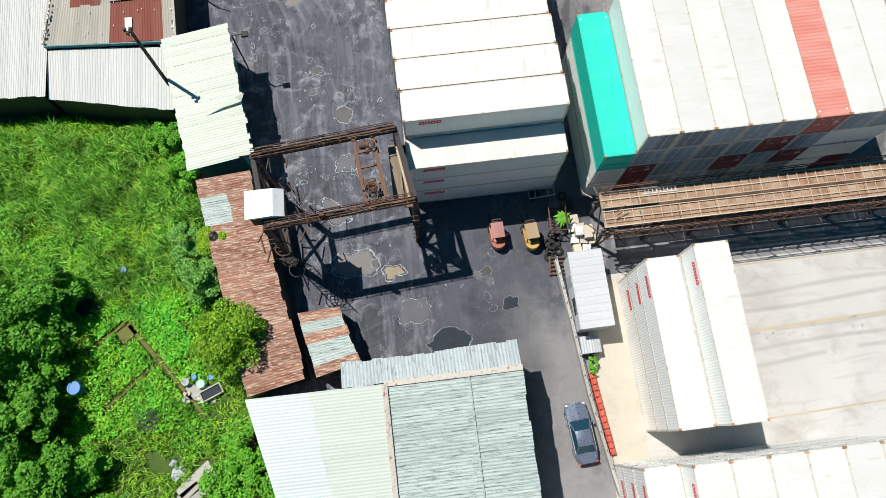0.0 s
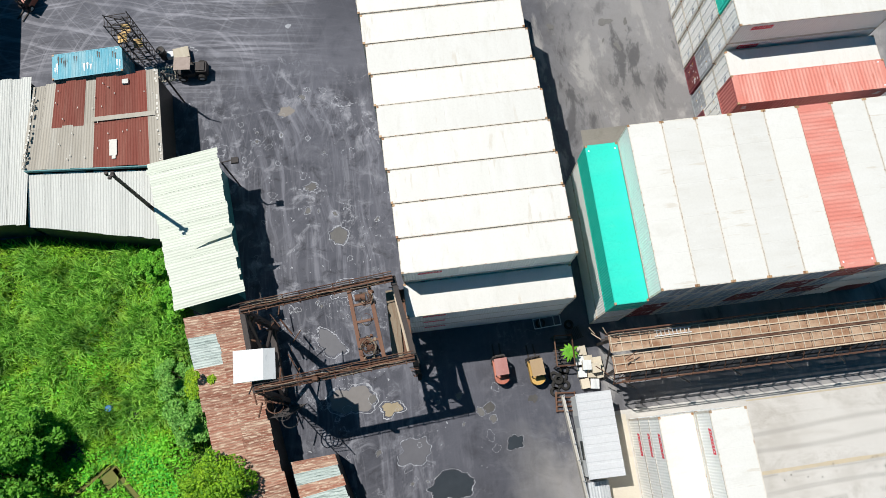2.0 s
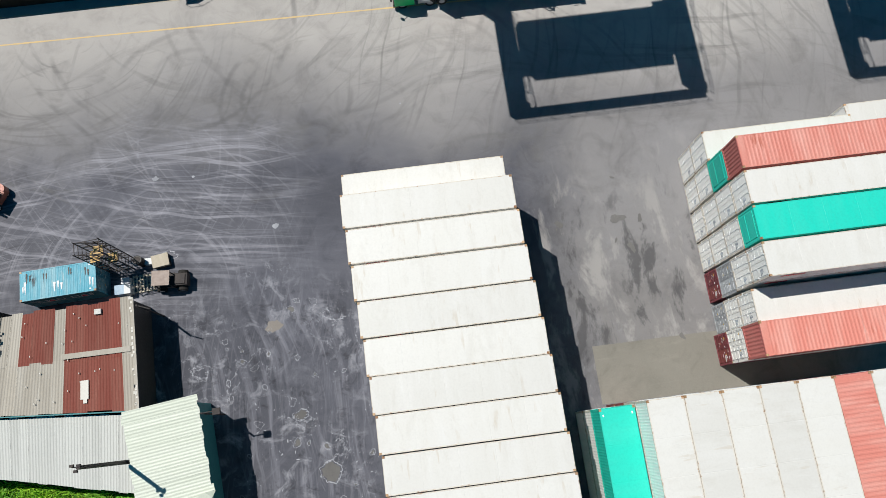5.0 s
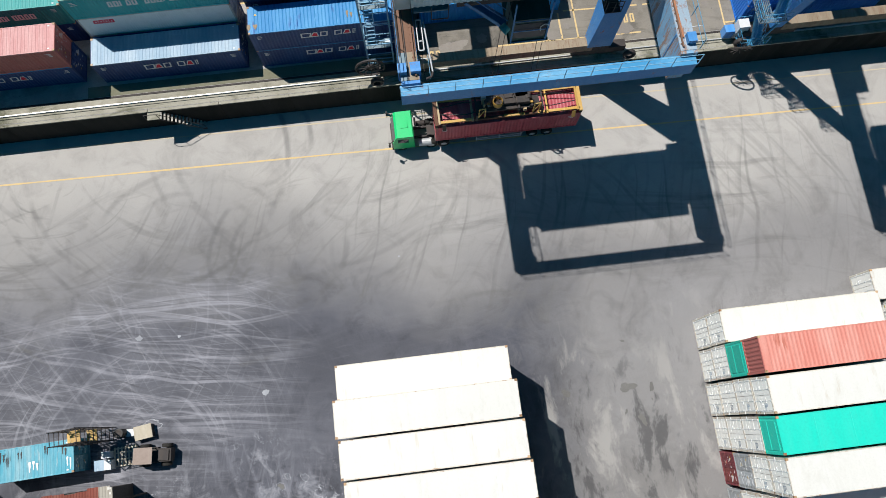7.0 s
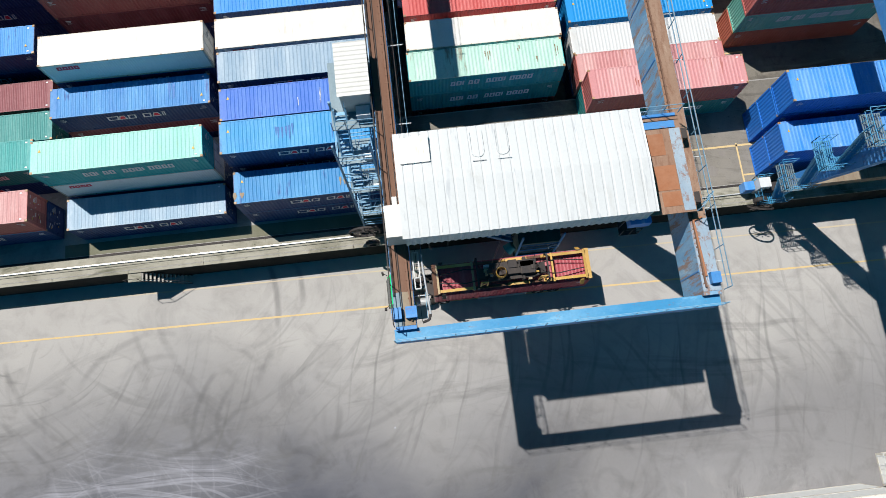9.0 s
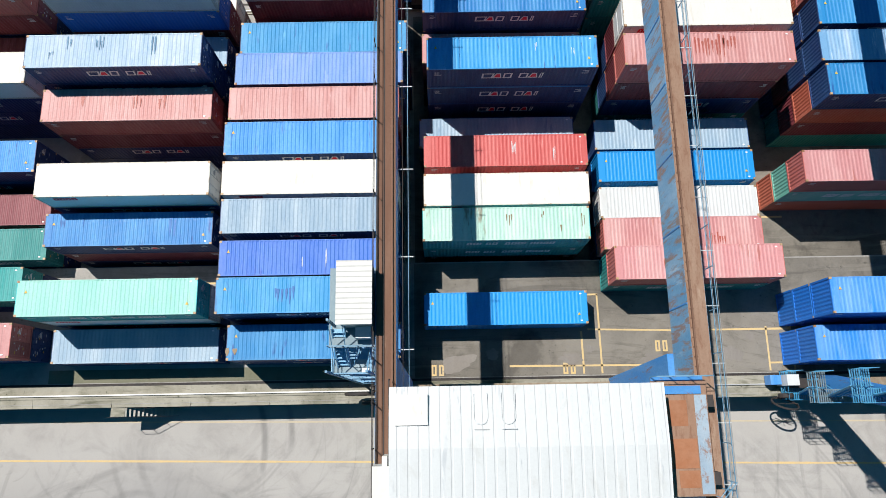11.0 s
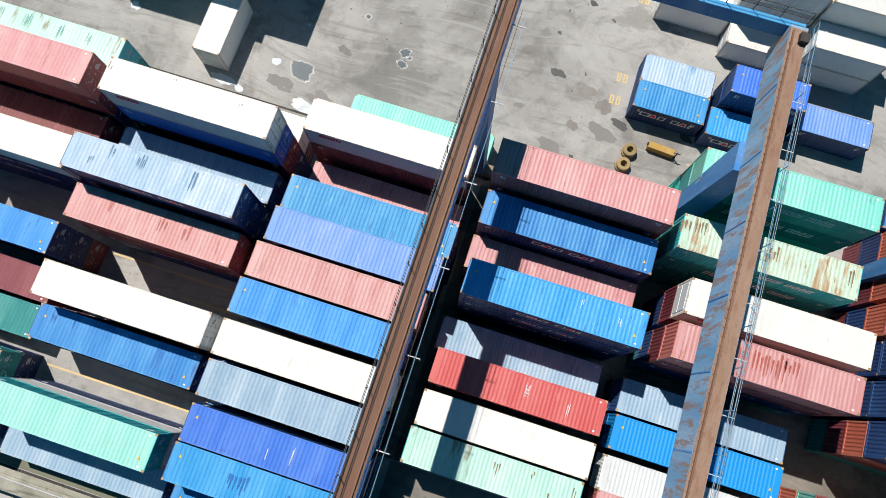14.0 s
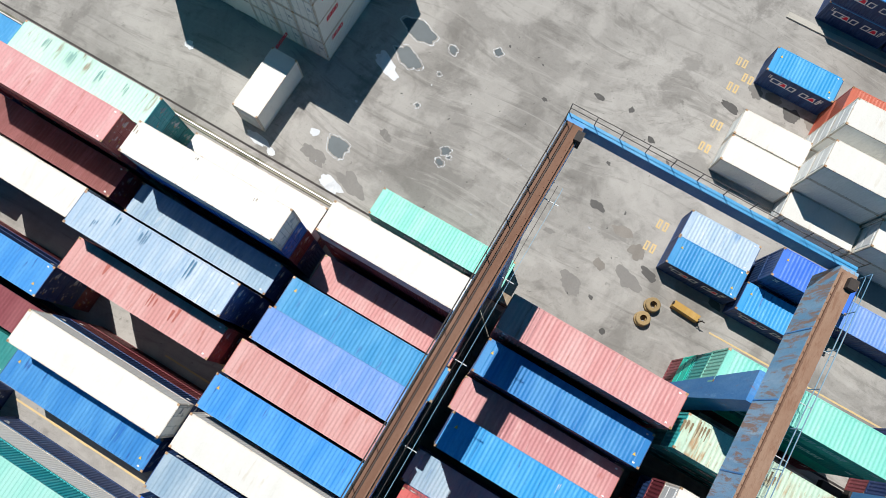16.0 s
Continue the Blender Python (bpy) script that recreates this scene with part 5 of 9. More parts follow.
# ---- yard gantry crane ----
def rail_fence(parent, p, q, h=1.1, step=2.0, mat=STEEL_BLUE, name="railing"):
    """Railing with posts and two bars from p to q."""
    p, q = Vector(p), Vector(q)
    n = max(1, round((q - p).length / step))
    mb = MB()
    for k in range(n + 1):
        a = p.lerp(q, k / n)
        mb.beam(a, a + Vector((0, 0, h)), 0.04)
    for z in (0.55, h):
        mb.beam(p + Vector((0, 0, z)), q + Vector((0, 0, z)), 0.032)
    return part(name, mb, mat, parent)


GRATING = paint("grating_grey_blue", (0.15, 0.22, 0.26), (0.34, 0.40, 0.43), 0.4, 0.3)
BRIGHT_STEEL = paint("stair_bright_blue_steel", (0.05, 0.29, 0.52), (0.30, 0.52, 0.66), 0.35, 0.2)
CAB_GREEN = paint("cab_dark_green", (0.022, 0.065, 0.055), (0.08, 0.14, 0.13), 0.3, 0.1)
DEEP_BLUE = paint("crane_deep_blue", (0.04, 0.17, 0.37), (0.2, 0.38, 0.52), 0.35, 0.5)
DECK_BLUE = paint("deck_chalky_blue", (0.26, 0.34, 0.42), (0.46, 0.52, 0.56), 0.5, 0.8, streak=(0.9, 0.5, 1), rust_at=(0.52, 0.60), rust_col=(0.24, 0.12, 0.07))
DECK_RUST = paint("deck_orange_rust", (0.34, 0.145, 0.075), (0.42, 0.25, 0.17), 0.5, 0.4, streak=(0.8, 0.8, 1), rust_col=(0.17, 0.07, 0.035), rough=0.85, spec=0.15)


def gantry_crane(zigzag=False):
    """The crane; with zigzag, its stair climbs the west leg from landing to landing."""
    c = thing("gantry_crane", "large blue gantry crane with bright zigzag stair on its leg" if zigzag else "large blue gantry crane with rusty girders and white machine house", "crane", pose(0, 0, 0))
    top = 20.9
    for x0, x1, name, deep in ((5.65, 6.75, "west", 1.75), (22.06, 23.05, "east", 3.0)):
        xm = (x0 + x1) / 2
        g = part("girder", MB().box(x0, 64.2, top - deep, x1, 115.6, top), CRANE_BLUE if name == "west" else WEST_FACE, c)
        if name == "west":
            part("walkway_plate", MB().box(x0 + 0.02, 66.2, top, x1 - 0.02, 115.4, top + 0.03), CRANE_RUST, g, "rust-brown top plate of the girder")
            part("walkway_plate", MB().box(x0 + 0.02, 64.4, top, x0 + 0.5, 66.2, top + 0.03), GRATING, g, "grey walkway plate")
            part("walkway_plate", MB().box(x0 + 0.5, 64.4, top, x1 - 0.02, 66.2, top + 0.026), KHAKI_PLATE, g, "dusty brown top plate")
            part("walkway_edge", MB().box(x0 + 0.02, 66.0, top + 0.034, x0 + 0.10, 115.4, top + 0.09).box(x0 + 0.42, 64.4, top + 0.034, x0 + 0.47, 115.4, top + 0.08), DARK_STEEL, g)
        else:
            part("walkway_plate", MB().box(x0 + 0.01, 68.4, top, x1 - 0.02, 115.4, top + 0.026), RUST_PLATE, g, "rusty red-brown top plate")
            part("walkway_plate", MB().box(x0 + 0.01, 64.4, top, x1 - 0.02, 68.4, top + 0.03), DECK_BLUE, g, "chalky blue top plate with orange rust")
            for k in range(12):
                part("stiffener", MB().box(x0 - 0.03, 65.5 + 4.2 * k, top - deep + 0.05, x0, 65.58 + 4.2 * k, top - 0.05), CRANE_BLUE, g)
        part("trolley_rail", MB().box(xm + (0.3 if name == "west" else -0.36), 64.6, top + 0.03, xm + (0.38 if name == "west" else -0.28), 115.2, top + 0.16), CRANE_RUST, g)
        xr0 = xm + (0.3 if name == "west" else -0.36)
        clips = MB()
        for k in range(100):
            clips.box(xr0 - 0.06, 64.8 + k * 0.5, top + 0.03, xr0 + 0.14, 64.87 + k * 0.5, top + 0.07)
        part("rail_clip", clips, CRANE_RUST, g, kind="stuff")
        xs = x0 - 0.05 if name == "west" else x1 + 0.12
        rail_fence(g, (xs, 64.4, top), (xs, 115.4, top), 1.1, 2.2, DARK_STEEL if name == "west" else STEEL_BLUE)
        if name == "west":
            part("cable_tray", MB().box(x1 + 0.30, 64.6, top - 0.5, x1 + 0.33, 112, top - 0.47), DARK_STEEL, g)
            part("cable_tray", MB().box(x1 + 0.62, 64.6, top - 0.5, x1 + 0.645, 112, top - 0.475), STEEL_BLUE, g)
            br = MB()
            for k in range(10):
                br.beam((x1, 66 + 5.0 * k, top - 0.55), (x1 + 0.9, 66 + 5.0 * k, top - 0.55), 0.05)
            part("tray_bracket", br, GALV, g, kind="stuff")
        else:
            part("cable_tray", MB().box(x1 + 0.45, 64.6, top - 0.17, x1 + 0.472, 113, top - 0.15).box(x1 + 0.7, 64.6, top - 0.17, x1 + 0.722, 113, top - 0.15), ROD, g)
            br = MB()
            for k in range(16):
                br.beam((x1, 66 + 3.0 * k, top - 0.2), (x1 + 0.75, 66 + 3.0 * k, top - 0.2), 0.04)
            part("tray_bracket", br, GALV, g, kind="stuff")
        for y in (74.38, 108.3):
            leg = MB()
            b, t = 0.55, 1.35 if y < 90 else 0.95
            up = 2.46 if y < 90 else -0.10
            zb, zt = YARD + 2.2 + up, top - deep
            xl, xw = (22.35, 1.0) if name == "east" else (xm, 0.75)
            if zigzag:
                xw = 0.5
            lo = [(xl - xw, y - b, zb), (xl + xw, y - b, zb), (xl + xw, y + b, zb), (xl - xw, y + b, zb)]
            if zigzag and y < 90:
                hi = [(x0 + 0.1, y - 2.9, zt), (x1 - 0.1, y - 2.9, zt), (x1 - 0.1, y - 1.7, zt), (x0 + 0.1, y - 1.7, zt)]
            else:
                hi = [(x0 + 0.05 - (0.4 if name == "east" else 0), y - t, zt), (x1 - 0.05, y - t, zt), (x1 - 0.05, y + t, zt), (x0 + 0.05 - (0.4 if name == "east" else 0), y + t, zt)]
            k0 = len(leg.v)
            leg.v += lo + hi
            leg.f += [tuple(k0 + i for i in f) for f in ((3, 2, 1, 0), (4, 5, 6, 7), (0, 1, 5, 4), (1, 2, 6, 5), (2, 3, 7, 6), (3, 0, 4, 7))]
            part("leg", leg, CRANE_BLUE, c)
            bog = part("bogie", MB().box(xm - 2.3, y - 0.35, YARD + 0.75 + up, xm + 2.3, y + 0.35, YARD + 1.5 + up).box(xm - 0.7, y - 0.5, YARD + 1.5 + up, xm + 0.7, y + 0.5, YARD + 2.25 + up), DARK_STEEL, c)
            for dx in (-1.8, -0.7, 0.7, 1.8):
                part("wheel", MB().cyl((xm + dx, y - 0.12, YARD + 0.70 + up), (xm + dx, y + 0.12, YARD + 0.70 + up), 0.34, 16), RUST, bog)
            part("cable_drum", MB().ring((xm + (2.6 if name == "east" else -2.6), y - 0.9, YARD + 1.0 + up), (0, 1, 0), 0.55, 0.3, 0.35), DARK_STEEL, bog)
    for y, base in ((74.3, TERRACE), (108.3, YARD)):
        part("sill_beam", MB().box(6.6, y - 0.4, base + 1.45, 22.0, y + 0.4, base + 2.3), KHAKI_PLATE, c, "dirty brownish sill beam between the legs")
    # end ties
    for y, lip in ((63.95, -1), (115.85, 1)):
        w = 0.33 if y < 90 else 0.2
        e = part("end_beam", MB().box(5.55, y - w + 0.03, top - 1.5, 23.0, y + w - 0.03, top - 0.35), CRANE_BLUE if y < 90 else DEEP_BLUE, c)
        part("walkway", MB().box(5.55, y - w, top - 0.35, 23.0, y + w, top - 0.31), WALK_BLUE, e)
        rail_fence(e, (5.55, y + lip * w, top - 0.31), (23.0, y + lip * w, top - 0.31), 1.1, 1.55, DARK_STEEL if y > 100 else STEEL_BLUE)
        for xb, gw in ((5.78, 0.26), (6.55, 0.3), (22.75, 0.26)) if y < 90 else ((6.75, 0.22), (22.85, 0.25)):
            part("gusset", MB().box(xb - gw, y - lip * 1.1 - 0.3, top - 0.6, xb + gw, y - lip * 1.1 + 0.3, top + 0.40), CRANE_BLUE if y < 90 else DARK_STEEL, e)
    part("bent_pipe", MB().cyl((7.55, 64.9, top - 0.2), (7.35, 68.2, top - 0.2), 0.05, 8), PAINT["grey"], c)
    part("pipe_elbow", MB().cyl((7.55, 64.9, top - 0.2), (7.45, 64.6, top - 0.2), 0.07, 10).cyl((7.45, 64.6, top - 0.2), (7.1, 64.5, top - 0.2), 0.07, 10), DARK_STEEL, c, "dark pipe elbow")
    part("ladder_frame", MB().beam((6.9, 66.3, top - 0.1), (6.9, 68.3, top - 0.1), 0.06).beam((7.2, 66.3, top - 0.1), (7.2, 68.3, top - 0.1), 0.06).beam((6.9, 66.3, top - 0.1), (7.2, 66.3, top - 0.1), 0.06).beam((6.9, 66.9, top - 0.1), (7.2, 66.9, top - 0.1), 0.06).beam((6.9, 68.3, top - 0.1), (7.2, 68.3, top - 0.1), 0.06), GALV, c)
    part("rust_pipe", MB().cyl((22.35, 65.2, top + 0.12), (22.25, 68.3, top + 0.12), 0.06, 8).cyl((22.25, 68.3, top + 0.12), (22.75, 68.45, top + 0.12), 0.06, 8), DECK_RUST, c, "orange rusty pipe along the girder")
    # trolley with machine house
    tr = part("trolley_frame", MB().box(6.9, 69.1, 21.15, 22.6, 69.7, 21.75).box(6.9, 72.8, 21.15, 22.6, 73.4, 21.75), DARK_STEEL, c)
    part("side_platform", MB().box(6.85, 68.8, 20.72, 9.0, 73.0, 20.82), GRATING, tr, "grey plate beside the rail")
    dk = part("trolley_deck", MB().box(19.5, 68.6, 21.75, 22.25, 74.3, 21.83), RUST_PLATE, tr, "brown rusted deck")
    for k, (dx, dy, dw, dh) in enumerate(((19.75, 71.9, 1.45, 1.25), (20.2, 69.9, 1.35, 1.4), (20.55, 69.0, 1.0, 0.8))):
        part("deck_plate", MB().box(dx, dy, 21.83, dx + dw, dy + dh, 21.85), DECK_RUST, dk, "orange rusted plate")
    part("deck_strip", MB().box(19.5, 73.45, 21.83, 21.95, 73.85, 21.9).box(19.5, 74.1, 21.83, 22.1, 74.3, 21.88), CRANE_BLUE, dk, "blue strip")
    part("deck_strip", MB().box(21.6, 68.7, 21.83, 22.2, 73.4, 21.845), DECK_BLUE, dk, "chalky blue strip")
    rail_fence(tr, (19.5, 74.3, 21.83), (22.3, 74.3, 21.83), 1.1, 0.8, STEEL_BLUE)
    rail_fence(tr, (22.25, 68.6, 21.83), (22.9, 69.3, 21.83), 1.0, 0.5, STEEL_BLUE)
    part("frame_corner", MB().box(18.6, 68.25, 21.1, 19.75, 68.95, 21.8), PAINT["royal"], tr, "bright blue frame corner")
    cage = part("service_cage", MB().box(18.6, 68.3, 19.3, 19.6, 69.2, 19.36), DARK_STEEL, tr)
    rail_fence(cage, (18.6, 68.3, 19.36), (19.6, 68.3, 19.36), 1.1, 0.5, DARK_STEEL)
    rail_fence(cage, (18.6, 69.2, 19.36), (19.6, 69.2, 19.36), 1.1, 0.5, DARK_STEEL)
    part("hanger", MB().beam((18.65, 68.75, 19.3), (18.65, 68.75, 21.2), 0.06).beam((19.55, 68.75, 19.3), (19.55, 68.75, 21.2), 0.06), DARK_STEEL, cage)
    for ya, yb in ((70.5, 72.6), (73.0, 74.4)):
        rail_fence(tr, (6.45, ya, 21.3), (6.45, yb, 21.3), 1.0, 0.7, DARK_STEEL)
    house = MB()
    x0, x1, y0, y1, z0, z1 = 6.7, 19.45, 68.45, 73.85, 21.85, 23.75
    for (ax, ay), (bx, by) in (((x0, y0), (x1, y0)), ((x1, y0), (x1, y1)), ((x1, y1), (x0, y1)), ((x0, y1), (x0, y0))):
        L = math.hypot(bx - ax, by - ay)
        d = Vector(((bx - ax) / L, (by - ay) / L, 0))
        nrm = Vector((d.y, -d.x, 0))
        st = wavy(0, L, 0.36, 0.04)
        for (s0, o0), (s1, o1) in zip(st, st[1:]):
            a = Vector((ax, ay, z0)) + d * s0 + nrm * o0
            b = Vector((ax, ay, z0)) + d * s1 + nrm * o1
            up = Vector((0, 0, z1 - z0))
            house.face(a, b, b + up, a + up)
    part("machine_house_wall", house, PAINT["chalk"], tr, "white ribbed sheet wall")
    rf = MB()
    st = wavy(x0 - 0.12, x1 + 0.12, 0.50, 0.022, 0.70, 0.08)
    ym = (y0 + y1) / 2
    for (s0, o0), (s1, o1) in zip(st, st[1:]):
        rf.face((s0, y0 - 0.12, z1 + o0), (s1, y0 - 0.12, z1 + o1), (s1, ym, z1 + 0.22 + o1), (s0, ym, z1 + 0.22 + o0))
        rf.face((s0, ym, z1 + 0.22 + o0), (s1, ym, z1 + 0.22 + o1), (s1, y1 + 0.12, z1 + o1), (s0, y1 + 0.12, z1 + o0))
    part("machine_house_roof", rf, PAINT["chalk"], tr, "white ribbed metal roof")
    part("roof_hatch", MB().box(6.85, 72.2, z1 + 0.06, 8.4, 73.6, z1 + 0.24), PAINT["white"], tr, "raised white roof hatch")
    for xr in (10.55, 11.85):
        hoop = MB()
        arc = [(xr, 73.6)] + [(xr + 0.32 - 0.32 * math.cos(k * math.pi / 6), 72.5 - 0.32 * math.sin(k * math.pi / 6)) for k in range(7)] + [(xr + 0.64, 73.6)]
        for (ax, ay), (bx, by) in zip(arc, arc[1:]):
            hoop.cyl((ax, ay, z1 + 0.16 - 0.06 * (ay - 72.2)), (bx, by, z1 + 0.16 - 0.06 * (by - 72.2)), 0.022, 6)
        part("lifting_hoop", hoop, GALV, tr)
        part("hoop_foot", MB().box(xr, 71.95, z1 + 0.17, xr + 0.7, 71.99, z1 + 0.22), GALV, tr)
    part("roof_seam", MB().box(8.55, 68.5, z1 + 0.02, 8.6, 71.0, z1 + 0.05).box(6.9, 71.55, z1 + 0.06, 8.55, 71.6, z1 + 0.14), GALV, tr)
    part("annex_cabinet", MB().box(5.75, 68.65, 21.5, 6.68, 70.35, 23.2).box(6.2, 70.35, 21.5, 6.45, 70.8, 23.15), PAINT["white"], tr, "white cabinet beside the machine house")
    part("hoist_skirt", MB().box(9.5, 69.2, 20.3, 16.5, 72.6, 21.2), DARK_STEEL, tr)
    # operator's cab under the trolley
    cab = part("operator_cab", MB().box(12.9, 68.4, 17.0, 15.3, 70.4, 19.4), CAB_GREEN, c, "dark green operator's cab")
    part("cab_floor", MB().box(12.8, 68.3, 16.9, 15.4, 71.4, 17.0), CAB_GREEN, cab)
    part("cab_window", MB().box(13.1, 68.37, 17.4, 15.1, 68.40, 19.0), DARK_WATER, cab, "dark window glass")
    for px in (12.95, 15.2):
        part("cab_post", MB().beam((px, 68.33, 17.0), (px, 68.33, 21.2), 0.09), DEEP_BLUE, cab)
        part("cab_hanger", MB().beam((px, 70.2, 19.4), (px, 70.2, 21.2), 0.18), CRANE_BLUE, cab)
    for z in (17.05, 18.3, 19.4):
        part("cab_rail", MB().beam((12.95, 68.3, z), (15.2, 68.3, z), 0.05), DEEP_BLUE, cab)
    part("spot_lamp", MB().cyl((12.65, 68.6, 18.6), (12.3, 68.4, 18.4), 0.28, 14, 0.34), PAINT["teal"], cab)
    hose = MB()
    for k in range(9):
        a0, a1 = k * 0.42, (k + 1) * 0.42
        hose.cyl((15.0 + 0.3 * math.cos(a0), 68.3, 18.4 + 0.45 * math.sin(a0)), (15.0 + 0.3 * math.cos(a1), 68.3, 18.4 + 0.45 * math.sin(a1)), 0.03, 6)
    part("hose", hose, GALV, cab)
    stairs = MB()
    for yy in (69.2, 70.0):
        stairs.beam((10.0, yy, 20.6), (12.8, yy, 17.2), 0.08, 0.22).beam((10.0, yy, 21.5), (12.8, yy, 18.2), 0.05)
    for k in range(14):
        u = (k + 0.5) / 14
        stairs.box(10.0 + 2.8 * u - 0.1, 69.2, 20.6 - 3.4 * u, 10.0 + 2.8 * u + 0.1, 70.0, 20.63 - 3.4 * u)
    part("cab_stair", stairs, DEEP_BLUE, cab)
    part("hung_frame", MB().beam((7.9, 68.6, 20.2), (8.9, 68.6, 20.2), 0.05).beam((7.9, 68.6, 20.2), (7.9, 68.6, 21.6), 0.05).beam((8.9, 68.6, 20.2), (8.9, 68.6, 21.6), 0.05), DARK_STEEL, tr)
    if zigzag:
        # stair from landing to landing up the west leg
        zz = part("zigzag_stair", MB().beam((5.9, 73.9, 3.6), (5.9, 72.2, 18.6), 0.12), BRIGHT_STEEL, c)
        levels = [(4.9, 73.6, 3.75), (4.9, 73.35, 7.75), (5.3, 73.3, 12.25), (5.6, 73.0, 17.3)]
        for k, (lx, ly, lz) in enumerate(levels):
            land = MB()
            for j in range(16):
                land.box(lx - 1.5 + 0.15 * j, ly - 0.45, lz, lx - 1.43 + 0.15 * j, ly + (1.7 if j < 9 else 0.45), lz + 0.05)
            for yb in (-0.45, 0.0, 0.42):
                land.box(lx - 1.5, ly + yb, lz - 0.06, lx + 0.9, ly + yb + 0.06, lz)
            for yb in (1.1, 1.66):
                land.box(lx - 1.5, ly + yb, lz - 0.06, lx - 0.2, ly + yb + 0.06, lz)
            part("landing", land, GRATING if k % 2 else BRIGHT_STEEL, zz, "open grating landing", "stuff")
            part("bracket", MB().beam((lx - 1.2, ly, lz), (lx + 0.9, ly, lz - 1.2), 0.09).beam((lx - 0.8, ly + 1.2, lz), (lx + 0.9, ly + 0.4, lz - 1.2), 0.09), BRIGHT_STEEL, zz)
            for a, b in (((lx - 1.5, ly - 0.45), (lx + 0.9, ly - 0.45)), ((lx - 1.5, ly - 0.45), (lx - 1.5, ly + 1.7)), ((lx - 1.5, ly + 1.7), (lx - 0.2, ly + 1.7))):
                rail_fence(zz, (*a, lz + 0.06), (*b, lz + 0.06), 1.1, 0.6, BRIGHT_STEEL)
            if k < 3:
                nx, ny, nz = levels[k + 1]
                fl = MB()
                for o in (-0.35, 0.35):
                    fl.beam((lx + 0.2 + o, ly, lz), (nx - 1.1 + o, ny + 0.6, nz), 0.07, 0.2).beam((lx + 0.2 + o, ly, lz + 0.95), (nx - 1.1 + o, ny + 0.6, nz + 0.95), 0.045)
                    for j in range(7):
                        q = Vector((lx + 0.2 + o, ly, lz)).lerp(Vector((nx - 1.1 + o, ny + 0.6, nz)), j / 6)
                        fl.beam(q, q + Vector((0, 0, 0.95)), 0.04)
                for j in range(1, 18):
                    q = Vector((lx + 0.2, ly, lz)).lerp(Vector((nx - 1.1, ny + 0.6, nz)), j / 18)
                    fl.box(q.x - 0.35, q.y - 0.1, q.z, q.x + 0.35, q.y + 0.12, q.z + 0.03)
                part("flight", fl, BRIGHT_STEEL, zz)
        part("control_box", MB().box(3.3, 74.2, 3.4, 4.2, 75.0, 5.1), PAINT["chalk"], zz, "cream control box")
        part("control_box", MB().box(2.4, 74.3, 3.4, 3.2, 75.0, 4.4), PAINT["royal"], zz, "blue control box")
        drum = MB().ring((3.5, 72.9, 3.9), (0.15, 1, 0.5), 1.0, 0.9, 0.14, 26)
        reel = part("cable_reel", drum, DARK_STEEL, zz, "dark steel cable reel")
        for k in range(10):
            a = k * math.pi / 5
            part("spoke", MB().beam((3.5, 72.9, 3.9), (3.5 + 0.93 * math.cos(a), 72.9, 3.9 + 0.88 * math.sin(a)), 0.05), DARK_STEEL, reel)
        part("electrical_house", MB().box(5.9, 77.2, 20.0, 7.4, 80.3, 22.2), PAINT["chalk"], c, "pale electrical house")
        return c
    # stair tower at the west leg
    tw = part("stair_tower", MB(), STEEL_BLUE, c)
    posts = MB()
    for px in (3.1, 5.2):
        for py in (74.9, 77.6):
            posts.beam((px, py, TERRACE), (px, py, 20.8), 0.12)
    tw.data = posts.mesh("stair_tower", STEEL_BLUE)
    n = 6
    for k in range(n):
        z = TERRACE + 1.0 + k * 2.75
        part("landing", MB().box(3.1, 74.9 if k % 2 else 76.8, z, 5.2, 75.7 if k % 2 else 77.6, z + 0.05), GRATING, tw)
        if k % 2:
            part("junction_box", MB().box(4.7, 74.95, z + 0.05, 5.1, 75.2, z + 0.7), PAINT["chalk"], tw)
        ya, yb = (75.3, 77.2) if k % 2 else (77.2, 75.3)
        f = MB()
        for xs in (3.3 if k % 2 else 4.3, 4.0 if k % 2 else 5.0):
            f.beam((xs, ya, z), (xs, yb, z + 2.75), 0.06, 0.2)
            f.beam((xs, ya, z + 1.0), (xs, yb, z + 3.75), 0.04)
        xa, xb = (3.3, 4.0) if k % 2 else (4.3, 5.0)
        for j in range(1, 11):
            u = j / 11
            yy, zz = ya + (yb - ya) * u, z + 2.75 * u
            f.box(xa, yy - 0.1, zz - 0.015, xb, yy + 0.1, zz + 0.015)
        part("flight", f, STEEL_BLUE, tw)
        rl = MB()
        for a, b in (((3.1, 74.9), (5.2, 74.9)), ((3.1, 77.6), (5.2, 77.6)), ((3.1, 74.9), (3.1, 77.6)), ((5.2, 74.9), (5.2, 77.6))):
            for dz in (0.55, 1.1):
                rl.beam((*a, z + dz), (*b, z + dz), 0.045)
        part("railing", rl, STEEL_BLUE, tw)
    for k in range(6):
        z = TERRACE + k * 2.9
        for ya, yb in ((74.9, 77.6), (77.6, 74.9)):
            part("brace", MB().beam((5.2, ya, z), (5.2, yb, z + 2.9), 0.05), STEEL_BLUE, tw)
    for k in range(1, 12):
        part("ring_beam", MB().beam((3.1, 74.9, TERRACE + k * 1.45), (5.2, 74.9, TERRACE + k * 1.45), 0.06), STEEL_BLUE, tw)
    # electrical house on top of the tower
    eh = part("electrical_house", MB().box(3.85, 77.25, 20.0, 5.5, 80.35, 22.2), PAINT["chalk"], c, "white electrical house")
    rfe = MB()
    st = wavy(77.15, 80.45, 0.28, 0.03)
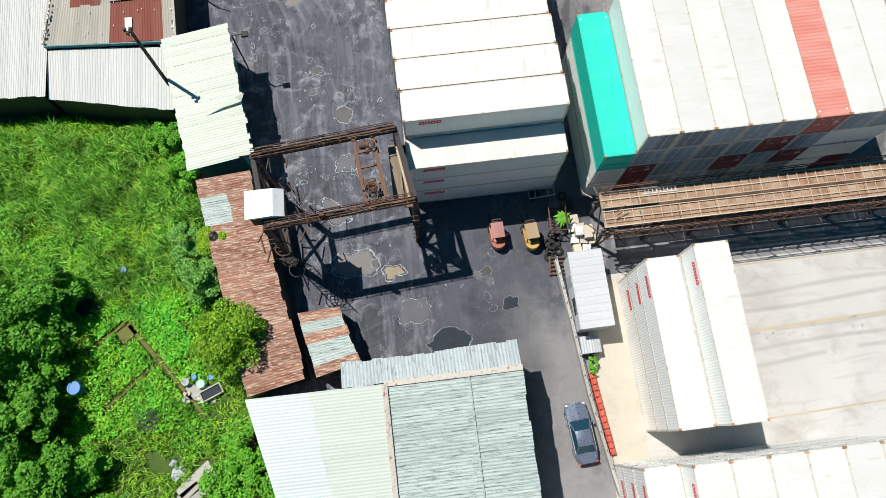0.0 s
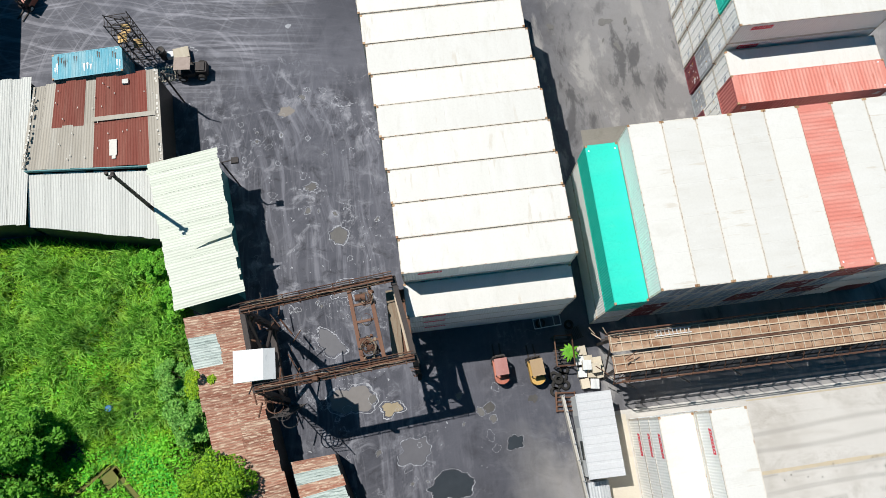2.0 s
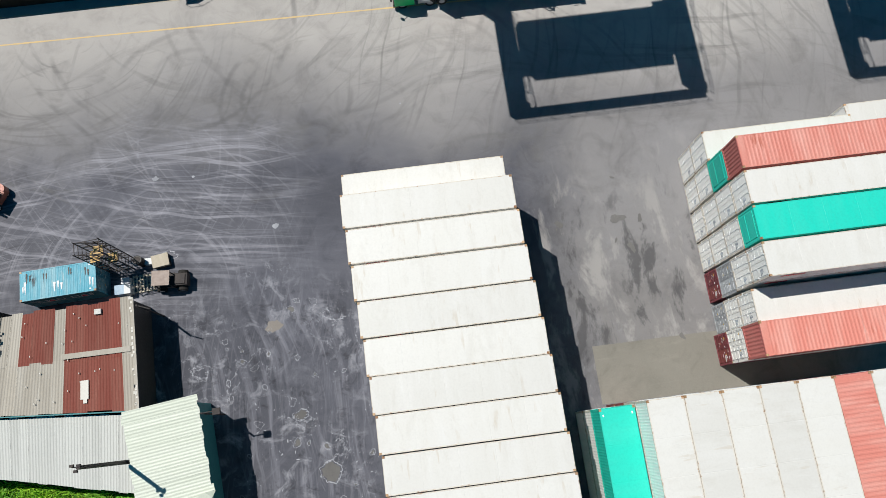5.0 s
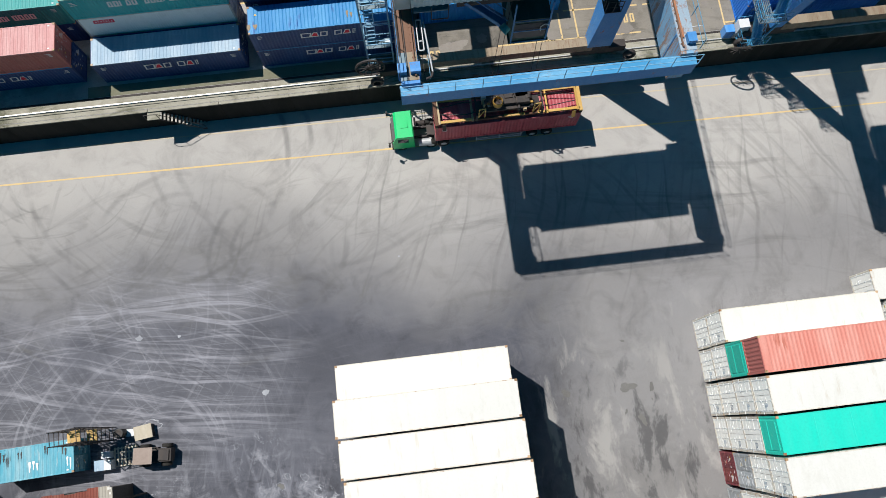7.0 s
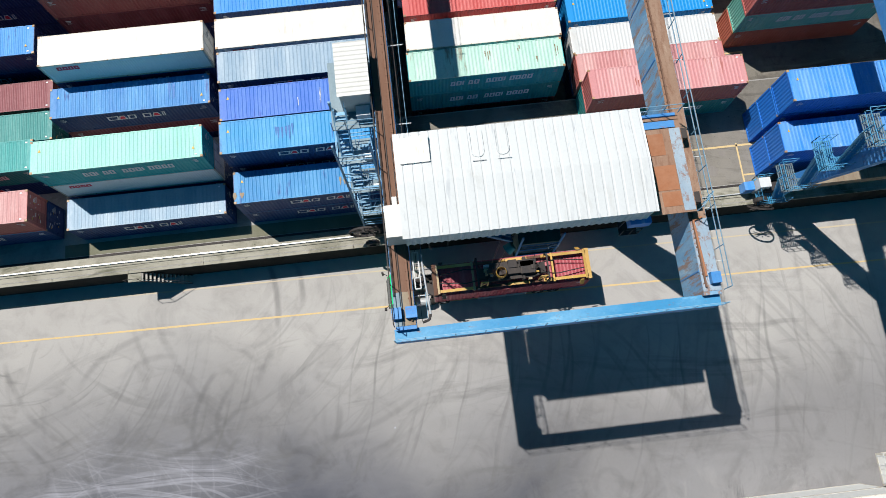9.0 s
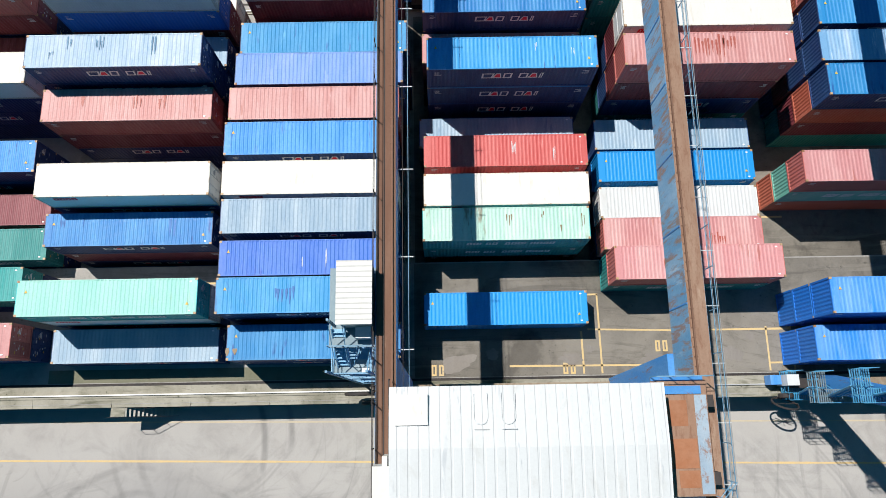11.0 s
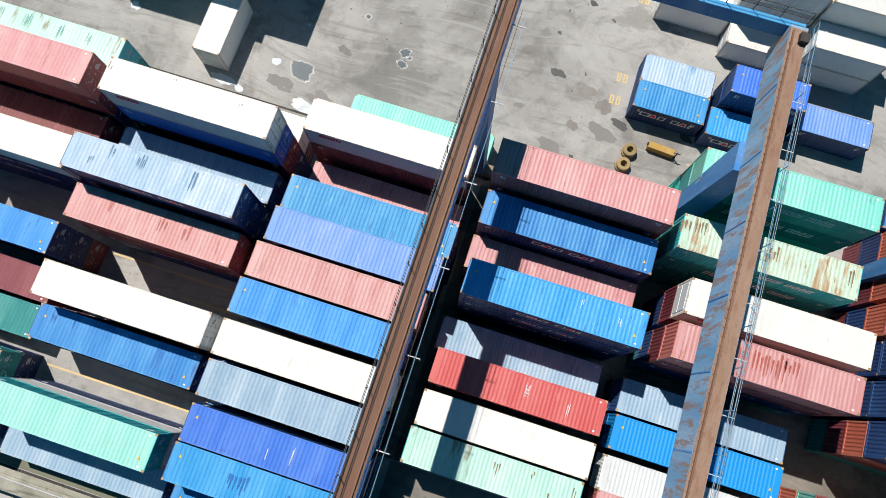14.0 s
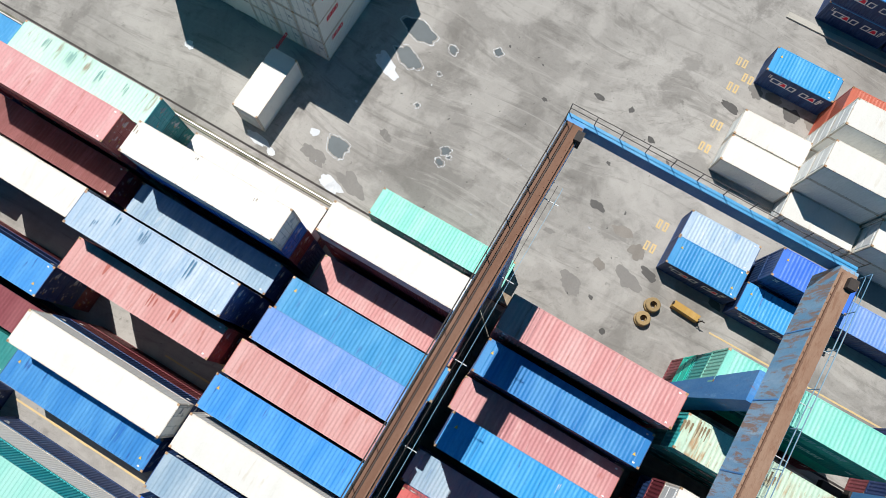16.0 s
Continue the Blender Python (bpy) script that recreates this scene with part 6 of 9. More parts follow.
    for (s0, o0), (s1, o1) in zip(st, st[1:]):
        rfe.face((3.75, s0, 22.24 + o0), (5.6, s0, 22.24 + o0), (5.6, s1, 22.24 + o1), (3.75, s1, 22.24 + o1))
    part("house_roof", rfe, PAINT["white"], eh, "white ribbed roof")
    part("house_platform", MB().box(3.1, 76.2, 19.9, 5.6, 80.5, 20.0), GRATING, eh)
    part("air_conditioner", MB().box(4.6, 76.6, 20.0, 5.4, 77.2, 20.8), PAINT["chalk"], eh)
    rail_fence(eh, (3.15, 76.2, 20.0), (5.5, 76.2, 20.0), 1.1, 0.8)
    # cable reel
    reel = part("cable_reel", MB().ring((3.2, 74.1, TERRACE + 2.2), (0, 1, 0), 1.25, 1.18, 0.22, 28).ring((3.2, 74.1, TERRACE + 2.2), (0, 1, 0), 0.4, 0.3, 0.26, 20), DARK_STEEL, c)
    sp = MB()
    for k in range(12):
        a = k * math.pi / 6
        sp.beam((3.2, 74.1, TERRACE + 2.2), (3.2 + 1.2 * math.cos(a), 74.1, TERRACE + 2.2 + 1.2 * math.sin(a)), 0.045)
    part("spoke", sp, DARK_STEEL, reel, kind="stuff")
    return c


crane = gantry_crane()
crane_2 = gantry_crane(True)
crane_2.matrix_basis = pose(31.2, 0, 0)

RIB_TAN = paint("machine_dull_tan", (0.40, 0.29, 0.17), (0.52, 0.43, 0.30), 0.4, 0.4, 0.7)
# spreader hanging on cables over the lorry's container
sp = thing("container_spreader", "yellow steel container spreader lowered onto a red container", "spreader", pose(14.1, 69.85, 4.16))
part("main_beam", MB().box(-2.6, -0.40, 0.25, 2.6, 0.40, 0.70), DARK_STEEL, sp)
for s in (-1, 1):
    part("telescopic_beam", MB().box(-6.0, s * 0.95 - 0.09, 0.12, 6.0, s * 0.95 + 0.09, 0.36), RUST, sp)
    for x0, x1 in ((-5.8, -2.9), (2.4, 5.9), (-0.4, 1.3)):
        part("slide_plate", MB().box(x0, s * 0.95 - 0.11, 0.32, x1, s * 0.95 + 0.11, 0.40), YELLOW, sp, "worn yellow slide plate")
    part("end_beam", MB().box(s * 6.0 - 0.14, -1.2, 0.10, s * 6.0 + 0.14, 1.2, 0.40), RUST if s < 0 else YELLOW, sp)
    part("guide_post", MB().beam((s * 2.7, -1.1, 0.3), (s * 2.7, -1.1, 1.4), 0.14).beam((s * 2.7, 1.1, 0.3), (s * 2.7, 1.1, 1.4), 0.14).beam((s * 2.7, -1.1, 1.35), (s * 2.7, 1.1, 1.35), 0.12), DARK_STEEL, sp)
    for t in (-1, 1):
        part("twistlock", MB().box(s * 6.0 - 0.12, t * 1.12 - 0.1, 0.0, s * 6.0 + 0.12, t * 1.12 + 0.1, 0.12), DARK_STEEL, sp)
        part("flipper", MB().beam((s * 5.4, t * 1.2, 0.3), (s * 5.4, t * 1.45, -0.25), 0.3, 0.05), YELLOW if s > 0 else DARK_STEEL, sp)
        part("hoist_cable", MB().cyl((s * 1.6, t * 0.5, 1.3), (s * 1.2, t * 0.6, 16.6), 0.02, 6), DARK_STEEL, sp)
        part("hydraulic_hose", MB().cyl((s * 1.0, t * 0.3, 0.7), (s * 3.6, t * 0.55, 0.5), 0.04, 6).cyl((s * 3.6, t * 0.55, 0.5), (s * 5.6, t * 0.3, 0.42), 0.04, 6), SEAL, sp)
part("headblock", MB().box(-1.9, -0.7, 0.75, 1.9, 0.7, 1.0).box(-1.5, -0.35, 1.0, 1.5, 0.35, 1.35), DARK_STEEL, sp)
for s in (-1, 1):
    part("sheave", MB().cyl((s * 1.6, -0.15, 1.2), (s * 1.6, 0.15, 1.2), 0.38, 18), DARK_STEEL, sp)
part("motor_box", MB().box(0.6, -0.45, 0.8, 1.7, 0.5, 1.5), DARK_STEEL, sp, "oily dark motor box")
part("valve_box", MB().box(-0.3, 0.1, 1.0, 0.35, 0.7, 1.45), DARK_STEEL, sp)
for x in (-5.75, -3.0, 3.2, 5.75):
    part("side_frame", MB().beam((x, -1.15, 0.4), (x, 1.15, 0.4), 0.16, 0.14), RIB_TAN if x < 0 else YELLOW, sp)
for x in (-2.5, 2.0):
    part("lattice_post", MB().beam((x, -0.9, 0.4), (x, -0.9, 1.9), 0.09).beam((x + 0.5, -0.9, 0.4), (x + 0.5, -0.9, 1.9), 0.09).beam((x, -0.9, 1.9), (x + 0.5, -0.9, 1.9), 0.08).beam((x, -0.9, 0.5), (x + 0.5, -0.9, 1.8), 0.05), YELLOW, sp, "yellow lattice post")
for k in range(26):
    q = random.Random(60 + k)
    x, y = q.uniform(-2.3, 2.2), q.uniform(-0.9, 0.9)
    part("machinery", MB().box(x - q.uniform(0.05, 0.2), y - q.uniform(0.05, 0.15), 0.6, x + q.uniform(0.05, 0.2), y + q.uniform(0.05, 0.15), q.uniform(0.95, 1.45)), (RIB_TAN, GALV, DARK_STEEL, DARK_STEEL, YELLOW, DARK_STEEL)[k % 6], sp)
part("cover_box", MB().box(0.5, 0.1, 1.0, 1.6, 0.6, 1.5), DARK_STEEL, sp, "dark cover box")
part("cable_basket", MB().ring((-0.9, -0.2, 1.4), (0, 0, 1), 0.42, 0.37, 0.7), YELLOW, sp, "yellow cable basket")


# ---- lorry ----
def wheel(parent, x, y, r, w, side_axis=(0, 1, 0), name="wheel"):
    a = Vector(side_axis)
    t = part(name, MB().ring((x, y, r), a, r, r * 0.55, w, 20), RUBBER, parent)
    c = Vector((x, y, r))
    part("rim", MB().cyl(c - a * (w * 0.4), c + a * (w * 0.4), r * 0.56, 14), GALV, t)
    return t


GREEN_CAB = paint("cab_green", (0.012, 0.52, 0.16), (0.1, 0.6, 0.3), 0.2, 0.05, 0.3, vary=0.02)
GLASS = water_mat("window_glass", (0.02, 0.03, 0.035), 0.05)
lor = thing("semi_trailer_lorry", "green-cabbed articulated lorry carrying a red container beneath the crane", "lorry", pose(4.3, 69.85, 0))
cab = MB()
prof = [(0.0, 0.55), (0.0, 1.75), (0.28, 2.75), (0.45, 2.9), (1.75, 2.9), (1.85, 2.75), (1.85, 0.55)]
for s in (-1, 1):
    q = [(x, s * 1.2, z) for x, z in prof]
    cab.face(*(q if s < 0 else q[::-1]))
for (xa, za), (xb, zb) in zip(prof, prof[1:] + prof[:1]):
    cab.face((xa, -1.2, za), (xa, 1.2, za), (xb, 1.2, zb), (xb, -1.2, zb))
cabo = part("cab", cab, GREEN_CAB, lor, "bright green cab")
part("windscreen", MB().face((0.0 - 0.01, -1.05, 1.78), (-0.01, 1.05, 1.78), (0.25, 1.05, 2.68), (0.25, -1.05, 2.68)), GLASS, cabo, "dark windscreen")
for s in (-1, 1):
    part("side_window", MB().box(0.45, s * 1.205 - 0.006, 1.75, 1.35, s * 1.205 + 0.006, 2.45), GLASS, cabo, "dark side window")
    part("mirror", MB().box(-0.35, s * 1.45 - 0.1, 1.9, -0.2, s * 1.45 + 0.1, 2.5).beam((0.1, s * 1.2, 2.4), (-0.27, s * 1.45, 2.4), 0.05), DARK_STEEL, cabo)
part("sunroof", MB().box(0.8, -0.35, 2.9, 1.4, 0.35, 2.95), GREEN_CAB, cabo)
part("bumper", MB().box(-0.12, -1.15, 0.35, 0.1, 1.15, 0.85), DARK_STEEL, lor)
ch = part("chassis", MB().box(1.0, -0.5, 0.75, 5.2, -0.35, 1.0).box(1.0, 0.35, 0.75, 5.2, 0.5, 1.0).box(3.0, -0.45, 1.0, 4.0, 0.45, 1.2), DARK_STEEL, lor)
part("fuel_tank", MB().cyl((2.2, -0.95, 0.85), (3.3, -0.95, 0.85), 0.32, 14), GALV, ch)
part("air_tank", MB().cyl((2.0, 0.85, 0.85), (2.9, 0.85, 0.85), 0.25, 12), DARK_STEEL, ch)
part("exhaust_stack", MB().cyl((2.05, 0.7, 1.0), (2.05, 0.7, 2.7), 0.09, 10), GALV, ch)
trl = MB().box(3.4, -0.62, 1.15, 15.8, -0.45, 1.48).box(3.4, 0.45, 1.15, 15.8, 0.62, 1.48)
for k in range(9):
    trl.box(3.6 + k * 1.5, -1.2, 1.30, 3.75 + k * 1.5, 1.2, 1.46)
part("trailer_frame", trl, DARK_STEEL, lor)
for s in (-1, 1):
    part("side_guard", MB().box(7.2, s * 1.2 - 0.03, 0.6, 11.2, s * 1.2 + 0.03, 0.7).box(7.2, s * 1.2 - 0.03, 0.95, 11.2, s * 1.2 + 0.03, 1.05).box(7.2, s * 1.2 - 0.03, 0.55, 7.28, s * 1.2 + 0.03, 1.3).box(9.2, s * 1.2 - 0.03, 0.55, 9.28, s * 1.2 + 0.03, 1.3).box(11.12, s * 1.2 - 0.03, 0.55, 11.2, s * 1.2 + 0.03, 1.3), GALV, lor)
    for x in (0.75, 3.3, 4.4, 12.2, 13.5):
        wheel(lor, x, s * 0.98, 0.5, 0.42 if x > 1 else 0.30)
    part("landing_leg", MB().box(6.3, s * 0.8 - 0.06, 0.15, 6.42, s * 0.8 + 0.06, 1.2), DARK_STEEL, lor)
container("crimson", 12.19, S, 14.1, 69.85, 1.48, 0.0, False, "")

# ---- sheds with sheet-metal roofs ----
SHEET_GREEN = paint("sheet_pale_green", (0.54, 0.58, 0.49), (0.62, 0.645, 0.58), 0.4, 0.05, 0.5, streak=(0.15, 1.5, 1), vary=0.08)
SHEET_CREAM = paint("sheet_cream", (0.475, 0.525, 0.455), (0.56, 0.595, 0.53), 0.4, 0.03, 0.5, streak=(0.15, 1.5, 1), vary=0.05)
SHEET_WHITE = paint("sheet_white", (0.50, 0.51, 0.48), (0.60, 0.60, 0.575), 0.4, 0.06, 0.5, streak=(1.5, 0.15, 1), vary=0.08)
SHEET_TAN = paint("sheet_weathered_tan", (0.36, 0.33, 0.28), (0.50, 0.48, 0.43), 0.5, 0.25, 0.75, streak=(2.0, 0.2, 1), vary=0.12)
SHEET_RED = paint("sheet_rust_red", (0.185, 0.045, 0.030), (0.34, 0.20, 0.15), 0.25, 0.3, 0.75, streak=(2.0, 0.2, 1), vary=0.12)
SHEET_RUST = paint("sheet_flaking_rust", (0.27, 0.115, 0.075), (0.56, 0.44, 0.33), 0.55, 0.5, 0.85, streak=(0.9, 4.5, 1), vary=0.22, scuff_at=(0.52, 0.60))
SHEET_GREY = paint("sheet_streaked_grey", (0.39, 0.46, 0.43), (0.56, 0.60, 0.575), 0.55, 0.85, 0.6, streak=(0.26, 3.4, 1), vary=0.12, rust_col=(0.13, 0.165, 0.155), rust_at=(0.52, 0.60))
SHEET_CLEAR = paint("sheet_bluish_white", (0.50, 0.56, 0.55), (0.60, 0.64, 0.63), 0.4, 0.02, 0.4, streak=(0.15, 1.5, 1), vary=0.04)
CAP_RUST = paint("ridge_cap_peeling", (0.50, 0.46, 0.40), (0.60, 0.56, 0.50), 0.4, 0.95, 0.75, streak=(2.0, 1.2, 1), rust_at=(0.55, 0.62), rust_col=(0.26, 0.085, 0.05))
SHEET_GREY_NS = paint("sheet_streaked_grey_cross", (0.38, 0.43, 0.44), (0.54, 0.58, 0.58), 0.5, 0.8, 0.6, streak=(3.0, 0.3, 1), vary=0.10, rust_col=(0.17, 0.18, 0.18), rust_at=(0.52, 0.62))
WALL_TEAL = paint("wall_teal_paint", (0.03, 0.20, 0.22), (0.1, 0.3, 0.3), 0.3, 0.2)
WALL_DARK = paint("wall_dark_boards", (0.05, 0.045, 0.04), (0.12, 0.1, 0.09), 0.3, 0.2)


def bilinear(c, u, v):
    a, b, cc, d = (Vector(p) for p in c)
    return (a * (1 - u) + b * u) * (1 - v) + (d * (1 - u) + cc * u) * v


def sheet_roof(shed, corners, sheets, choose, splits=(0.0, 1.0), ragged=0.05, period=0.22, depth=0.026):
    """Corrugated sheets laid side by side along the edge a-b, with ribs running from a-b to d-c."""
    L = (Vector(corners[1]) - Vector(corners[0])).length
    for i in range(sheets):
        u0, u1 = i / sheets, (i + 1) / sheets
        for j in range(len(splits) - 1):
            v0 = splits[j] + (rng.uniform(-ragged, ragged) * 0.6 if j == 0 else 0)
            v1 = splits[j + 1] + (rng.uniform(-ragged, ragged) if j == len(splits) - 2 else 0.02)
            mb = MB()
            lift = 0.012 * ((i + j) % 2) + rng.uniform(0, 0.02)
            st = wavy(u0 * L, u1 * L, period, depth, 0.2, 0.3)
            for (a, da), (b, db) in zip(st, st[1:]):
                za, zb = Vector((0, 0, da + lift)), Vector((0, 0, db + lift))
                q = [bilinear(corners, a / L, v0) + za, bilinear(corners, b / L, v0) + zb, bilinear(corners, b / L, v1) + zb, bilinear(corners, a / L, v1) + za]
                mb.face(*q)
            part("roof_sheet", mb, choose(i, j), shed)


def shed_walls(shed, pts, mat, drop=0.12, thick=0.12, inset=0.04):
    """Walls under the eaves, along the closed outline pts (x, y, z of the eave)."""
    cx = sum(p[0] for p in pts) / len(pts)
    cy = sum(p[1] for p in pts) / len(pts)
    ins = [(p[0] + (cx - p[0]) * inset * (2.2 if inset > 0.1 else 1), p[1] + (cy - p[1]) * inset * 0.5, p[2] - drop) for p in pts]
    for a, b in zip(ins, ins[1:] + ins[:1]):
        d = Vector((b[0] - a[0], b[1] - a[1], 0)).normalized()
        s = Vector((-d.y, d.x, 0)) * thick
        mb = MB()
        k = 0
        lo = [Vector((a[0], a[1], 0)), Vector((b[0], b[1], 0)), Vector((b[0], b[1], 0)) + s, Vector((a[0], a[1], 0)) + s]
        hi = [Vector(a), Vector(b), Vector(b) + s, Vector(a) + s]
        mb.v = [tuple(p) for p in lo + hi]
        mb.f = [(3, 2, 1, 0), (4, 5, 6, 7), (0, 1, 5, 4), (1, 2, 6, 5), (2, 3, 7, 6), (3, 0, 4, 7)]
        part("wall", mb, mat, shed)


s = thing("shed", "open shed with a torn pale green corrugated roof", "shed")
gc = [(-19.49, 34.85, 4.80), (-17.45, 22.65, 4.95), (-12.25, 23.55, 4.75), (-13.76, 35.45, 5.25)]
sheet_roof(s, gc, 26, lambda i, j: SHEET_GREEN, ragged=0.022, depth=0.018)
shed_walls(s, [gc[0], gc[1], gc[2], gc[3]], WALL_TEAL, 0.25, inset=0.14)
part("torn_sheet", MB().face((-16.0, 27.35, 5.15), (-12.9, 28.1, 5.2), (-12.5, 28.6, 5.65), (-13.4, 28.5, 5.3)), SHEET_GREEN, s, "lifted torn roof sheet")

s = thing("shed", "low building with a patched rust-red and tan corrugated roof", "building")
WHITE_FLAKE = paint("roof_white_flakes", (0.62, 0.60, 0.55), (0.7, 0.68, 0.63), 0.3, 0.0, 0.8, vary=0.2)
bc = [(-29.50, 35.85, 4.15), (-18.45, 34.95, 4.35), (-18.75, 43.55, 4.35), (-28.75, 43.25, 4.15)]
kinds = "ttrrrtrrrrrt"
sheet_roof(s, bc, 12, lambda i, j: SHEET_RED if kinds[i] == "r" and (j == 1 or i > 5) else SHEET_TAN, (0.0, 0.47, 1.0), 0.015)
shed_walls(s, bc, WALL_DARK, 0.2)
part("fascia", MB().beam((-29.5, 35.75, 4.05), (-18.4, 34.85, 4.25), 0.08, 0.35), WALL_TEAL, s, "dark teal fascia board")
part("eave_trim", MB().beam((-18.35, 34.95, 4.42), (-18.65, 43.5, 4.42), 0.22, 0.08), SHEET_TAN, s)
part("eave_trim", MB().beam((-29.6, 35.9, 4.22), (-28.85, 43.2, 4.22), 0.22, 0.08), SHEET_TAN, s)
part("roof_vent", MB().box(-21.5, 42.5, 4.3, -21.0, 42.9, 4.5), SHEET_WHITE, s)
part("lap_strip", MB().box(-24.0, 39.35, 4.40, -18.8, 39.75, 4.43), SHEET_TAN, s, "weathered tan strip across the roof")
part("paint_spill", MB().box(-22.6, 36.2, 4.36, -22.0, 37.6, 4.385).box(-22.4, 35.9, 4.36, -22.1, 36.2, 4.38), WHITE_FLAKE, s, "pale flaked patch")
flakes = MB()
fr_ = random.Random(31)
for k in range(46):
    u = fr_.random()
    fx, fy = ((-18.42 - 0.3 * u + fr_.uniform(-0.12, 0.06), 35.0 + 8.5 * u) if k % 2 else (-29.45 + 0.75 * u + fr_.uniform(-0.05, 0.15), 35.9 + 7.3 * u))
    flakes.box(fx - 0.07, fy - fr_.uniform(0.04, 0.16), 4.40, fx + 0.07, fy + fr_.uniform(0.04, 0.16), 4.48)
part("edge_flakes", flakes, WHITE_FLAKE, s, "pale broken edge tiles", "stuff")
for k in range(26):
    fx, fy = fr_.uniform(-27.2, -18.9), fr_.uniform(36.0, 42.8)
    part("fastener_spot", MB().box(fx - 0.03, fy - 0.06, 4.37, fx + 0.03, fy + 0.06, 4.40), WHITE_FLAKE, s)

s = thing("shed", "lean-to with a pale ribbed metal roof", "shed")
wc = [(-29.57, 31.35, 3.15), (-19.0, 28.95, 3.35), (-18.7, 34.75, 3.85), (-29.5, 35.65, 3.80)]
sheet_roof(s, wc, 16, lambda i, j: SHEET_WHITE, ragged=0.012)
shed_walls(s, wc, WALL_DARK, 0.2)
s = thing("shed", "long building with a white ribbed metal roof", "building")
lc = [(-50.0, 32.3, 3.6), (-29.62, 31.5, 3.5), (-28.95, 44.0, 4.5), (-50.0, 44.6, 4.5)]
sheet_roof(s, lc, 26, lambda i, j: SHEET_WHITE, ragged=0.012)
shed_walls(s, lc, WALL_DARK, 0.2)

s = thing("shed", "long low shed with a flaking rust-brown corrugated roof", "shed")
rc = [(-17.25, 22.2, 4.0), (-14.05, 4.55, 3.4), (-9.60, 5.45, 3.1), (-12.75, 22.35, 4.4)]
sheet_roof(s, rc, 22, lambda i, j: SHEET_GREY if 1 < i < 5 and j == 0 else SHEET_RUST, (0.0, 0.5, 1.0), 0.03)
shed_walls(s, rc, WALL_DARK, 0.2)
s = thing("shed", "small lean-to with alternating rusty and grey roof sheets", "shed")
sc = [(-9.96, 10.6, 2.75), (-8.8, 5.4, 3.1), (-5.4, 6.2, 3.1), (-6.73, 10.8, 2.6)]
sheet_roof(s, sc, 6, lambda i, j: SHEET_RUST if i in (0, 2, 5) else SHEET_GREY, ragged=0.03)
shed_walls(s, sc, WALL_DARK, 0.2)

s = thing("warehouse", "large shed with cream and streaked grey corrugated roofs", "building")
c1 = [(-13.40, 4.15, 6.45), (-6.2, -24, 5.8), (-3.55, -24, 5.8), (-3.50, 4.05, 6.55)]
sheet_roof(s, c1, 30, lambda i, j: SHEET_CLEAR if j == 0 and i < 15 else SHEET_CREAM, (0.0, 0.45, 1.0), 0.0, 0.25, 0.009)
c2 = [(-3.40, 4.00, 6.50), (-3.40, -24, 5.8), (6.60, -24, 5.8), (6.45, 4.00, 6.50)]
sheet_roof(s, c2, 30, lambda i, j: SHEET_GREY, (0.0, 0.55, 1.0), 0.008, 0.25, 0.035)
c3 = [(-6.50, 4.10, 6.42), (6.45, 4.10, 6.48), (6.45, 6.05, 5.85), (-6.55, 5.95, 5.75)]
sheet_roof(s, c3, 17, lambda i, j: SHEET_GREY_NS, ragged=0.06)
part("ridge_cap", MB().beam((-3.5, 4.05, 6.62), (6.5, 4.05, 6.58), 0.42, 0.07), CAP_RUST, s, "pale ridge cap with peeling rust")
part("ridge_cap", MB().beam((-3.45, 4.05, 6.64), (-3.45, -24, 5.94), 0.38, 0.07), CAP_RUST, s, "pale ridge cap with peeling rust")
part("seam_flashing", MB().beam((2.6, 4.0, 6.58), (2.6, -24, 5.90), 0.12, 0.05), SHEET_GREY, s)
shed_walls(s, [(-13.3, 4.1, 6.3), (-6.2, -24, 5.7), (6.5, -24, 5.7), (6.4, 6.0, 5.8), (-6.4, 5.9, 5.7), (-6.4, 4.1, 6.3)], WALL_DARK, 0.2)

# tall building outside the view, whose shadow edges the scuffed ground
s = thing("warehouse", "dark-walled warehouse beside the scuffed asphalt", "building")
part("wall", MB().box(-56, 46.5, 0, -36.3, 64, 8.6), WALL_DARK, s)
part("roof", MB().box(-56.3, 46.2, 8.6, -36.1, 64.3, 8.8), SHEET_GREY, s)

# lamp mast between the roofs
s = thing("lamp_mast", "dark steel lamp mast with floodlights rising between the roofs", "lamp post", pose(-19.35, 31.3, 0))
part("pole", MB().cyl((0, 0, 0), (0.25, 0, 11.7), 0.17, 10, 0.13), DARK_STEEL, s)
for k, (dx, dy) in enumerate(((0.45, 0.2), (-0.35, 0.25), (0.1, -0.4))):
    part("floodlight", MB().box(dx * 0.55 - 0.08, dy * 0.55 - 0.08, 11.55, dx * 0.55 + 0.14, dy * 0.55 + 0.1, 11.75), DARK_STEEL, s)
part("crossarm", MB().beam((-0.25, 0.05, 11.5), (0.4, 0.05, 11.5), 0.06), DARK_STEEL, s)
s = thing("lamp_mast", "small dark floodlight on a bracket above the eaves", "lamp post", pose(-13.3, 34.0, 0))
part("pole", MB().cyl((0, 0, 0), (0, 0, 5.6), 0.07, 8), DARK_STEEL, s)
part("arm", MB().beam((0, 0, 5.5), (1.2, 0.1, 5.6), 0.07), DARK_STEEL, s)
part("floodlight", MB().box(0.8, -0.22, 5.45, 1.35, 0.25, 5.7), DARK_STEEL, s)
s = thing("lamp_mast", "small dark floodlight on a bracket above the eaves", "lamp post", pose(-17.9, 42.6, 0))
part("pole", MB().cyl((0, 0, 0), (0, 0, 5.4), 0.08, 8), DARK_STEEL, s)
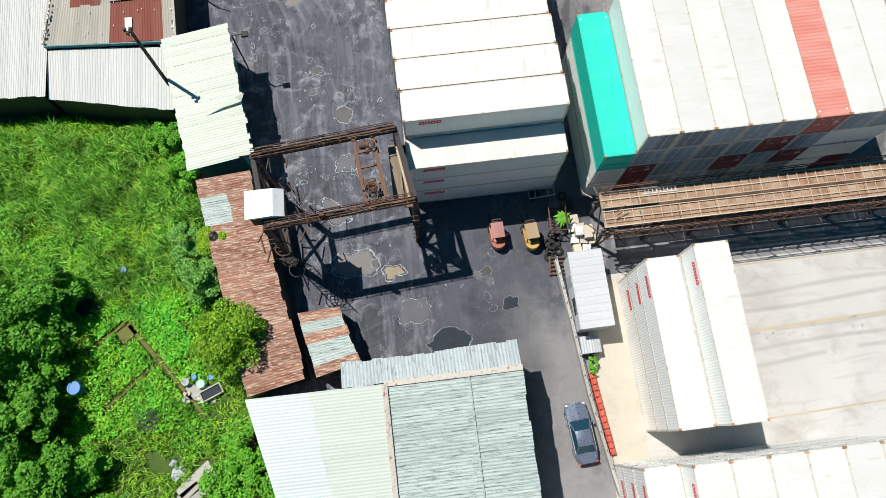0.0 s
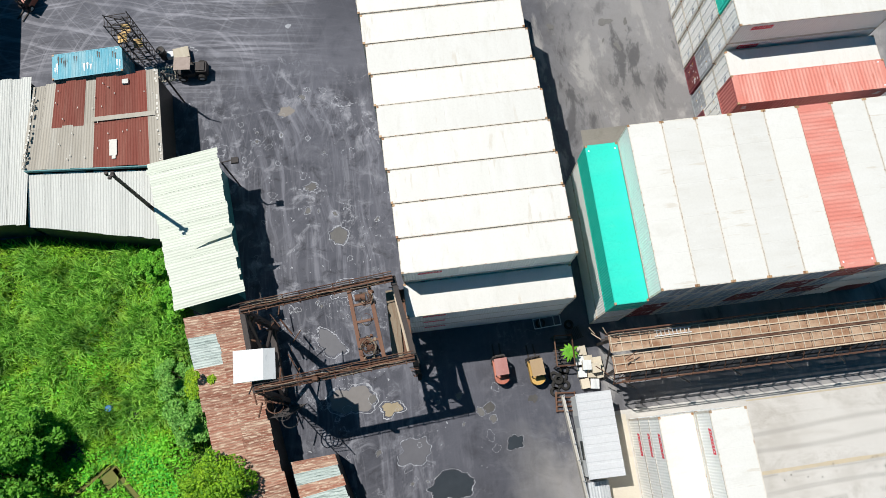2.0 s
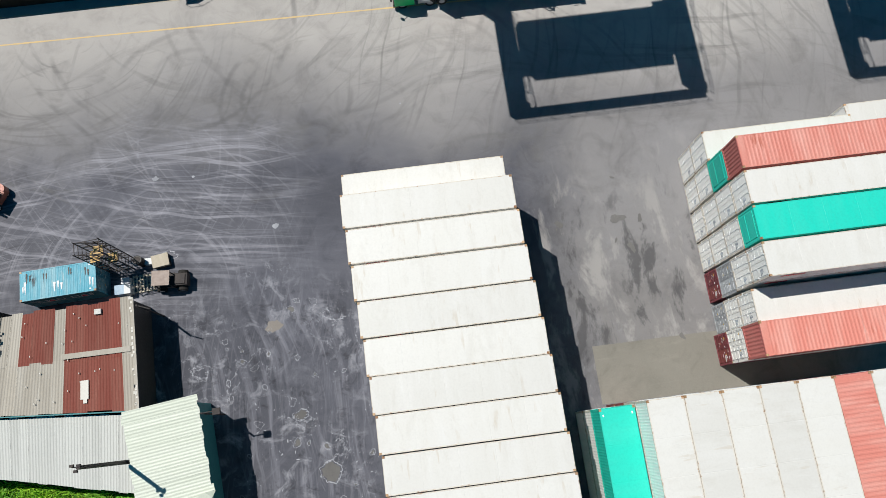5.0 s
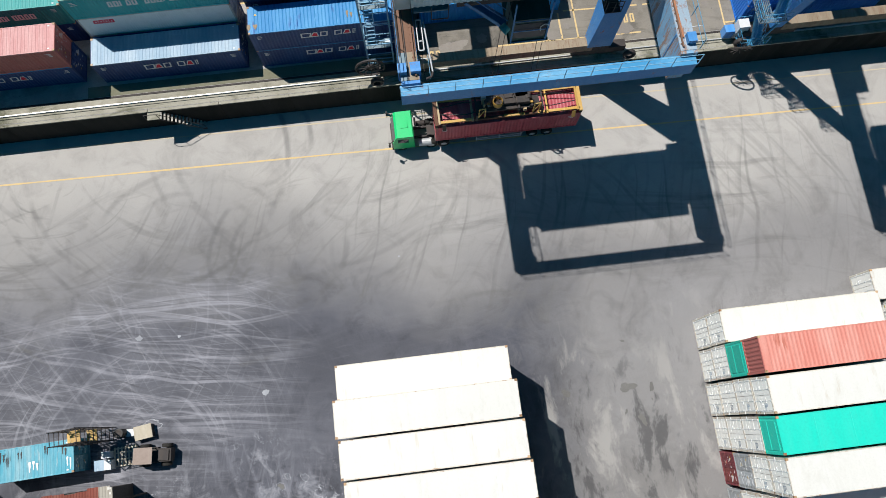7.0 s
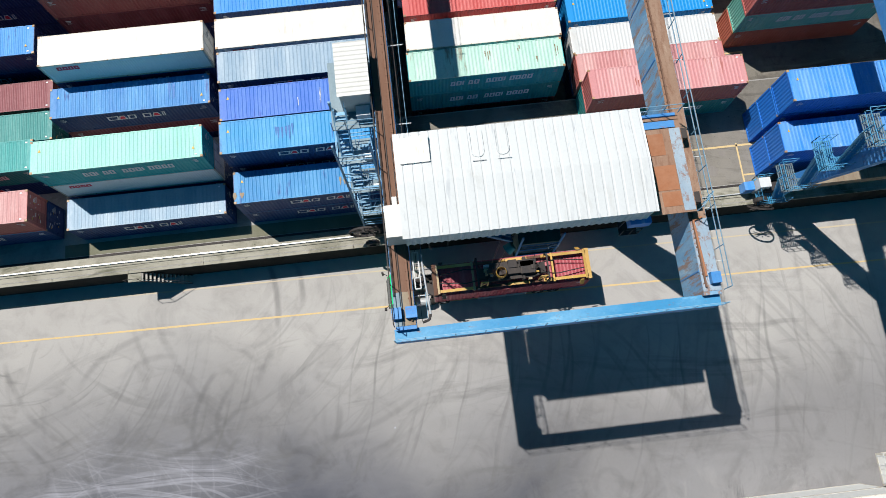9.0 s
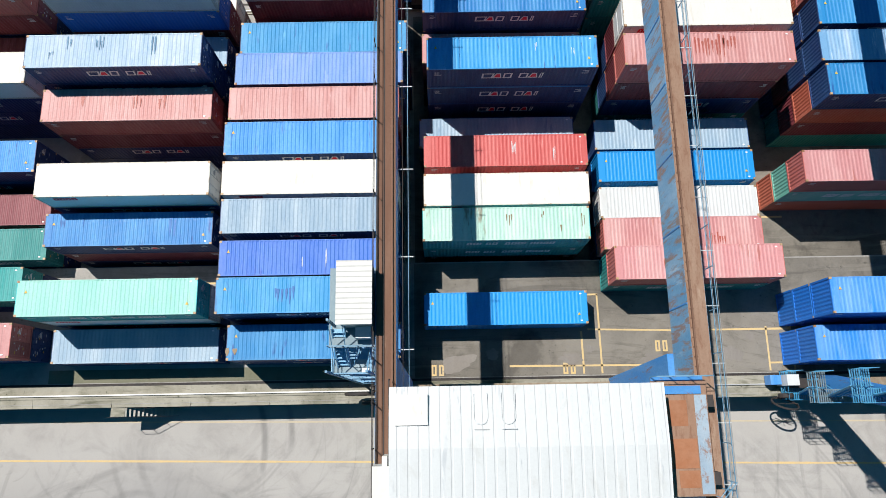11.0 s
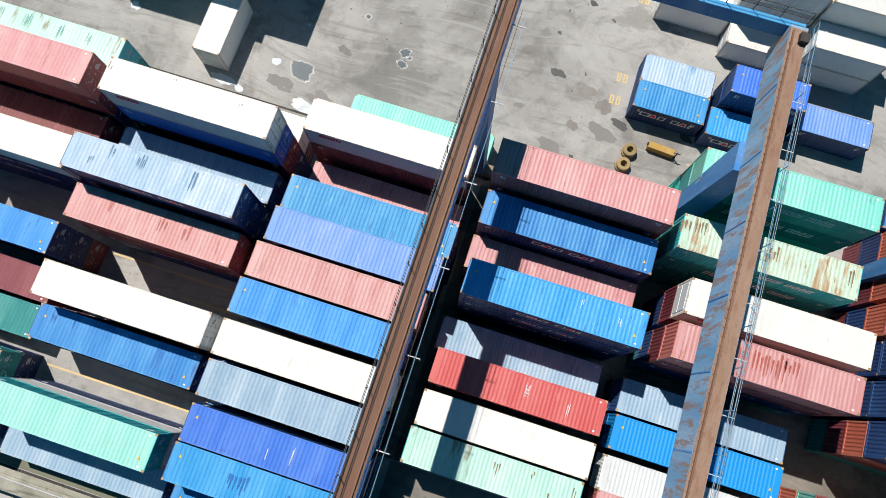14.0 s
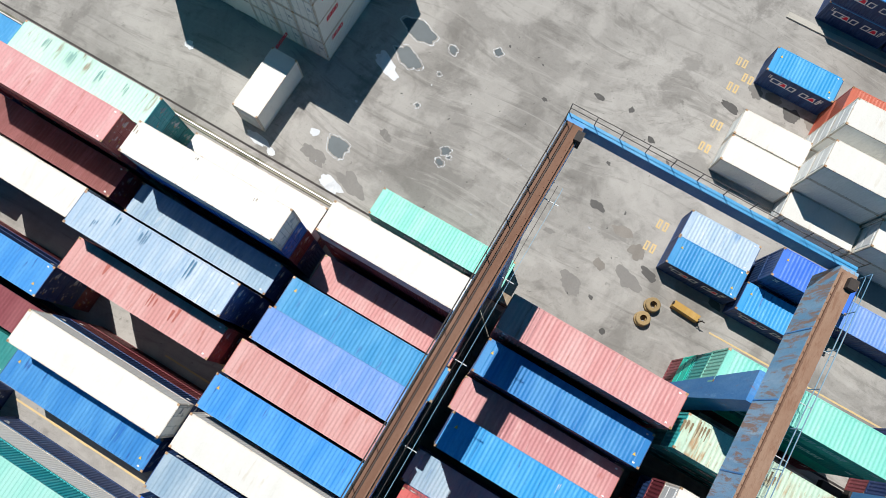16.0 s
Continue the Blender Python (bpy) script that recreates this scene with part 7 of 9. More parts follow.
part("arm", MB().beam((0, 0, 5.3), (1.0, -0.4, 5.4), 0.07), DARK_STEEL, s)

RIB = paint("deck_rib", (0.50, 0.41, 0.31), (0.62, 0.54, 0.45), 0.4, 0.8, 0.85, spec=0.15)
def dusty_panel_mat():
    """Brown dust-covered translucent sheet that lets part of the sunlight through."""
    m, n, l, b = nodes_of("dusty_translucent_panel")
    nt = m.node_tree
    v = place_vec(nt, (0.7, 1.0, 1))
    c = mix(nt, ramp(nt, noise_tex(nt, v, 0.9, 6, 0.7), 0.35, 0.68), (0.30, 0.155, 0.085), (0.56, 0.41, 0.29))
    l.new(c, b.inputs["Base Color"])
    b.inputs["Roughness"].default_value = 0.8
    clear = n.new("ShaderNodeBsdfTransparent")
    ms = n.new("ShaderNodeMixShader")
    ms.inputs[0].default_value = 0.30
    l.new(b.outputs[0], ms.inputs[1])
    l.new(clear.outputs[0], ms.inputs[2])
    l.new(ms.outputs[0], n["Material Output"].inputs["Surface"])
    return m


PANEL = dusty_panel_mat()
# ---- rusty gantry over the lane ----
s = thing("rusty_gantry", "old rusty gantry crane frame with a white-roofed cabin over the lane", "crane")
NW, NE, SW_, SE_ = Vector((-11.1, 21.0, 10.1)), Vector((-0.65, 22.0, 10.0)), Vector((-10.5, 15.6, 9.8)), Vector((0.25, 16.42, 9.9))
for a, b in ((NW, NE), (SW_, SE_)):
    gi = part("girder", MB().beam(a, b, 0.34, 0.7), RUST, s)
    d = (b - a).normalized()
    n = Vector((-d.y, d.x, 0))
    for o in (-0.30, -0.12, 0.10, 0.27, 0.40):
        part("pipe", MB().cyl(a + n * o + Vector((0, 0, 0.42)), b + n * o + Vector((0, 0, 0.42)), 0.035, 6), (DARK_STEEL if o in (-0.12, 0.27) else RUST), gi)
    for k in range(9):
        q = a.lerp(b, (k + 0.5) / 9)
        part("bracket", MB().beam(q - n * 0.40 + Vector((0, 0, 0.36)), q + n * 0.45 + Vector((0, 0, 0.36)), 0.08), RUST, gi)
for top, foot in ((NW, (-11.0, 21.2, 0)), (SW_, (-10.4, 15.3, 0)), (NE, (-0.7, 21.9, 0)), (SE_, (0.15, 16.2, 0))):
    leg = part("leg", MB().beam(top, foot, 0.38, 0.38), DARK_STEEL, s)
    for k in range(8):
        z = 0.8 + k * 1.15
        part("ladder_rung", MB().beam((foot[0] - 0.35, foot[1] - 0.30, z), (foot[0] + 0.35, foot[1] - 0.30, z), 0.05), RUST, leg)
for a, b in ((NW, SW_), (NE, SE_)):
    part("end_tie", MB().beam(a - Vector((0, 0, 0.3)), b - Vector((0, 0, 0.3)), 0.35, 0.5), DARK_STEEL, s)
    part("sill", MB().beam((a.x, a.y, 1.1), (b.x, b.y, 1.1), 0.45, 0.6), DARK_STEEL, s)
    part("brace", MB().beam((a.x, a.y, 1.4), (b.x, b.y, 9.2), 0.22), DARK_STEEL, s)
    part("brace", MB().beam((b.x, b.y, 1.4), (a.x, a.y, 9.2), 0.22), DARK_STEEL, s)
    for y in (-0.35, 0.35):
        part("wheel", MB().ring((a.x, a.y + y, 0.5), (1, 0, 0), 0.5, 0.2, 0.3), RUBBER, s)
        part("wheel", MB().ring((b.x, b.y + y, 0.5), (1, 0, 0), 0.5, 0.2, 0.3), RUBBER, s)
part("yellow_pipe", MB().cyl((-0.75, 21.6, 8.6), (-0.15, 17.0, 8.6), 0.10, 8), RIB, s, "dull tan pipe")
part("platform", MB().box(-1.35, 16.7, 7.9, -0.55, 21.6, 8.0), KHAKI_PLATE, s, "dusty tan walkway plate")
part("platform", MB().box(-0.55, 16.6, 7.7, 0.15, 21.6, 7.8), RUST, s)
# trolley frame
tro = part("trolley", MB().beam((-3.75, 21.6, 10.0), (-3.2, 16.3, 10.0), 0.26, 0.3).beam((-2.35, 21.75, 10.0), (-1.75, 16.4, 10.0), 0.26, 0.3), CRANE_RUST, s, "rust-red trolley frame")
for k, t in enumerate((0.0, 0.22, 0.45, 0.72, 1.0)):
    part("crossbar", MB().beam(Vector((-3.75, 21.5, 10.05)).lerp(Vector((-3.2, 16.4, 10.05)), t), Vector((-2.35, 21.65, 10.05)).lerp(Vector((-1.75, 16.5, 10.05)), t), 0.16), CRANE_RUST, tro)
for k in range(44):
    x, y = rng.uniform(-3.4, -2.0), rng.choice((rng.uniform(20.3, 21.4), rng.uniform(16.7, 18.4)))
    part("machinery", MB().box(x - rng.uniform(0.03, 0.13), y - rng.uniform(0.03, 0.12), 9.5, x + rng.uniform(0.03, 0.13), y + rng.uniform(0.03, 0.12), 10.0 + rng.uniform(0, 0.3)), (DARK_STEEL, RUST, DARK_STEEL, KHAKI_PLATE)[k % 4], tro)
for k in range(34):
    q = random.Random(700 + k)
    y0 = q.choice((17.4, 17.6, 20.8, 19.3))
    a, r0, h0 = q.uniform(0, 6.28), q.uniform(0.2, 0.65), q.uniform(10.1, 10.5)
    cab_ = MB()
    pts = [Vector((-2.7 + r0 * math.cos(a + 0.5 * j) * 0.9, y0 + r0 * math.sin(a + 0.5 * j), h0 + 0.12 * math.sin(1.3 * j + a))) for j in range(6)]
    for m_, n_ in zip(pts, pts[1:]):
        cab_.cyl(m_, n_, 0.02, 5)
    part("cable", cab_, (RUST, DARK_STEEL, KHAKI_PLATE)[k % 3], tro)
for k in range(22):
    q = random.Random(800 + k)
    a0, b0 = (NW, NE) if k % 2 else (SW_, SE_)
    u = q.uniform(0.0, 0.75)
    pts = [a0.lerp(b0, u + 0.06 * j) + Vector((q.uniform(-0.05, 0.05), (k % 5 - 2) * 0.13 + q.uniform(-0.06, 0.06), 0.45 + q.uniform(0, 0.12))) for j in range(5)]
    cab_ = MB()
    for m_, n_ in zip(pts, pts[1:]):
        cab_.cyl(m_, n_, 0.022, 5)
    part("cable", cab_, (KHAKI_PLATE, DARK_STEEL, RUST)[k % 3], s)
for x, y in ((-3.0, 20.9), (-2.5, 17.4), (-2.9, 17.9)):
    part("winch_drum", MB().cyl((x - 0.35, y, 10.1), (x + 0.35, y, 10.1), 0.24, 14), RUST, tro)
# cabin at the west end
cb = part("cabin", MB().box(-11.55, 16.3, 8.4, -9.2, 18.05, 10.35), DARK_STEEL, s)
rf = MB()
rf.face((-11.75, 16.1, 10.52), (-9.75, 16.1, 10.72), (-9.65, 18.15, 10.72), (-11.7, 18.25, 10.52))
rf.face((-9.75, 16.1, 10.72), (-9.0, 16.1, 10.35), (-8.95, 18.15, 10.35), (-9.65, 18.15, 10.72))
rf.face((-11.75, 16.1, 10.52), (-11.7, 18.25, 10.52), (-11.7, 18.25, 10.40), (-11.75, 16.1, 10.40))
rf.face((-11.75, 16.1, 10.40), (-9.0, 16.1, 10.25), (-9.0, 16.1, 10.35), (-9.75, 16.1, 10.72), (-11.75, 16.1, 10.52))
part("cabin_roof", rf, PAINT["chalk"], cb, "white sheet cabin roof")
for k in range(26):
    a = Vector((rng.uniform(-11.6, -8.8), rng.uniform(14.6, 22.2), rng.uniform(1.5, 9.4)))
    b = a + Vector((rng.uniform(-0.9, 0.9), rng.uniform(-1.6, 1.6), rng.uniform(-0.6, 0.6)))
    part("pipe", MB().cyl(a, b, rng.uniform(0.03, 0.09), 6), rng.choice((DARK_STEEL, RUST, RUST)), s)
for k in range(3):
    part("cable_coil", MB().ring((-9.8 + 0.2 * k, 14.6 - 0.5 * k, 7.5 - 1.4 * k), (0.3, 0.2, 1), 0.62, 0.56, 0.08, 20), RUST if k == 0 else DARK_STEEL, s)
for x in (-10.1, -8.9):
    part("ladder_rail", MB().beam((x, 14.9, 0.2), (x, 13.6, 8.6), 0.06), DARK_STEEL, s)
for k in range(16):
    part("ladder_rung", MB().beam((-10.1, 14.87 - 0.075 * k, 0.4 + 0.5 * k), (-8.9, 14.87 - 0.075 * k, 0.4 + 0.5 * k), 0.04), DARK_STEEL, s)
part("mast_arm", MB().beam((-6.35, 15.75, 9.9), (-6.35, 15.75, 11.0), 0.35, 0.25), RUST, s)

# ---- conveyor bridge ----
s = thing("conveyor_bridge", "long rusty conveyor bridge with gridded walkways on trestle legs", "conveyor")
X0, X1 = 14.6, 62.0
for y0, y1, name in ((13.95, 15.20, "south"), (15.50, 16.75, "north")):
    for k in range(16):
        x = X0 + k * 3.0
        pl = part("deck_panel", MB().box(x, y0, 5.30, x + 2.96, y1, 5.33), PANEL, s, "dusty brown translucent panel")
        if x < 46:
            for j in range(4):
                part("cross_rib", MB().box(x + 0.1 + j * 0.75, y0 - 0.04, 5.36, x + 0.145 + j * 0.75, y1 + 0.04, 5.44), RIB, pl)
    for t in (0.0, 0.5, 1.0):
        y = y0 + (y1 - y0) * t
        part("long_rib", MB().box(X0, y - 0.04, 5.37, X1, y + 0.04, 5.46), RIB, s)
part("belt_gap", MB().box(X0 + 4.5, 15.25, 5.42, X1, 15.42, 5.52), RUST, s, "rusty pipe between the walkways")
for y in (13.25, 14.0, 16.9):
    for z in (4.4, 5.95, 6.35) if y != 14.0 else (6.2,):
        part("rail_bar", MB().beam((X0, y, z), (X1, y, z), 0.06), RUST, s)
for k in range(40):
    x = X0 + k * 1.2
    part("post", MB().beam((x, 13.25, 4.4), (x, 13.25, 6.35), 0.05), RUST, s)
    part("post", MB().beam((x, 16.9, 5.3), (x, 16.9, 6.35), 0.05), RUST, s)
    part("outrigger", MB().beam((x, 13.2, 4.4), (x, 14.0, 5.3), 0.06), RUST, s)
    part("lattice", MB().beam((x, 13.25, 4.4), (x + 1.2, 14.0, 4.45), 0.05), DARK_STEEL, s)
for z, y in ((4.4, 14.0), (4.4, 13.6), (3.3, 14.0), (3.3, 16.7), (4.4, 16.7)):
    part("chord", MB().beam((X0, y, z), (X1, y, z), 0.14), DARK_STEEL, s)
for k in range(12):
    x = X0 + 0.4 + k * 4.0
    tre = part("trestle", MB().beam((x, 14.0, 0), (x, 14.3, 5.3), 0.22).beam((x, 16.7, 0), (x, 16.4, 5.3), 0.22), DARK_STEEL, s)
    part("brace", MB().beam((x, 14.1, 0.4), (x, 16.5, 4.6), 0.10), DARK_STEEL, tre)
    part("brace", MB().beam((x, 14.2, 3.3), (x + 4.0, 14.2, 5.2), 0.10), DARK_STEEL, tre)
    part("knee", MB().beam((x, 13.2, 5.9), (x + 1.3, 12.7, 4.2), 0.09), DARK_STEEL, tre)
for k in range(16):
    a = Vector((rng.uniform(14.0, 16.4), rng.uniform(13.2, 17.2), rng.uniform(3.5, 6.4)))
    b = a + Vector((rng.uniform(-1.0, 1.0), rng.uniform(-0.8, 0.8), rng.uniform(-0.5, 0.5)))
    part("loose_bar", MB().beam(a, b, 0.06), RIB if k % 2 else RUST, s)
lad = part("ladder", MB().beam((18.0, 16.25, 5.55), (20.8, 16.25, 5.55), 0.06).beam((18.0, 16.65, 5.55), (20.8, 16.65, 5.55), 0.06), PAINT["chalk"], s, "pale ladder lying on the deck")
for k in range(9):
    part("rung", MB().beam((18.2 + 0.3 * k, 16.25, 5.55), (18.2 + 0.3 * k, 16.65, 5.55), 0.04), PAINT["chalk"], lad)

# ---- office, fence, lane-side things ----
OFFICE_ROOF = paint("office_roof_sheet", (0.45, 0.46, 0.475), (0.56, 0.57, 0.58), 0.5, 0.3, 0.6, streak=(0.4, 1.4, 1), rust_col=(0.24, 0.24, 0.25))
s = thing("site_office", "small white site office cabin with a dented flat roof", "cabin")
part("body", MB().box(12.05, 6.75, 0, 14.5, 12.8, 3.0), PAINT["chalk"], s)
rf = MB()
st = wavy(6.65, 12.9, 0.6, 0.02, 0.6, 0.1)
for (a, da), (b, db) in zip(st, st[1:]):
    rf.face((11.95, a, 3.02 + da), (14.6, a, 3.14 + da), (14.6, b, 3.14 + db), (11.95, b, 3.02 + db))
part("roof", rf, OFFICE_ROOF, s)
part("gutter", MB().beam((11.92, 6.65, 3.0), (11.92, 12.9, 3.0), 0.1), GALV, s)
part("window", MB().box(12.03, 8.0, 1.1, 12.05, 9.4, 2.1), GLASS, s, "dark window")
part("door", MB().box(12.02, 10.4, 0.1, 12.05, 11.3, 2.1), PAINT["grey"], s, "grey door")
s = thing("air_conditioner", "grey outdoor air-conditioning unit beside the cabin", "machine", pose(12.9, 5.6, 0))
part("casing", MB().box(-0.8, -0.7, 0, 0.8, 0.7, 1.1), PAINT["grey"], s)
for k in range(7):
    part("fin", MB().box(-0.75 + 0.22 * k, -0.68, 1.1, -0.63 + 0.22 * k, 0.68, 1.16), GALV, s)
s = thing("oil_drum", "black oil drum standing beside the fence", "drum", pose(13.2, 5.0, 0))
part("drum_body", MB().cyl((0, 0, 0), (0, 0, 0.9), 0.32, 16), DARK_STEEL, s)
s = thing("boundary_wall", "low concrete boundary wall with a fence along the lane", "wall", kind="structure")
pts = [(11.35, 13.0), (11.75, 8.0), (12.2, 1.7), (12.95, -4.0), (14.2, -12.0)]
for a, b in zip(pts, pts[1:]):
    part("wall_segment", MB().beam((*a, 0.35), (*b, 0.35), 0.18, 0.7), CONCRETE, s)
    part("fence_rail", MB().beam((*a, 1.25), (*b, 1.25), 0.05), GALV, s)
    for k in range(4):
        q = Vector((*a, 0)).lerp(Vector((*b, 0)), k / 4)
        part("fence_post", MB().beam(q + Vector((0, 0, 0.6)), q + Vector((0, 0, 1.4)), 0.06), GALV, s)
BRICK_RED = paint("planter_red", (0.50, 0.09, 0.05), (0.6, 0.2, 0.14), 0.3, 0.2, 0.8)
for k in range(13):
    s = thing("planter_block", "red plastic barrier block in a row beside the wall", "barrier", pose(12.75 + 0.045 * k, 3.2 - 0.5 * k, 0, 0, 0, 5), "row of red blocks")
    part("block", MB().box(-0.22, -0.23, 0, 0.22, 0.23, 0.45), BRICK_RED, s)
    part("block_top", MB().box(-0.12, -0.2, 0.45, 0.12, 0.2, 0.55), BRICK_RED, s)
slab("lane_edge", MB().box(13.1, -20, -0.2, 16.2, 11.0, 0.022), CEMENT, "beige dusty concrete strip behind the wall", "pavement")

CARDBOARD = paint("sack_pale", (0.52, 0.46, 0.36), (0.66, 0.62, 0.54), 0.4, 0.1, 0.9, vary=0.2)
for k, (x, y, z) in enumerate(((13.2, 15.6, 0), (13.9, 15.5, 0), (14.6, 15.3, 0), (13.25, 14.6, 0), (14.0, 14.5, 0), (14.7, 14.4, 0), (13.6, 15.1, 0.62), (14.3, 14.8, 0.62), (13.35, 13.7, 0), (14.1, 13.6, 0), (13.5, 16.3, 0))):
    s = thing("crate", "pale weathered crate stacked beside the conveyor", "crate", pose(x, y, z, 0, 0, rng.uniform(-9, 9)), "stacked crates")
    part("crate_body", MB().box(-0.31, -0.36, 0, 0.31, 0.36, 0.52), CARDBOARD, s)
    part("crate_lid", MB().box(-0.34, -0.39, 0.52, 0.34, 0.39, 0.61), PAINT["chalk"] if k % 3 == 0 else CARDBOARD, s)
s = thing("steel_rack", "black steel stillage rack beside the stacked crates", "rack", pose(11.9, 16.4, 0, 0, 0, -3))
for x in (-0.7, 0.7):
    for y in (-1.2, 1.2):
        part("post", MB().beam((x, y, 0), (x, y, 1.7), 0.09), DARK_STEEL, s)
for y in (-1.2, 1.2):
    part("rail", MB().beam((-0.7, y, 1.7), (0.7, y, 1.7), 0.09), RUST, s)
for x in (-0.7, 0.7):
    part("rail", MB().beam((x, -1.2, 1.7), (x, 1.2, 1.7), 0.09), RUST, s)
for k in range(8):
    part("slat", MB().box(-0.68, -1.15 + 0.3 * k, 0.5, 0.68, -1.0 + 0.3 * k, 0.56), DARK_STEEL, s)
s = thing("truss_frame", "pale steel truss frame lying in the shade", "frame", pose(11.05, 18.95, 0, 0, 0, 3))
for y in (-0.4, 0.4):
    part("rail", MB().beam((-1.1, y, 0.75), (1.1, y, 0.75), 0.07), PAINT["grey"], s)
for x in (-1.1, -0.55, 0.55, 1.1):
    part("crossbar", MB().beam((x, -0.4, 0.75), (x, 0.4, 0.75), 0.06), PAINT["grey"], s)
    part("leg", MB().beam((x, -0.4, 0), (x, -0.4, 0.75), 0.06), DARK_STEEL, s)
s = thing("floor_grating", "dark steel grating lying on the ground in the shade", "grating", pose(13.2, 17.8, 0, 0, 0, 14))
for k in range(9):
    part("bar", MB().box(-0.6 + 0.14 * k, -0.5, 0.0, -0.54 + 0.14 * k, 0.5, 0.1), DARK_STEEL, s)
for y in (-0.5, 0.46):
    part("edge_bar", MB().box(-0.62, y, 0.0, 0.66, y + 0.05, 0.11), DARK_STEEL, s)
s = thing("pallet_frame", "rusty steel pallet frame lying on the asphalt", "frame", pose(11.6, 12.5, 0, 0, 0, -6))
for k in range(5):
    part("bar", MB().beam((-0.75, -0.7 + 0.35 * k, 0.2), (0.75, -0.7 + 0.35 * k, 0.2), 0.1), RUST, s)
for x in (-0.75, 0.75):
    part("side_bar", MB().beam((x, -0.8, 0.2), (x, 0.8, 0.2), 0.12), RUST, s)
for k, (x, y, z) in enumerate(((11.0, 14.6, 0), (11.7, 14.5, 0), (11.1, 13.9, 0), (11.8, 13.8, 0), (11.3, 14.3, 0.22), (10.9, 13.4, 0), (11.9, 15.0, 0), (10.6, 19.0, 0), (12.9, 18.6, 0))):
    s = thing("old_tyre", "worn black tyre lying flat on the ground", "tyre", pose(x, y, z), "loose tyres")
    part("tread", MB().ring((0, 0, 0.11), (0, 0, 1), 0.40, 0.2, 0.22), RUBBER, s)

# ---- forklifts ----
ORANGE = paint("forklift_orange", (0.44, 0.12, 0.07), (0.5, 0.28, 0.22), 0.4, 0.6, 0.4)
FADED_RED = paint("roof_faded_red", (0.40, 0.17, 0.15), (0.5, 0.3, 0.28), 0.4, 0.2)
OCHRE_BROWN = paint("canopy_brown", (0.24, 0.18, 0.15), (0.34, 0.28, 0.24), 0.4, 0.2)
OCHRE = paint("roof_ochre", (0.36, 0.25, 0.14), (0.5, 0.4, 0.3), 0.4, 0.2)


def forklift(x, y, turn, body, roof, label):
    f = thing("forklift", label, "forklift", pose(x, y, 0, 0, 0, turn) @ Matrix.Scale(0.88, 4))
    part("chassis", MB().box(-0.62, -1.05, 0.25, 0.62, 0.75, 0.95), body, f)
    cw = MB()
    n = 10
    out = [(-0.62, -0.9)] + [(0.64 * math.cos(math.pi + math.pi * k / n), -0.95 + 0.55 * math.sin(math.pi + math.pi * k / n)) for k in range(n + 1)] + [(0.62, -0.9)]
    cw.face(*[(a, b, 1.15) for a, b in out])
    for (a, b), (c, d) in zip(out, out[1:]):
        cw.face((a, b, 0.3), (c, d, 0.3), (c, d, 1.15), (a, b, 1.15))
    part("counterweight", cw, body, f)
    part("seat", MB().box(-0.28, -0.5, 0.95, 0.28, 0.0, 1.15).box(-0.28, -0.58, 1.1, 0.28, -0.45, 1.6), SEAL, f)
    part("overhead_guard", MB().box(-0.58, -0.75, 2.08, 0.58, 0.75, 2.16), roof, f, "faded sheet over the guard")
    for a in (-0.52, 0.52):
        for b in (-0.7, 0.7):
            part("guard_post", MB().beam((a, b, 0.9), (a, b * 0.95, 2.1), 0.07), DARK_STEEL, f)
        part("mast_rail", MB().beam((a * 0.75, 1.0, 0.1), (a * 0.75, 0.9, 2.3), 0.12), DARK_STEEL, f)
        part("fork", MB().box(a * 0.6 - 0.07, 1.1, 0.06, a * 0.6 + 0.07, 2.3, 0.12), DARK_STEEL, f)
        wheel(f, a * 1.05, 0.7, 0.36, 0.28, (1, 0, 0))
        wheel(f, a * 0.95, -0.85, 0.30, 0.24, (1, 0, 0))
    for z in (0.5, 1.5, 2.25):
        part("mast_crossbar", MB().beam((-0.42, 1.0, z), (0.42, 1.0, z), 0.1), DARK_STEEL, f)
    part("carriage", MB().box(-0.55, 1.02, 0.3, 0.55, 1.12, 0.75), DARK_STEEL, f)
    part("steering_wheel", MB().ring((0, 0.25, 1.25), (0, -0.5, 1), 0.17, 0.14, 0.03, 14), SEAL, f)
    return f


forklift(6.75, 15.75, 2, ORANGE, FADED_RED, "orange-red forklift with a faded red guard sheet")
forklift(-31.7, 54.5, 150, ORANGE, SEAL, "orange forklift with a black guard sheet beside the warehouse")
forklift(9.55, 15.35, 4, YELLOW, OCHRE, "dusty yellow forklift with a brown guard sheet")

# ---- parked car ----
CAR_BLUE = paint("car_metallic_blue_grey", (0.16, 0.19, 0.26), (0.20, 0.23, 0.30), 0.1, 0.0, 0.26, metal=0.45, vary=0.02, spec=0.6)
CAR_GLASS = water_mat("car_glass", (0.01, 0.035, 0.05), 0.04)
car = thing("parked_car", "dark blue-grey saloon car parked along the boundary wall", "car", pose(11.05, -1.07, 0, 0, 0, 4))


def outline_at(t):
    """Half width of the body at t from -1 (tail) to 1 (nose)."""
    return 0.90 * (1 - 0.10 * max(0, abs(t) - 0.55) ** 1.5 / 0.3) - 0.16 * max(0.0, abs(t) - 0.85) / 0.15


body = MB()
st = [-1 + 2 * k / 24 for k in range(25)]
rows = []
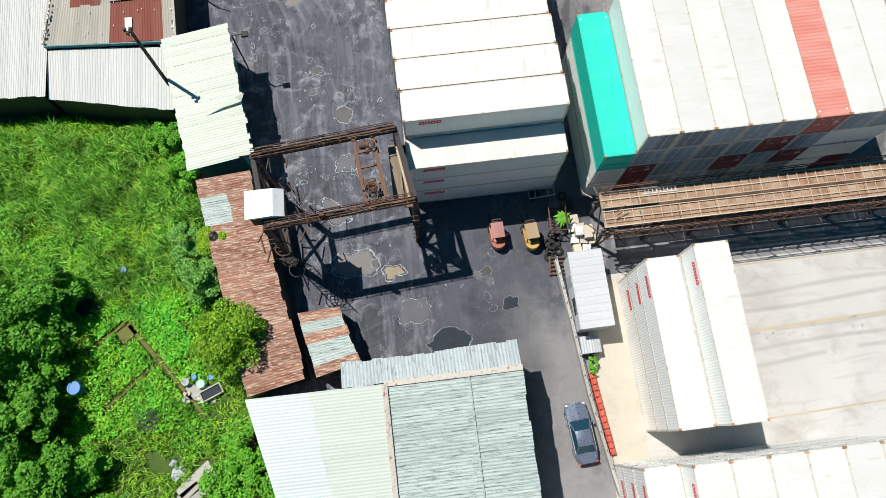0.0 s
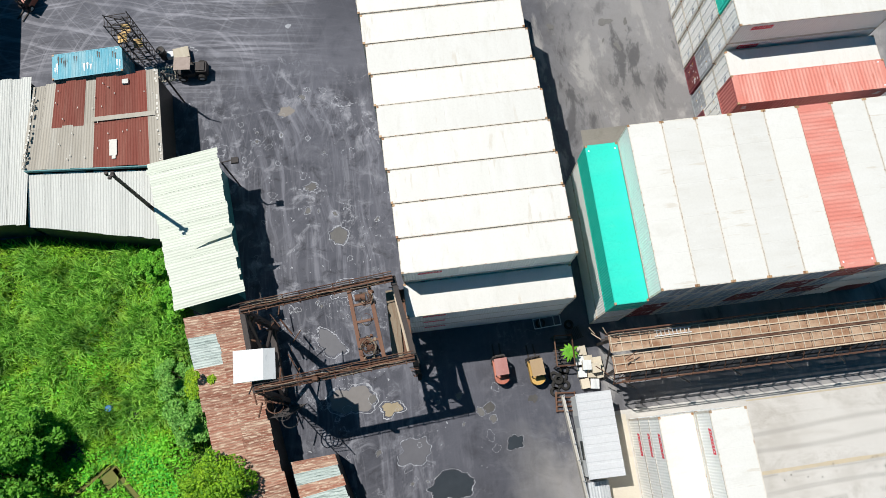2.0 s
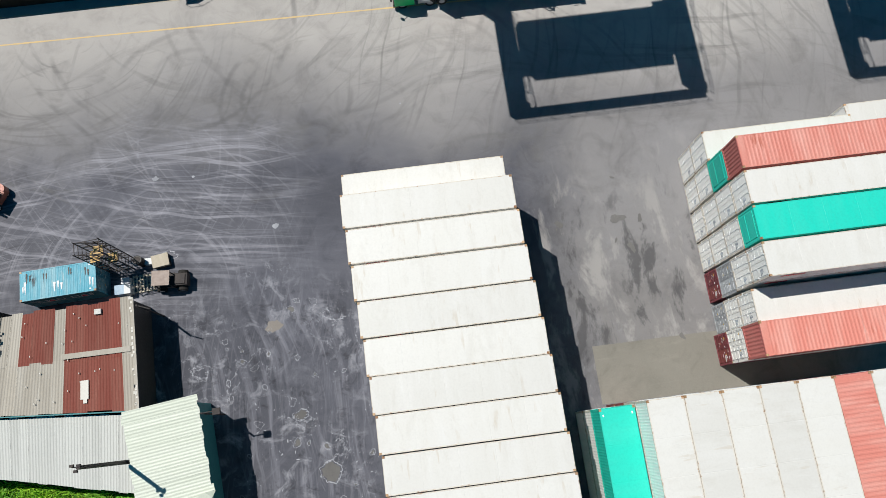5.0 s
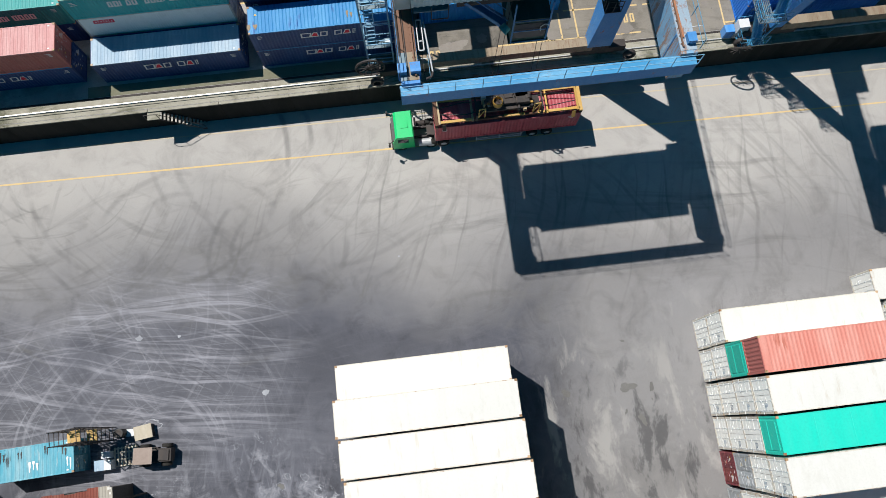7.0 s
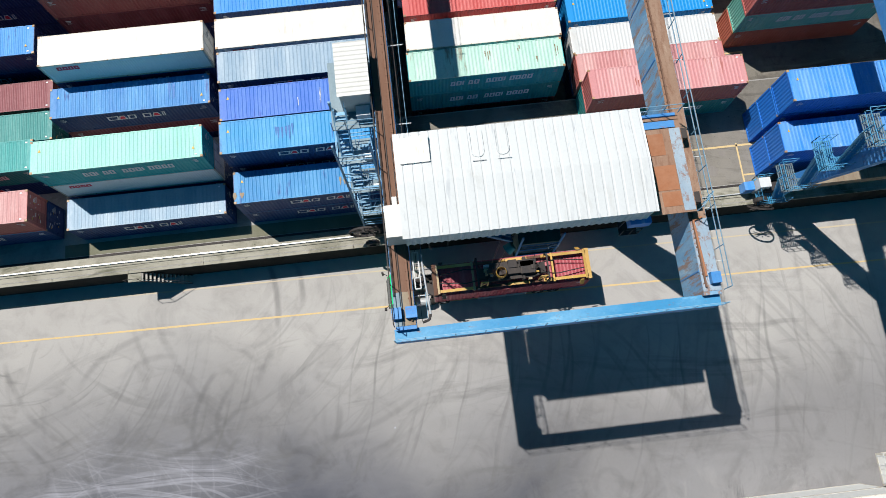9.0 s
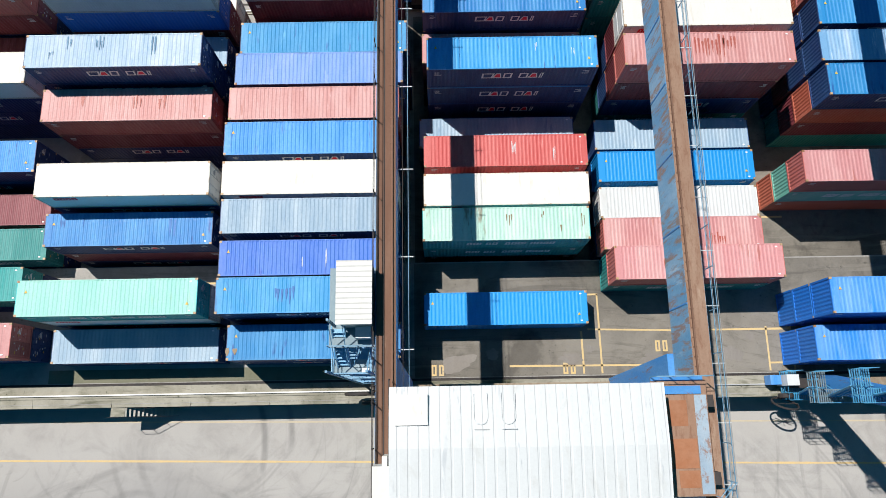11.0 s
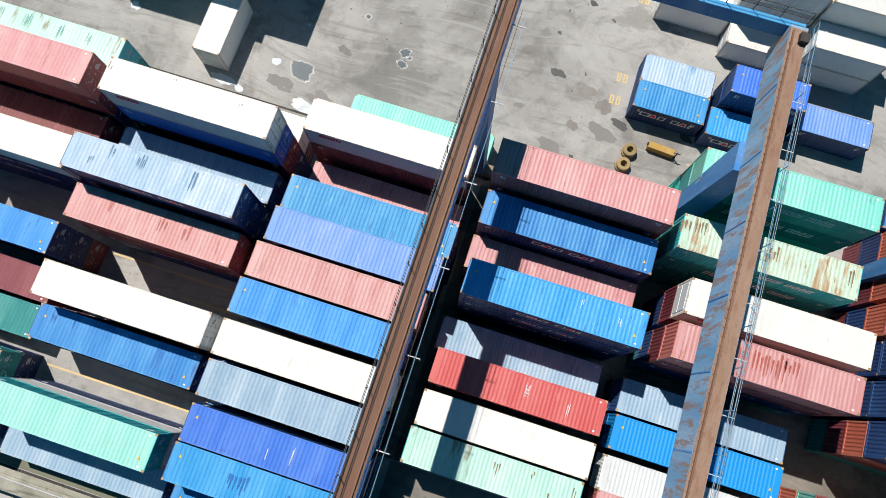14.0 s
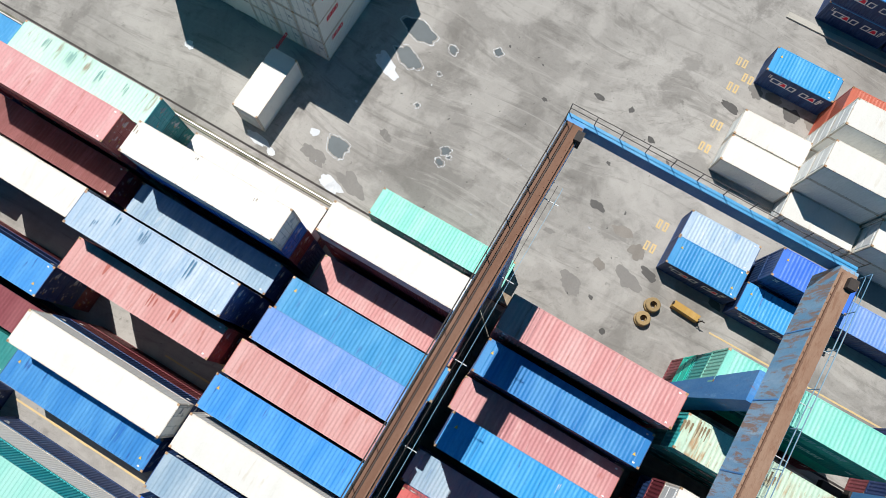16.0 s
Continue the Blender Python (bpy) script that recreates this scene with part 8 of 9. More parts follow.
for t in st:
    y = t * 2.33
    w = outline_at(t)
    h = 0.98 - 0.20 * max(0, t - 0.25) / 0.75 - 0.05 * max(0, -t - 0.6) / 0.4
    rows.append([(-w, y, 0.32), (-w, y, 0.62), (-w * 0.95, y, h - 0.10), (-w * 0.72, y, h), (0, y, h + 0.035), (w * 0.72, y, h), (w * 0.95, y, h - 0.10), (w, y, 0.62), (w, y, 0.32)])
for a, b in zip(rows, rows[1:]):
    for i in range(8):
        body.face(a[i], a[i + 1], b[i + 1], b[i])
body.face(*rows[0])
body.face(*rows[-1][::-1])
part("body", body, CAR_BLUE, car, smooth=True)
lo = [(-0.80, -1.55), (0.80, -1.55), (0.82, 0.95), (-0.82, 0.95)]
hi = [(-0.58, -0.95), (0.58, -0.95), (0.60, 0.15), (-0.60, 0.15)]
roof = MB()
for k in range(8):
    for j in range(6):
        q = []
        for a, b in ((k, j), (k, j + 1), (k + 1, j + 1), (k + 1, j)):
            u, v = -1 + 2 * a / 8, -1 + 2 * b / 6
            q.append((v * (0.61 - 0.02 * u * u), -0.4 + 0.60 * u, 1.475 - 0.05 * v * v - 0.045 * u * u))
        roof.face(*q[::-1])
part("roof", roof, CAR_BLUE, car, smooth=True)
for sx in (-1, 1):
    part("chrome_trim", MB().beam((sx * 0.835, -1.5, 0.97), (sx * 0.845, 0.95, 0.97), 0.03), GALV, car, "bright window trim")
    part("chrome_trim", MB().beam((sx * 0.905, -1.6, 0.55), (sx * 0.905, 1.6, 0.55), 0.03), GALV, car, "bright sill trim")
for name, i, j in (("rear_window", 0, 1), ("side_window", 1, 2), ("windscreen", 2, 3), ("side_window", 3, 0)):
    part(name, MB().face((*lo[i], 0.98), (*lo[j], 0.98), (*hi[j], 1.40), (*hi[i], 1.40)), CAR_GLASS, car, "dark tinted glass")
for i in range(4):
    part("pillar", MB().beam((*lo[i], 0.98), (*hi[i], 1.41), 0.07), CAR_BLUE, car)
for sx in (-1, 1):
    part("headlight", MB().box(sx * 0.62 - 0.16, 2.12, 0.62, sx * 0.62 + 0.16, 2.26, 0.76), PAINT["chalk"], car, "clear headlight")
    part("tail_light", MB().box(sx * 0.66 - 0.14, -2.32, 0.7, sx * 0.66 + 0.14, -2.22, 0.86), BRICK_RED, car, "red tail light")
    part("door_mirror", MB().box(sx * 0.98 - 0.10, 0.62, 0.95, sx * 0.98 + 0.10, 0.80, 1.08), CAR_BLUE, car)
    for y in (-1.38, 1.42):
        wheel(car, sx * 0.80, y, 0.32, 0.20, (1, 0, 0))
part("number_plate", MB().box(-0.26, 2.30, 0.45, 0.26, 2.34, 0.57), PAINT["chalk"], car, "blank plate")
part("bonnet_seam", MB().beam((-0.62, 1.0, 1.0), (0.62, 1.0, 1.0), 0.02), SEAL, car)

# ---- aqua container, scaffold tower and small machines behind the shed ----
TOPS[(-25.3, 46.0)] = (container("aqua", 6.058, S, -25.3, 46.0, 0.0, 2.0, False, "wide", False), S)
roof_runs(-25.3, 46.0, SEAL, ((0.31, 0.25, 0.16, 0.9, 2), (0.42, 0.2, 0.12, 0.6, 2), (0.58, 0.2, 0.14, 0.7, 2), (0.69, 0.3, 0.14, 0.9, 2)), 21)
roof_runs(-25.3, 46.0, RUN_PALE, ((0.28, 0.6, 0.16, 0.9, 2), (0.5, 0.7, 0.2, 0.7, 3), (0.72, 0.7, 0.16, 0.8, 2)), 22)
s = thing("scaffold_tower", "black steel scaffold tower with ladders and yellow platforms", "scaffold", pose(-21.2, 47.35, 0, 0, 0, 4))
for px in (-0.95, -0.3, 0.35, 0.95):
    for py in (-0.5, 0.5):
        part("post", MB().beam((px, py, 0), (px, py, 6.5 if abs(px) > 0.5 else 5.9), 0.06), DARK_STEEL, s)
for k in range(10):
    z = 0.5 + 0.64 * k
    for py in (-0.5, 0.5):
        part("rail", MB().beam((-0.95, py, z), (0.95, py, z), 0.045), DARK_STEEL, s)
        if k < 9:
            part("brace", MB().beam((-0.95 if k % 2 else 0.95, py, z), (0.95 if k % 2 else -0.95, py, z + 0.64), 0.04), DARK_STEEL, s)
    for px in (-0.95, 0.95):
        part("transom", MB().beam((px, -0.5, z), (px, 0.5, z), 0.045), DARK_STEEL, s)
    part("ladder_rung", MB().beam((-0.3, -0.5, z), (0.35, -0.5, z), 0.04), DARK_STEEL, s)
for x, z in ((0.3, 2.6), (0.2, 4.85), (-0.6, 3.7)):
    part("platform", MB().box(x - 0.35, -0.45, z, x + 0.4, 0.45, z + 0.06), YELLOW, s, "dull yellow platform")
for py in (-0.5, 0.5):
    part("stair_rail", MB().beam((-1.0, py, 6.4), (0.9, py, 4.9), 0.05).beam((0.9, py, 4.9), (-0.9, py, 2.7), 0.05), DARK_STEEL, s)

s = thing("small_loader", "small black loader with a brown canopy roof parked on the asphalt", "loader", pose(-17.2, 45.4, 0, 0, 0, -4))
part("canopy", MB().box(-0.95, -0.62, 1.78, 0.5, 0.62, 1.84), OCHRE_BROWN, s, "faded brown canopy roof")
for x in (-0.85, 0.4):
    for y in (-0.52, 0.52):
        part("post", MB().beam((x, y, 0.8), (x, y, 1.8), 0.06), DARK_STEEL, s)
part("body", MB().box(-0.9, -0.6, 0.4, 0.6, 0.6, 0.95).box(0.6, -0.5, 0.35, 1.7, 0.5, 1.15), DARK_STEEL, s)
part("engine_cover", MB().box(0.75, -0.4, 1.15, 1.55, 0.4, 1.25), DARK_STEEL, s)
part("seat", MB().box(-0.5, -0.25, 0.95, 0.0, 0.25, 1.15), SEAL, s)
for x in (-0.55, 1.15):
    for y in (-0.7, 0.7):
        wheel(s, x, y, 0.42, 0.3)
s = thing("covered_crate", "low crate under a cream tarpaulin on the asphalt", "crate", pose(-17.85, 47.25, 0, 0, 0, 8))
part("crate", MB().box(-0.66, -0.5, 0, 0.66, 0.5, 0.55), DARK_STEEL, s)
part("cover", MB().box(-0.70, -0.54, 0.55, 0.70, 0.54, 0.64).box(-0.71, -0.55, 0.35, 0.71, -0.53, 0.6), CARDBOARD, s, "cream tarpaulin cover")
s = thing("black_tank", "upright black tank beside a white box", "tank", pose(-19.5, 47.35, 0))
part("tank", MB().cyl((0, 0, 0), (0, 0, 1.25), 0.36, 18), DARK_STEEL, s)
part("rim", MB().ring((0, 0, 1.25), (0, 0, 1), 0.38, 0.28, 0.08, 18), SEAL, s)
part("side_box", MB().box(0.3, -0.3, 0, 0.9, 0.25, 0.5), PAINT["chalk"], s, "white box")
s = thing("slatted_pallet", "cream slatted pallet lying on the asphalt", "pallet", pose(-19.4, 45.6, 0, 0, 0, 2))
for k in range(7):
    part("slat", MB().box(-0.95 + 0.28 * k, -0.75, 0.06, -0.83 + 0.28 * k, 0.75, 0.12), CARDBOARD, s)
for y in (-0.7, -0.2, 0.3, 0.65):
    part("bearer", MB().box(-0.98, y - 0.05, 0.0, 0.9, y + 0.05, 0.06), CARDBOARD, s)
s = thing("tool_cabinet", "blue and white tool cabinet beside the container", "cabinet", pose(-20.9, 45.2, 0))
part("body", MB().box(-0.7, -0.5, 0, 0.1, 0.3, 0.85), PAINT["steel_blue"], s)
part("body", MB().box(0.12, -0.5, 0, 0.65, 0.25, 0.9), PAINT["chalk"], s, "white half of the cabinet")
part("top_box", MB().box(-0.2, 0.4, 0, 0.5, 0.9, 0.7), PAINT["chalk"], s)

# ---- things on the open ground to the north ----
for x, y in ((18.15, 114.25), (17.95, 112.85)):
    s = thing("tyre_stack", "stack of two dusty earth-coloured tyres", "tyre", pose(x, y, YARD), "dusty tyres")
    DUST = PAINT.setdefault("dust", paint("dusty_rubber", (0.30, 0.21, 0.10), (0.4, 0.3, 0.18), 0.3, 0.0, 0.9))
    part("tyre", MB().ring((0, 0, 0.18), (0, 0, 1), 0.62, 0.28, 0.34, 22), DUST, s)
    part("tyre", MB().ring((0.04, 0.03, 0.53), (0, 0, 1), 0.60, 0.28, 0.34, 22), DUST, s)
s = thing("barrier_block", "weathered yellow concrete barrier on the yard", "barrier", pose(20.7, 115.15, YARD, 0, 0, -4))
part("block", MB().box(-1.15, -0.28, 0, 1.15, 0.28, 0.75), YELLOW, s)
part("handle", MB().box(-1.25, -0.1, 0.6, -1.15, 0.1, 0.85), DARK_STEEL, s)
s = thing("sign_post", "short pole with a crossed bracket on the yard", "post", pose(22.0, 114.9, YARD))
part("pole", MB().cyl((0, 0, 0), (0, 0, 1.3), 0.05, 8), DARK_STEEL, s)
part("bracket", MB().beam((-0.3, 0, 1.1), (0.3, 0, 1.1), 0.06), DARK_STEEL, s)

# tyre tracks pressed into the dust of the concrete pad
TRACK = paint("tyre_dust_mark", (0.27, 0.255, 0.24), (0.36, 0.345, 0.325), 0.5, 0.0, 0.95, vary=0.2, spec=0.1)
tm = MB()
for y, x0, x1, sl in ((8.1, 21.8, 58, 0.03), (6.75, 21.8, 58, 0.03), (4.7, 21.9, 58, 0.045), (3.4, 21.9, 58, 0.045), (2.4, 26, 58, 0.05)):
    x = x0
    while x < x1:
        yy = y + sl * (x - x0) + 0.12 * math.sin(x * 0.35 + y)
        if noise.noise(Vector((x * 0.25, y, 0))) > -0.4:
            for o in (-0.16, 0.02):
                d = 0.09 if o < 0 else -0.09
                tm.face((x, yy + o, 0.017), (x + 0.07, yy + o, 0.017), (x + 0.07 + d, yy + o + 0.15, 0.017), (x + d, yy + o + 0.15, 0.017))
        x += 0.19
tagged(new("tyre_tracks", tm.mesh("tyre_tracks", TRACK)), "rows of dusty tyre tread marks on the concrete pad", "tyre marks", "", "stuff")
for k in range(14):
    puddle(rng.uniform(22, 36), rng.uniform(3.8, 5.6), rng.uniform(0.04, 0.14), 400 + k, DARK_STAIN, None, 0.010, 1.5, rng.uniform(0, 3), label="small dark clod on the concrete pad")

# ---- vegetation ----
def foliage_mat(name, col, col2, rough=0.6):
    m, n, l, b = nodes_of(name)
    nt = m.node_tree
    geo = n.new("ShaderNodeNewGeometry")
    v = place_vec(nt, (1, 1, 1), own=False)
    big = noise_tex(nt, v, 0.35, 4, 0.6)
    c = mix(nt, ramp(nt, geo.outputs["Random Per Island"], 0, 1), col, col2)
    c = mix(nt, math_node(nt, "MULTIPLY", ramp(nt, big, 0.50, 0.64), 0.7), c, tuple(x * 0.5 for x in col))
    c = mix(nt, math_node(nt, "MULTIPLY", ramp(nt, noise_tex(nt, v, 0.8, 4, 0.6), 0.52, 0.68), 0.55), c, (min(1, col2[0] * 1.35), col2[1] * 1.05, col2[2]))
    l.new(c, b.inputs["Base Color"])
    b.inputs["Roughness"].default_value = rough
    b.inputs["Specular IOR Level"].default_value = 0.25
    tr = n.new("ShaderNodeBsdfTranslucent")
    l.new(c, tr.inputs["Color"])
    ms = n.new("ShaderNodeMixShader")
    ms.inputs[0].default_value = 0.3
    l.new(b.outputs[0], ms.inputs[1])
    l.new(tr.outputs[0], ms.inputs[2])
    l.new(ms.outputs[0], n["Material Output"].inputs["Surface"])
    return m


LEAF_DARK = foliage_mat("leaf_dark", (0.050, 0.20, 0.018), (0.19, 0.50, 0.045))
LEAF_MID = foliage_mat("leaf_mid", (0.08, 0.31, 0.022), (0.25, 0.62, 0.055))
LEAF_OLIVE = foliage_mat("leaf_olive", (0.045, 0.17, 0.013), (0.34, 0.60, 0.03))
LEAF_YELLOW = foliage_mat("leaf_yellow_green", (0.15, 0.34, 0.014), (0.38, 0.56, 0.03))
GRASS_MAT = foliage_mat("grass_blade", (0.055, 0.24, 0.010), (0.42, 0.76, 0.06))
REED_MAT = foliage_mat("reed_blade", (0.05, 0.22, 0.014), (0.36, 0.72, 0.10))
HERB_MAT = foliage_mat("herb_leaf", (0.11, 0.50, 0.02), (0.30, 0.78, 0.07))
LEAF_GREY = foliage_mat("leaf_grey_green", (0.075, 0.26, 0.035), (0.30, 0.60, 0.13))
BED_GREEN = foliage_mat("bed_leaf", (0.05, 0.42, 0.035), (0.17, 0.74, 0.09))
BARK = paint("bark", (0.10, 0.075, 0.05), (0.2, 0.17, 0.13), 0.3, 0.0, 0.9)
nrng = np.random.default_rng(11)


def np_mesh(name, verts, faces, mat):
    me = bpy.data.meshes.new(name)
    verts, faces = np.asarray(verts, dtype=np.float32), np.asarray(faces, dtype=np.int32)
    me.vertices.add(len(verts))
    me.vertices.foreach_set("co", verts.ravel())
    k = faces.shape[1]
    me.loops.add(faces.size)
    me.loops.foreach_set("vertex_index", faces.ravel())
    me.polygons.add(len(faces))
    me.polygons.foreach_set("loop_start", np.arange(0, faces.size, k, dtype=np.int32))
    me.polygons.foreach_set("loop_total", np.full(len(faces), k, dtype=np.int32))
    me.materials.append(mat)
    me.update(calc_edges=True)
    return me


def leaves(centres, size, droop=0.5, aspect=0.55):
    """One pointed leaf (four corners) at each centre, facing mostly outwards and up."""
    n = len(centres)
    yaw = nrng.uniform(0, 2 * np.pi, n)
    pitch = nrng.normal(0.0, droop, n)
    roll = nrng.normal(0.0, 0.5, n)
    s = size * nrng.uniform(0.6, 1.3, n)
    d = np.stack([np.cos(yaw) * np.cos(pitch), np.sin(yaw) * np.cos(pitch), np.sin(pitch)], -1)
    side = np.stack([-np.sin(yaw), np.cos(yaw), np.zeros(n)], -1)
    up = np.cross(d, side)
    side = side * np.cos(roll)[:, None] + up * np.sin(roll)[:, None]
    w = (s * aspect / 2)[:, None]
    L = s[:, None]
    quad = np.stack([centres - d * L / 2, centres + side * w, centres + d * L / 2, centres - side * w], 1)
    return quad.reshape(-1, 3), np.arange(4 * n).reshape(-1, 4)


def crown_points(n, radius, height, clumps, base):
    """Points on the shells of many overlapping clumps, uneven in outline."""
    c = []
    for _ in range(clumps):
        a, r = nrng.uniform(0, 2 * np.pi), radius * math.sqrt(nrng.uniform(0.0, 1.0)) * 0.85
        z = base + height * (0.25 + 0.75 * nrng.uniform(0, 1)) * (1 - 0.45 * (r / radius) ** 2)
        c.append((r * math.cos(a), r * math.sin(a), z, nrng.uniform(0.20, 0.36) * radius))
    c = np.array(c)
    pick = nrng.integers(0, clumps, n)
    d = nrng.normal(size=(n, 3))
    d /= np.linalg.norm(d, axis=1)[:, None]
    d[:, 2] = np.abs(d[:, 2]) * 0.9 - 0.15
    rad = c[pick, 3] * nrng.uniform(0.55, 1.1, n) ** 0.5
    return c[pick, :3] + d * rad[:, None] * np.array([1, 1, 0.7]), c


def tree(name, label, x, y, radius, height, mat, leaf=0.28, n=5200, clumps=26, base=1.0, cat="tree"):
    t = thing(name, label, cat, pose(x, y, 0.03))
    pts, c = crown_points(n, radius, height - base, clumps, base)
    part("crown", np_mesh("crown", *leaves(pts, leaf), mat), mat, t)
    mb = MB().cyl((0, 0, 0), (0.1, 0.05, base + 0.35 * height), 0.16 * radius / 2.5, 9, 0.09 * radius / 2.5)
    for q in c[:9]:
        mb.cyl((0.1, 0.05, base * 0.8), tuple(q[:3]), 0.07 * radius / 2.5, 6, 0.02)
    part("trunk", mb, BARK, t, "grey-brown branching trunk")
    return t


tree("mango_tree", "dense broad-crowned tree overhanging the rusty shed roof", -15.1, 8.9, 3.0, 6.3, LEAF_OLIVE, 0.25, 9500, 64)
tree("fruit_tree", "grey-green feathery shrub tree beside the rusty shed", -17.4, 14.6, 2.1, 3.4, LEAF_GREY, 0.26, 4600, 26, 0.5)
tree("feathery_shrub", "pale grey-green feathery shrub by the rusty shed", -18.6, 18.0, 1.7, 2.9, LEAF_GREY, 0.26, 3000, 20, 0.4, "bush")
tree("creeper_tree", "yellowish bush with vines on the rusty roof edge", -16.0, 17.5, 1.6, 4.6, LEAF_YELLOW, 0.22, 2600, 20, 1.5)
DARKS = [(-29.6, 14.6, 2.4, 4.6), (-31.5, 12.2, 3.6, 6.5), (-34.5, 8.0, 3.8, 7.0), (-33.5, 2.5, 3.6, 6.5), (-36.5, 13.5, 4.0, 7.2), (-30.8, 5.6, 2.6, 4.6), (-38.0, 3.0, 4.2, 7.0), (-29.5, 0.2, 3.0, 5.2), (-33.0, -2.5, 3.8, 6.2), (-37.5, -3.5, 4.0, 6.6)]
for x, y, r, h in DARKS:
    tree("broadleaf_tree", "dark green broad-leaved tree among overgrown bushes", x, y, r, h, LEAF_DARK, 0.34, 5200, 30, 0.8)
MIDS = [(-28.4, -3.6, 2.8, 4.2), (-25.0, -3.4, 2.4, 3.4), (-22.6, -5.0, 2.6, 3.6), (-27.0, 1.2, 1.9, 3.0), (-15.9, -1.4, 2.2, 3.0), (-14.4, 1.4, 2.2, 2.8), (-16.6, -4.8, 2.4, 3.4), (-13.2, -3.4, 2.4, 3.2), (-20.4, 27.6, 1.6, 2.6), (-19.0, 24.4, 1.5, 2.4), (-29.8, 9.0, 1.8, 2.6)]
for x, y, r, h in MIDS:
    tree("bush", "mid-green leafy bush in the overgrown garden", x, y, r, h, LEAF_MID, 0.27, 3000, 24, 0.3, "bush")


GARDEN_PATHS = [((-24.18, 11.81), (-21.95, 8.85), 0.30), ((-21.95, 8.85), (-19.95, 6.15), 0.30), ((-19.95, 6.15), (-18.2, 3.6), 0.28), ((-27.5, 10.0), (-24.5, 12.0), 0.24), ((-24.74, 10.2), (-23.6, 10.96), 0.2),
                ((-26.0, 5.3), (-21.96, 8.42), 0.24), ((-24.6, 11.0), (-24.1, 11.4), 0.6), ((-27.6, 13.5), (-27.5, 13.6), 0.8), ((-19.4, 5.9), (-17.6, 5.4), 0.7), ((-20.6, -2.8), (-18.2, 0.0), 0.8), ((-22.6, 1.0), (-21.6, 0.4), 0.6)]


def inside(x, y, pad=0.25):
    """Over the garden soil, clear of the sheds."""
    right = np.interp(y, [-40, 4.2, 22.4, 23.0, 30.2, 32], [-12.6, -13.9, -17.4, -18.0, -19.6, -19.6])
    topy = np.interp(x, [-80, -30, -19.3], [31.6, 31.2, 28.8])
    away = np.ones(np.shape(x), dtype=bool)
    for (ax, ay), (bx, by), w in GARDEN_PATHS:
        L2 = (bx - ax) ** 2 + (by - ay) ** 2
        u = np.clip(((x - ax) * (bx - ax) + (y - ay) * (by - ay)) / L2, 0, 1)
        away &= (x - ax - u * (bx - ax)) ** 2 + (y - ay - u * (by - ay)) ** 2 > w * w
    return (x < right - pad) & (y < topy - pad) & away


def blades(n, box, length, width, mat, name, label, lean=0.6, keep=None):
    x = nrng.uniform(box[0], box[1], n)
    y = nrng.uniform(box[2], box[3], n)
    ok = inside(x, y)
    if keep is not None:
        ok &= keep(x, y)
    x, y = x[ok], y[ok]
    n = len(x)
    yaw = nrng.uniform(0, 2 * np.pi, n)
    L = length * nrng.uniform(0.5, 1.25, n)
    w = width * nrng.uniform(0.6, 1.3, n)
    tilt = np.abs(nrng.normal(0.85, lean, n)).clip(0.1, 1.45)
    d = np.stack([np.cos(yaw), np.sin(yaw), np.zeros(n)], -1)
    sd = np.stack([-np.sin(yaw), np.cos(yaw), np.zeros(n)], -1)
    p0 = np.stack([x, y, np.full(n, 0.02)], -1)
    p1 = p0 + d * (L * np.sin(tilt) * 0.45)[:, None] + np.array([0, 0, 1]) * (L * 0.62 * np.cos(tilt * 0.6))[:, None]
    p2 = p0 + d * (L * np.sin(tilt))[:, None] + np.array([0, 0, 1]) * (L * np.cos(tilt).clip(0.25, 1))[:, None]
    a, b = sd * (w / 2)[:, None], sd * (w / 2.6)[:, None]
    v = np.stack([p0 - a, p0 + a, p1 + b, p1 - b, p2], 1).reshape(-1, 3)
    k = np.arange(n)[:, None] * 5
    f = np.concatenate([k + np.array([0, 1, 2]), k + np.array([0, 2, 3]), k + np.array([3, 2, 4])], 0)
    ob = new(name, np_mesh(name, v, f, mat))
    return tagged(ob, label, "grass", "", "stuff")


def garden(x, y):
    return (x > -27.5) & (x < -14) & (y < 13.5)


blades(125000, (-46, -13, -12, 32), 0.85, 0.075, GRASS_MAT, "grass", "tall bright green grass over the plot", keep=lambda x, y: ~garden(x, y) | (nrng.uniform(size=len(x)) < 0.35))
reeds = nrng.uniform(size=(60, 2)) * np.array([20, 14]) + np.array([-37, 15.5])
blades(60000, (-40, -16, 13, 31), 1.5, 0.095, REED_MAT, "reeds", "clumps of long arching reed grass", 0.5,
       keep=lambda x, y: np.min((x[:, None] - reeds[None, :, 0]) ** 2 + (y[:, None] - reeds[None, :, 1]) ** 2, axis=1) < 0.8 + 0.5 * np.sin(x * 3))


def herbs(n, boxes, size, h, mat, name, label):
    pts = []
    for x0, x1, y0, y1, turn in boxes:
        m = int(n * (x1 - x0) * (y1 - y0))
        u, v = nrng.uniform(x0, x1, m), nrng.uniform(y0, y1, m)
        cx, cy = (x0 + x1) / 2, (y0 + y1) / 2
        c, s_ = math.cos(turn), math.sin(turn)
        x, y = cx + (u - cx) * c - (v - cy) * s_, cy + (u - cx) * s_ + (v - cy) * c
        ok = inside(x, y, 0.1)
        bump_h = 0.5 + 0.5 * np.sin(x * 2.3 + 1.0) * np.sin(y * 2.7)
        pts.append(np.stack([x, y, 0.08 + h * nrng.uniform(0.2, 1, m) * (0.45 + 0.55 * bump_h)], -1)[ok])
    q = np.concatenate(pts)
    return tagged(new(name, np_mesh(name, *leaves(q, size, 0.35, 0.7), mat)), label, "plants", "", "stuff")


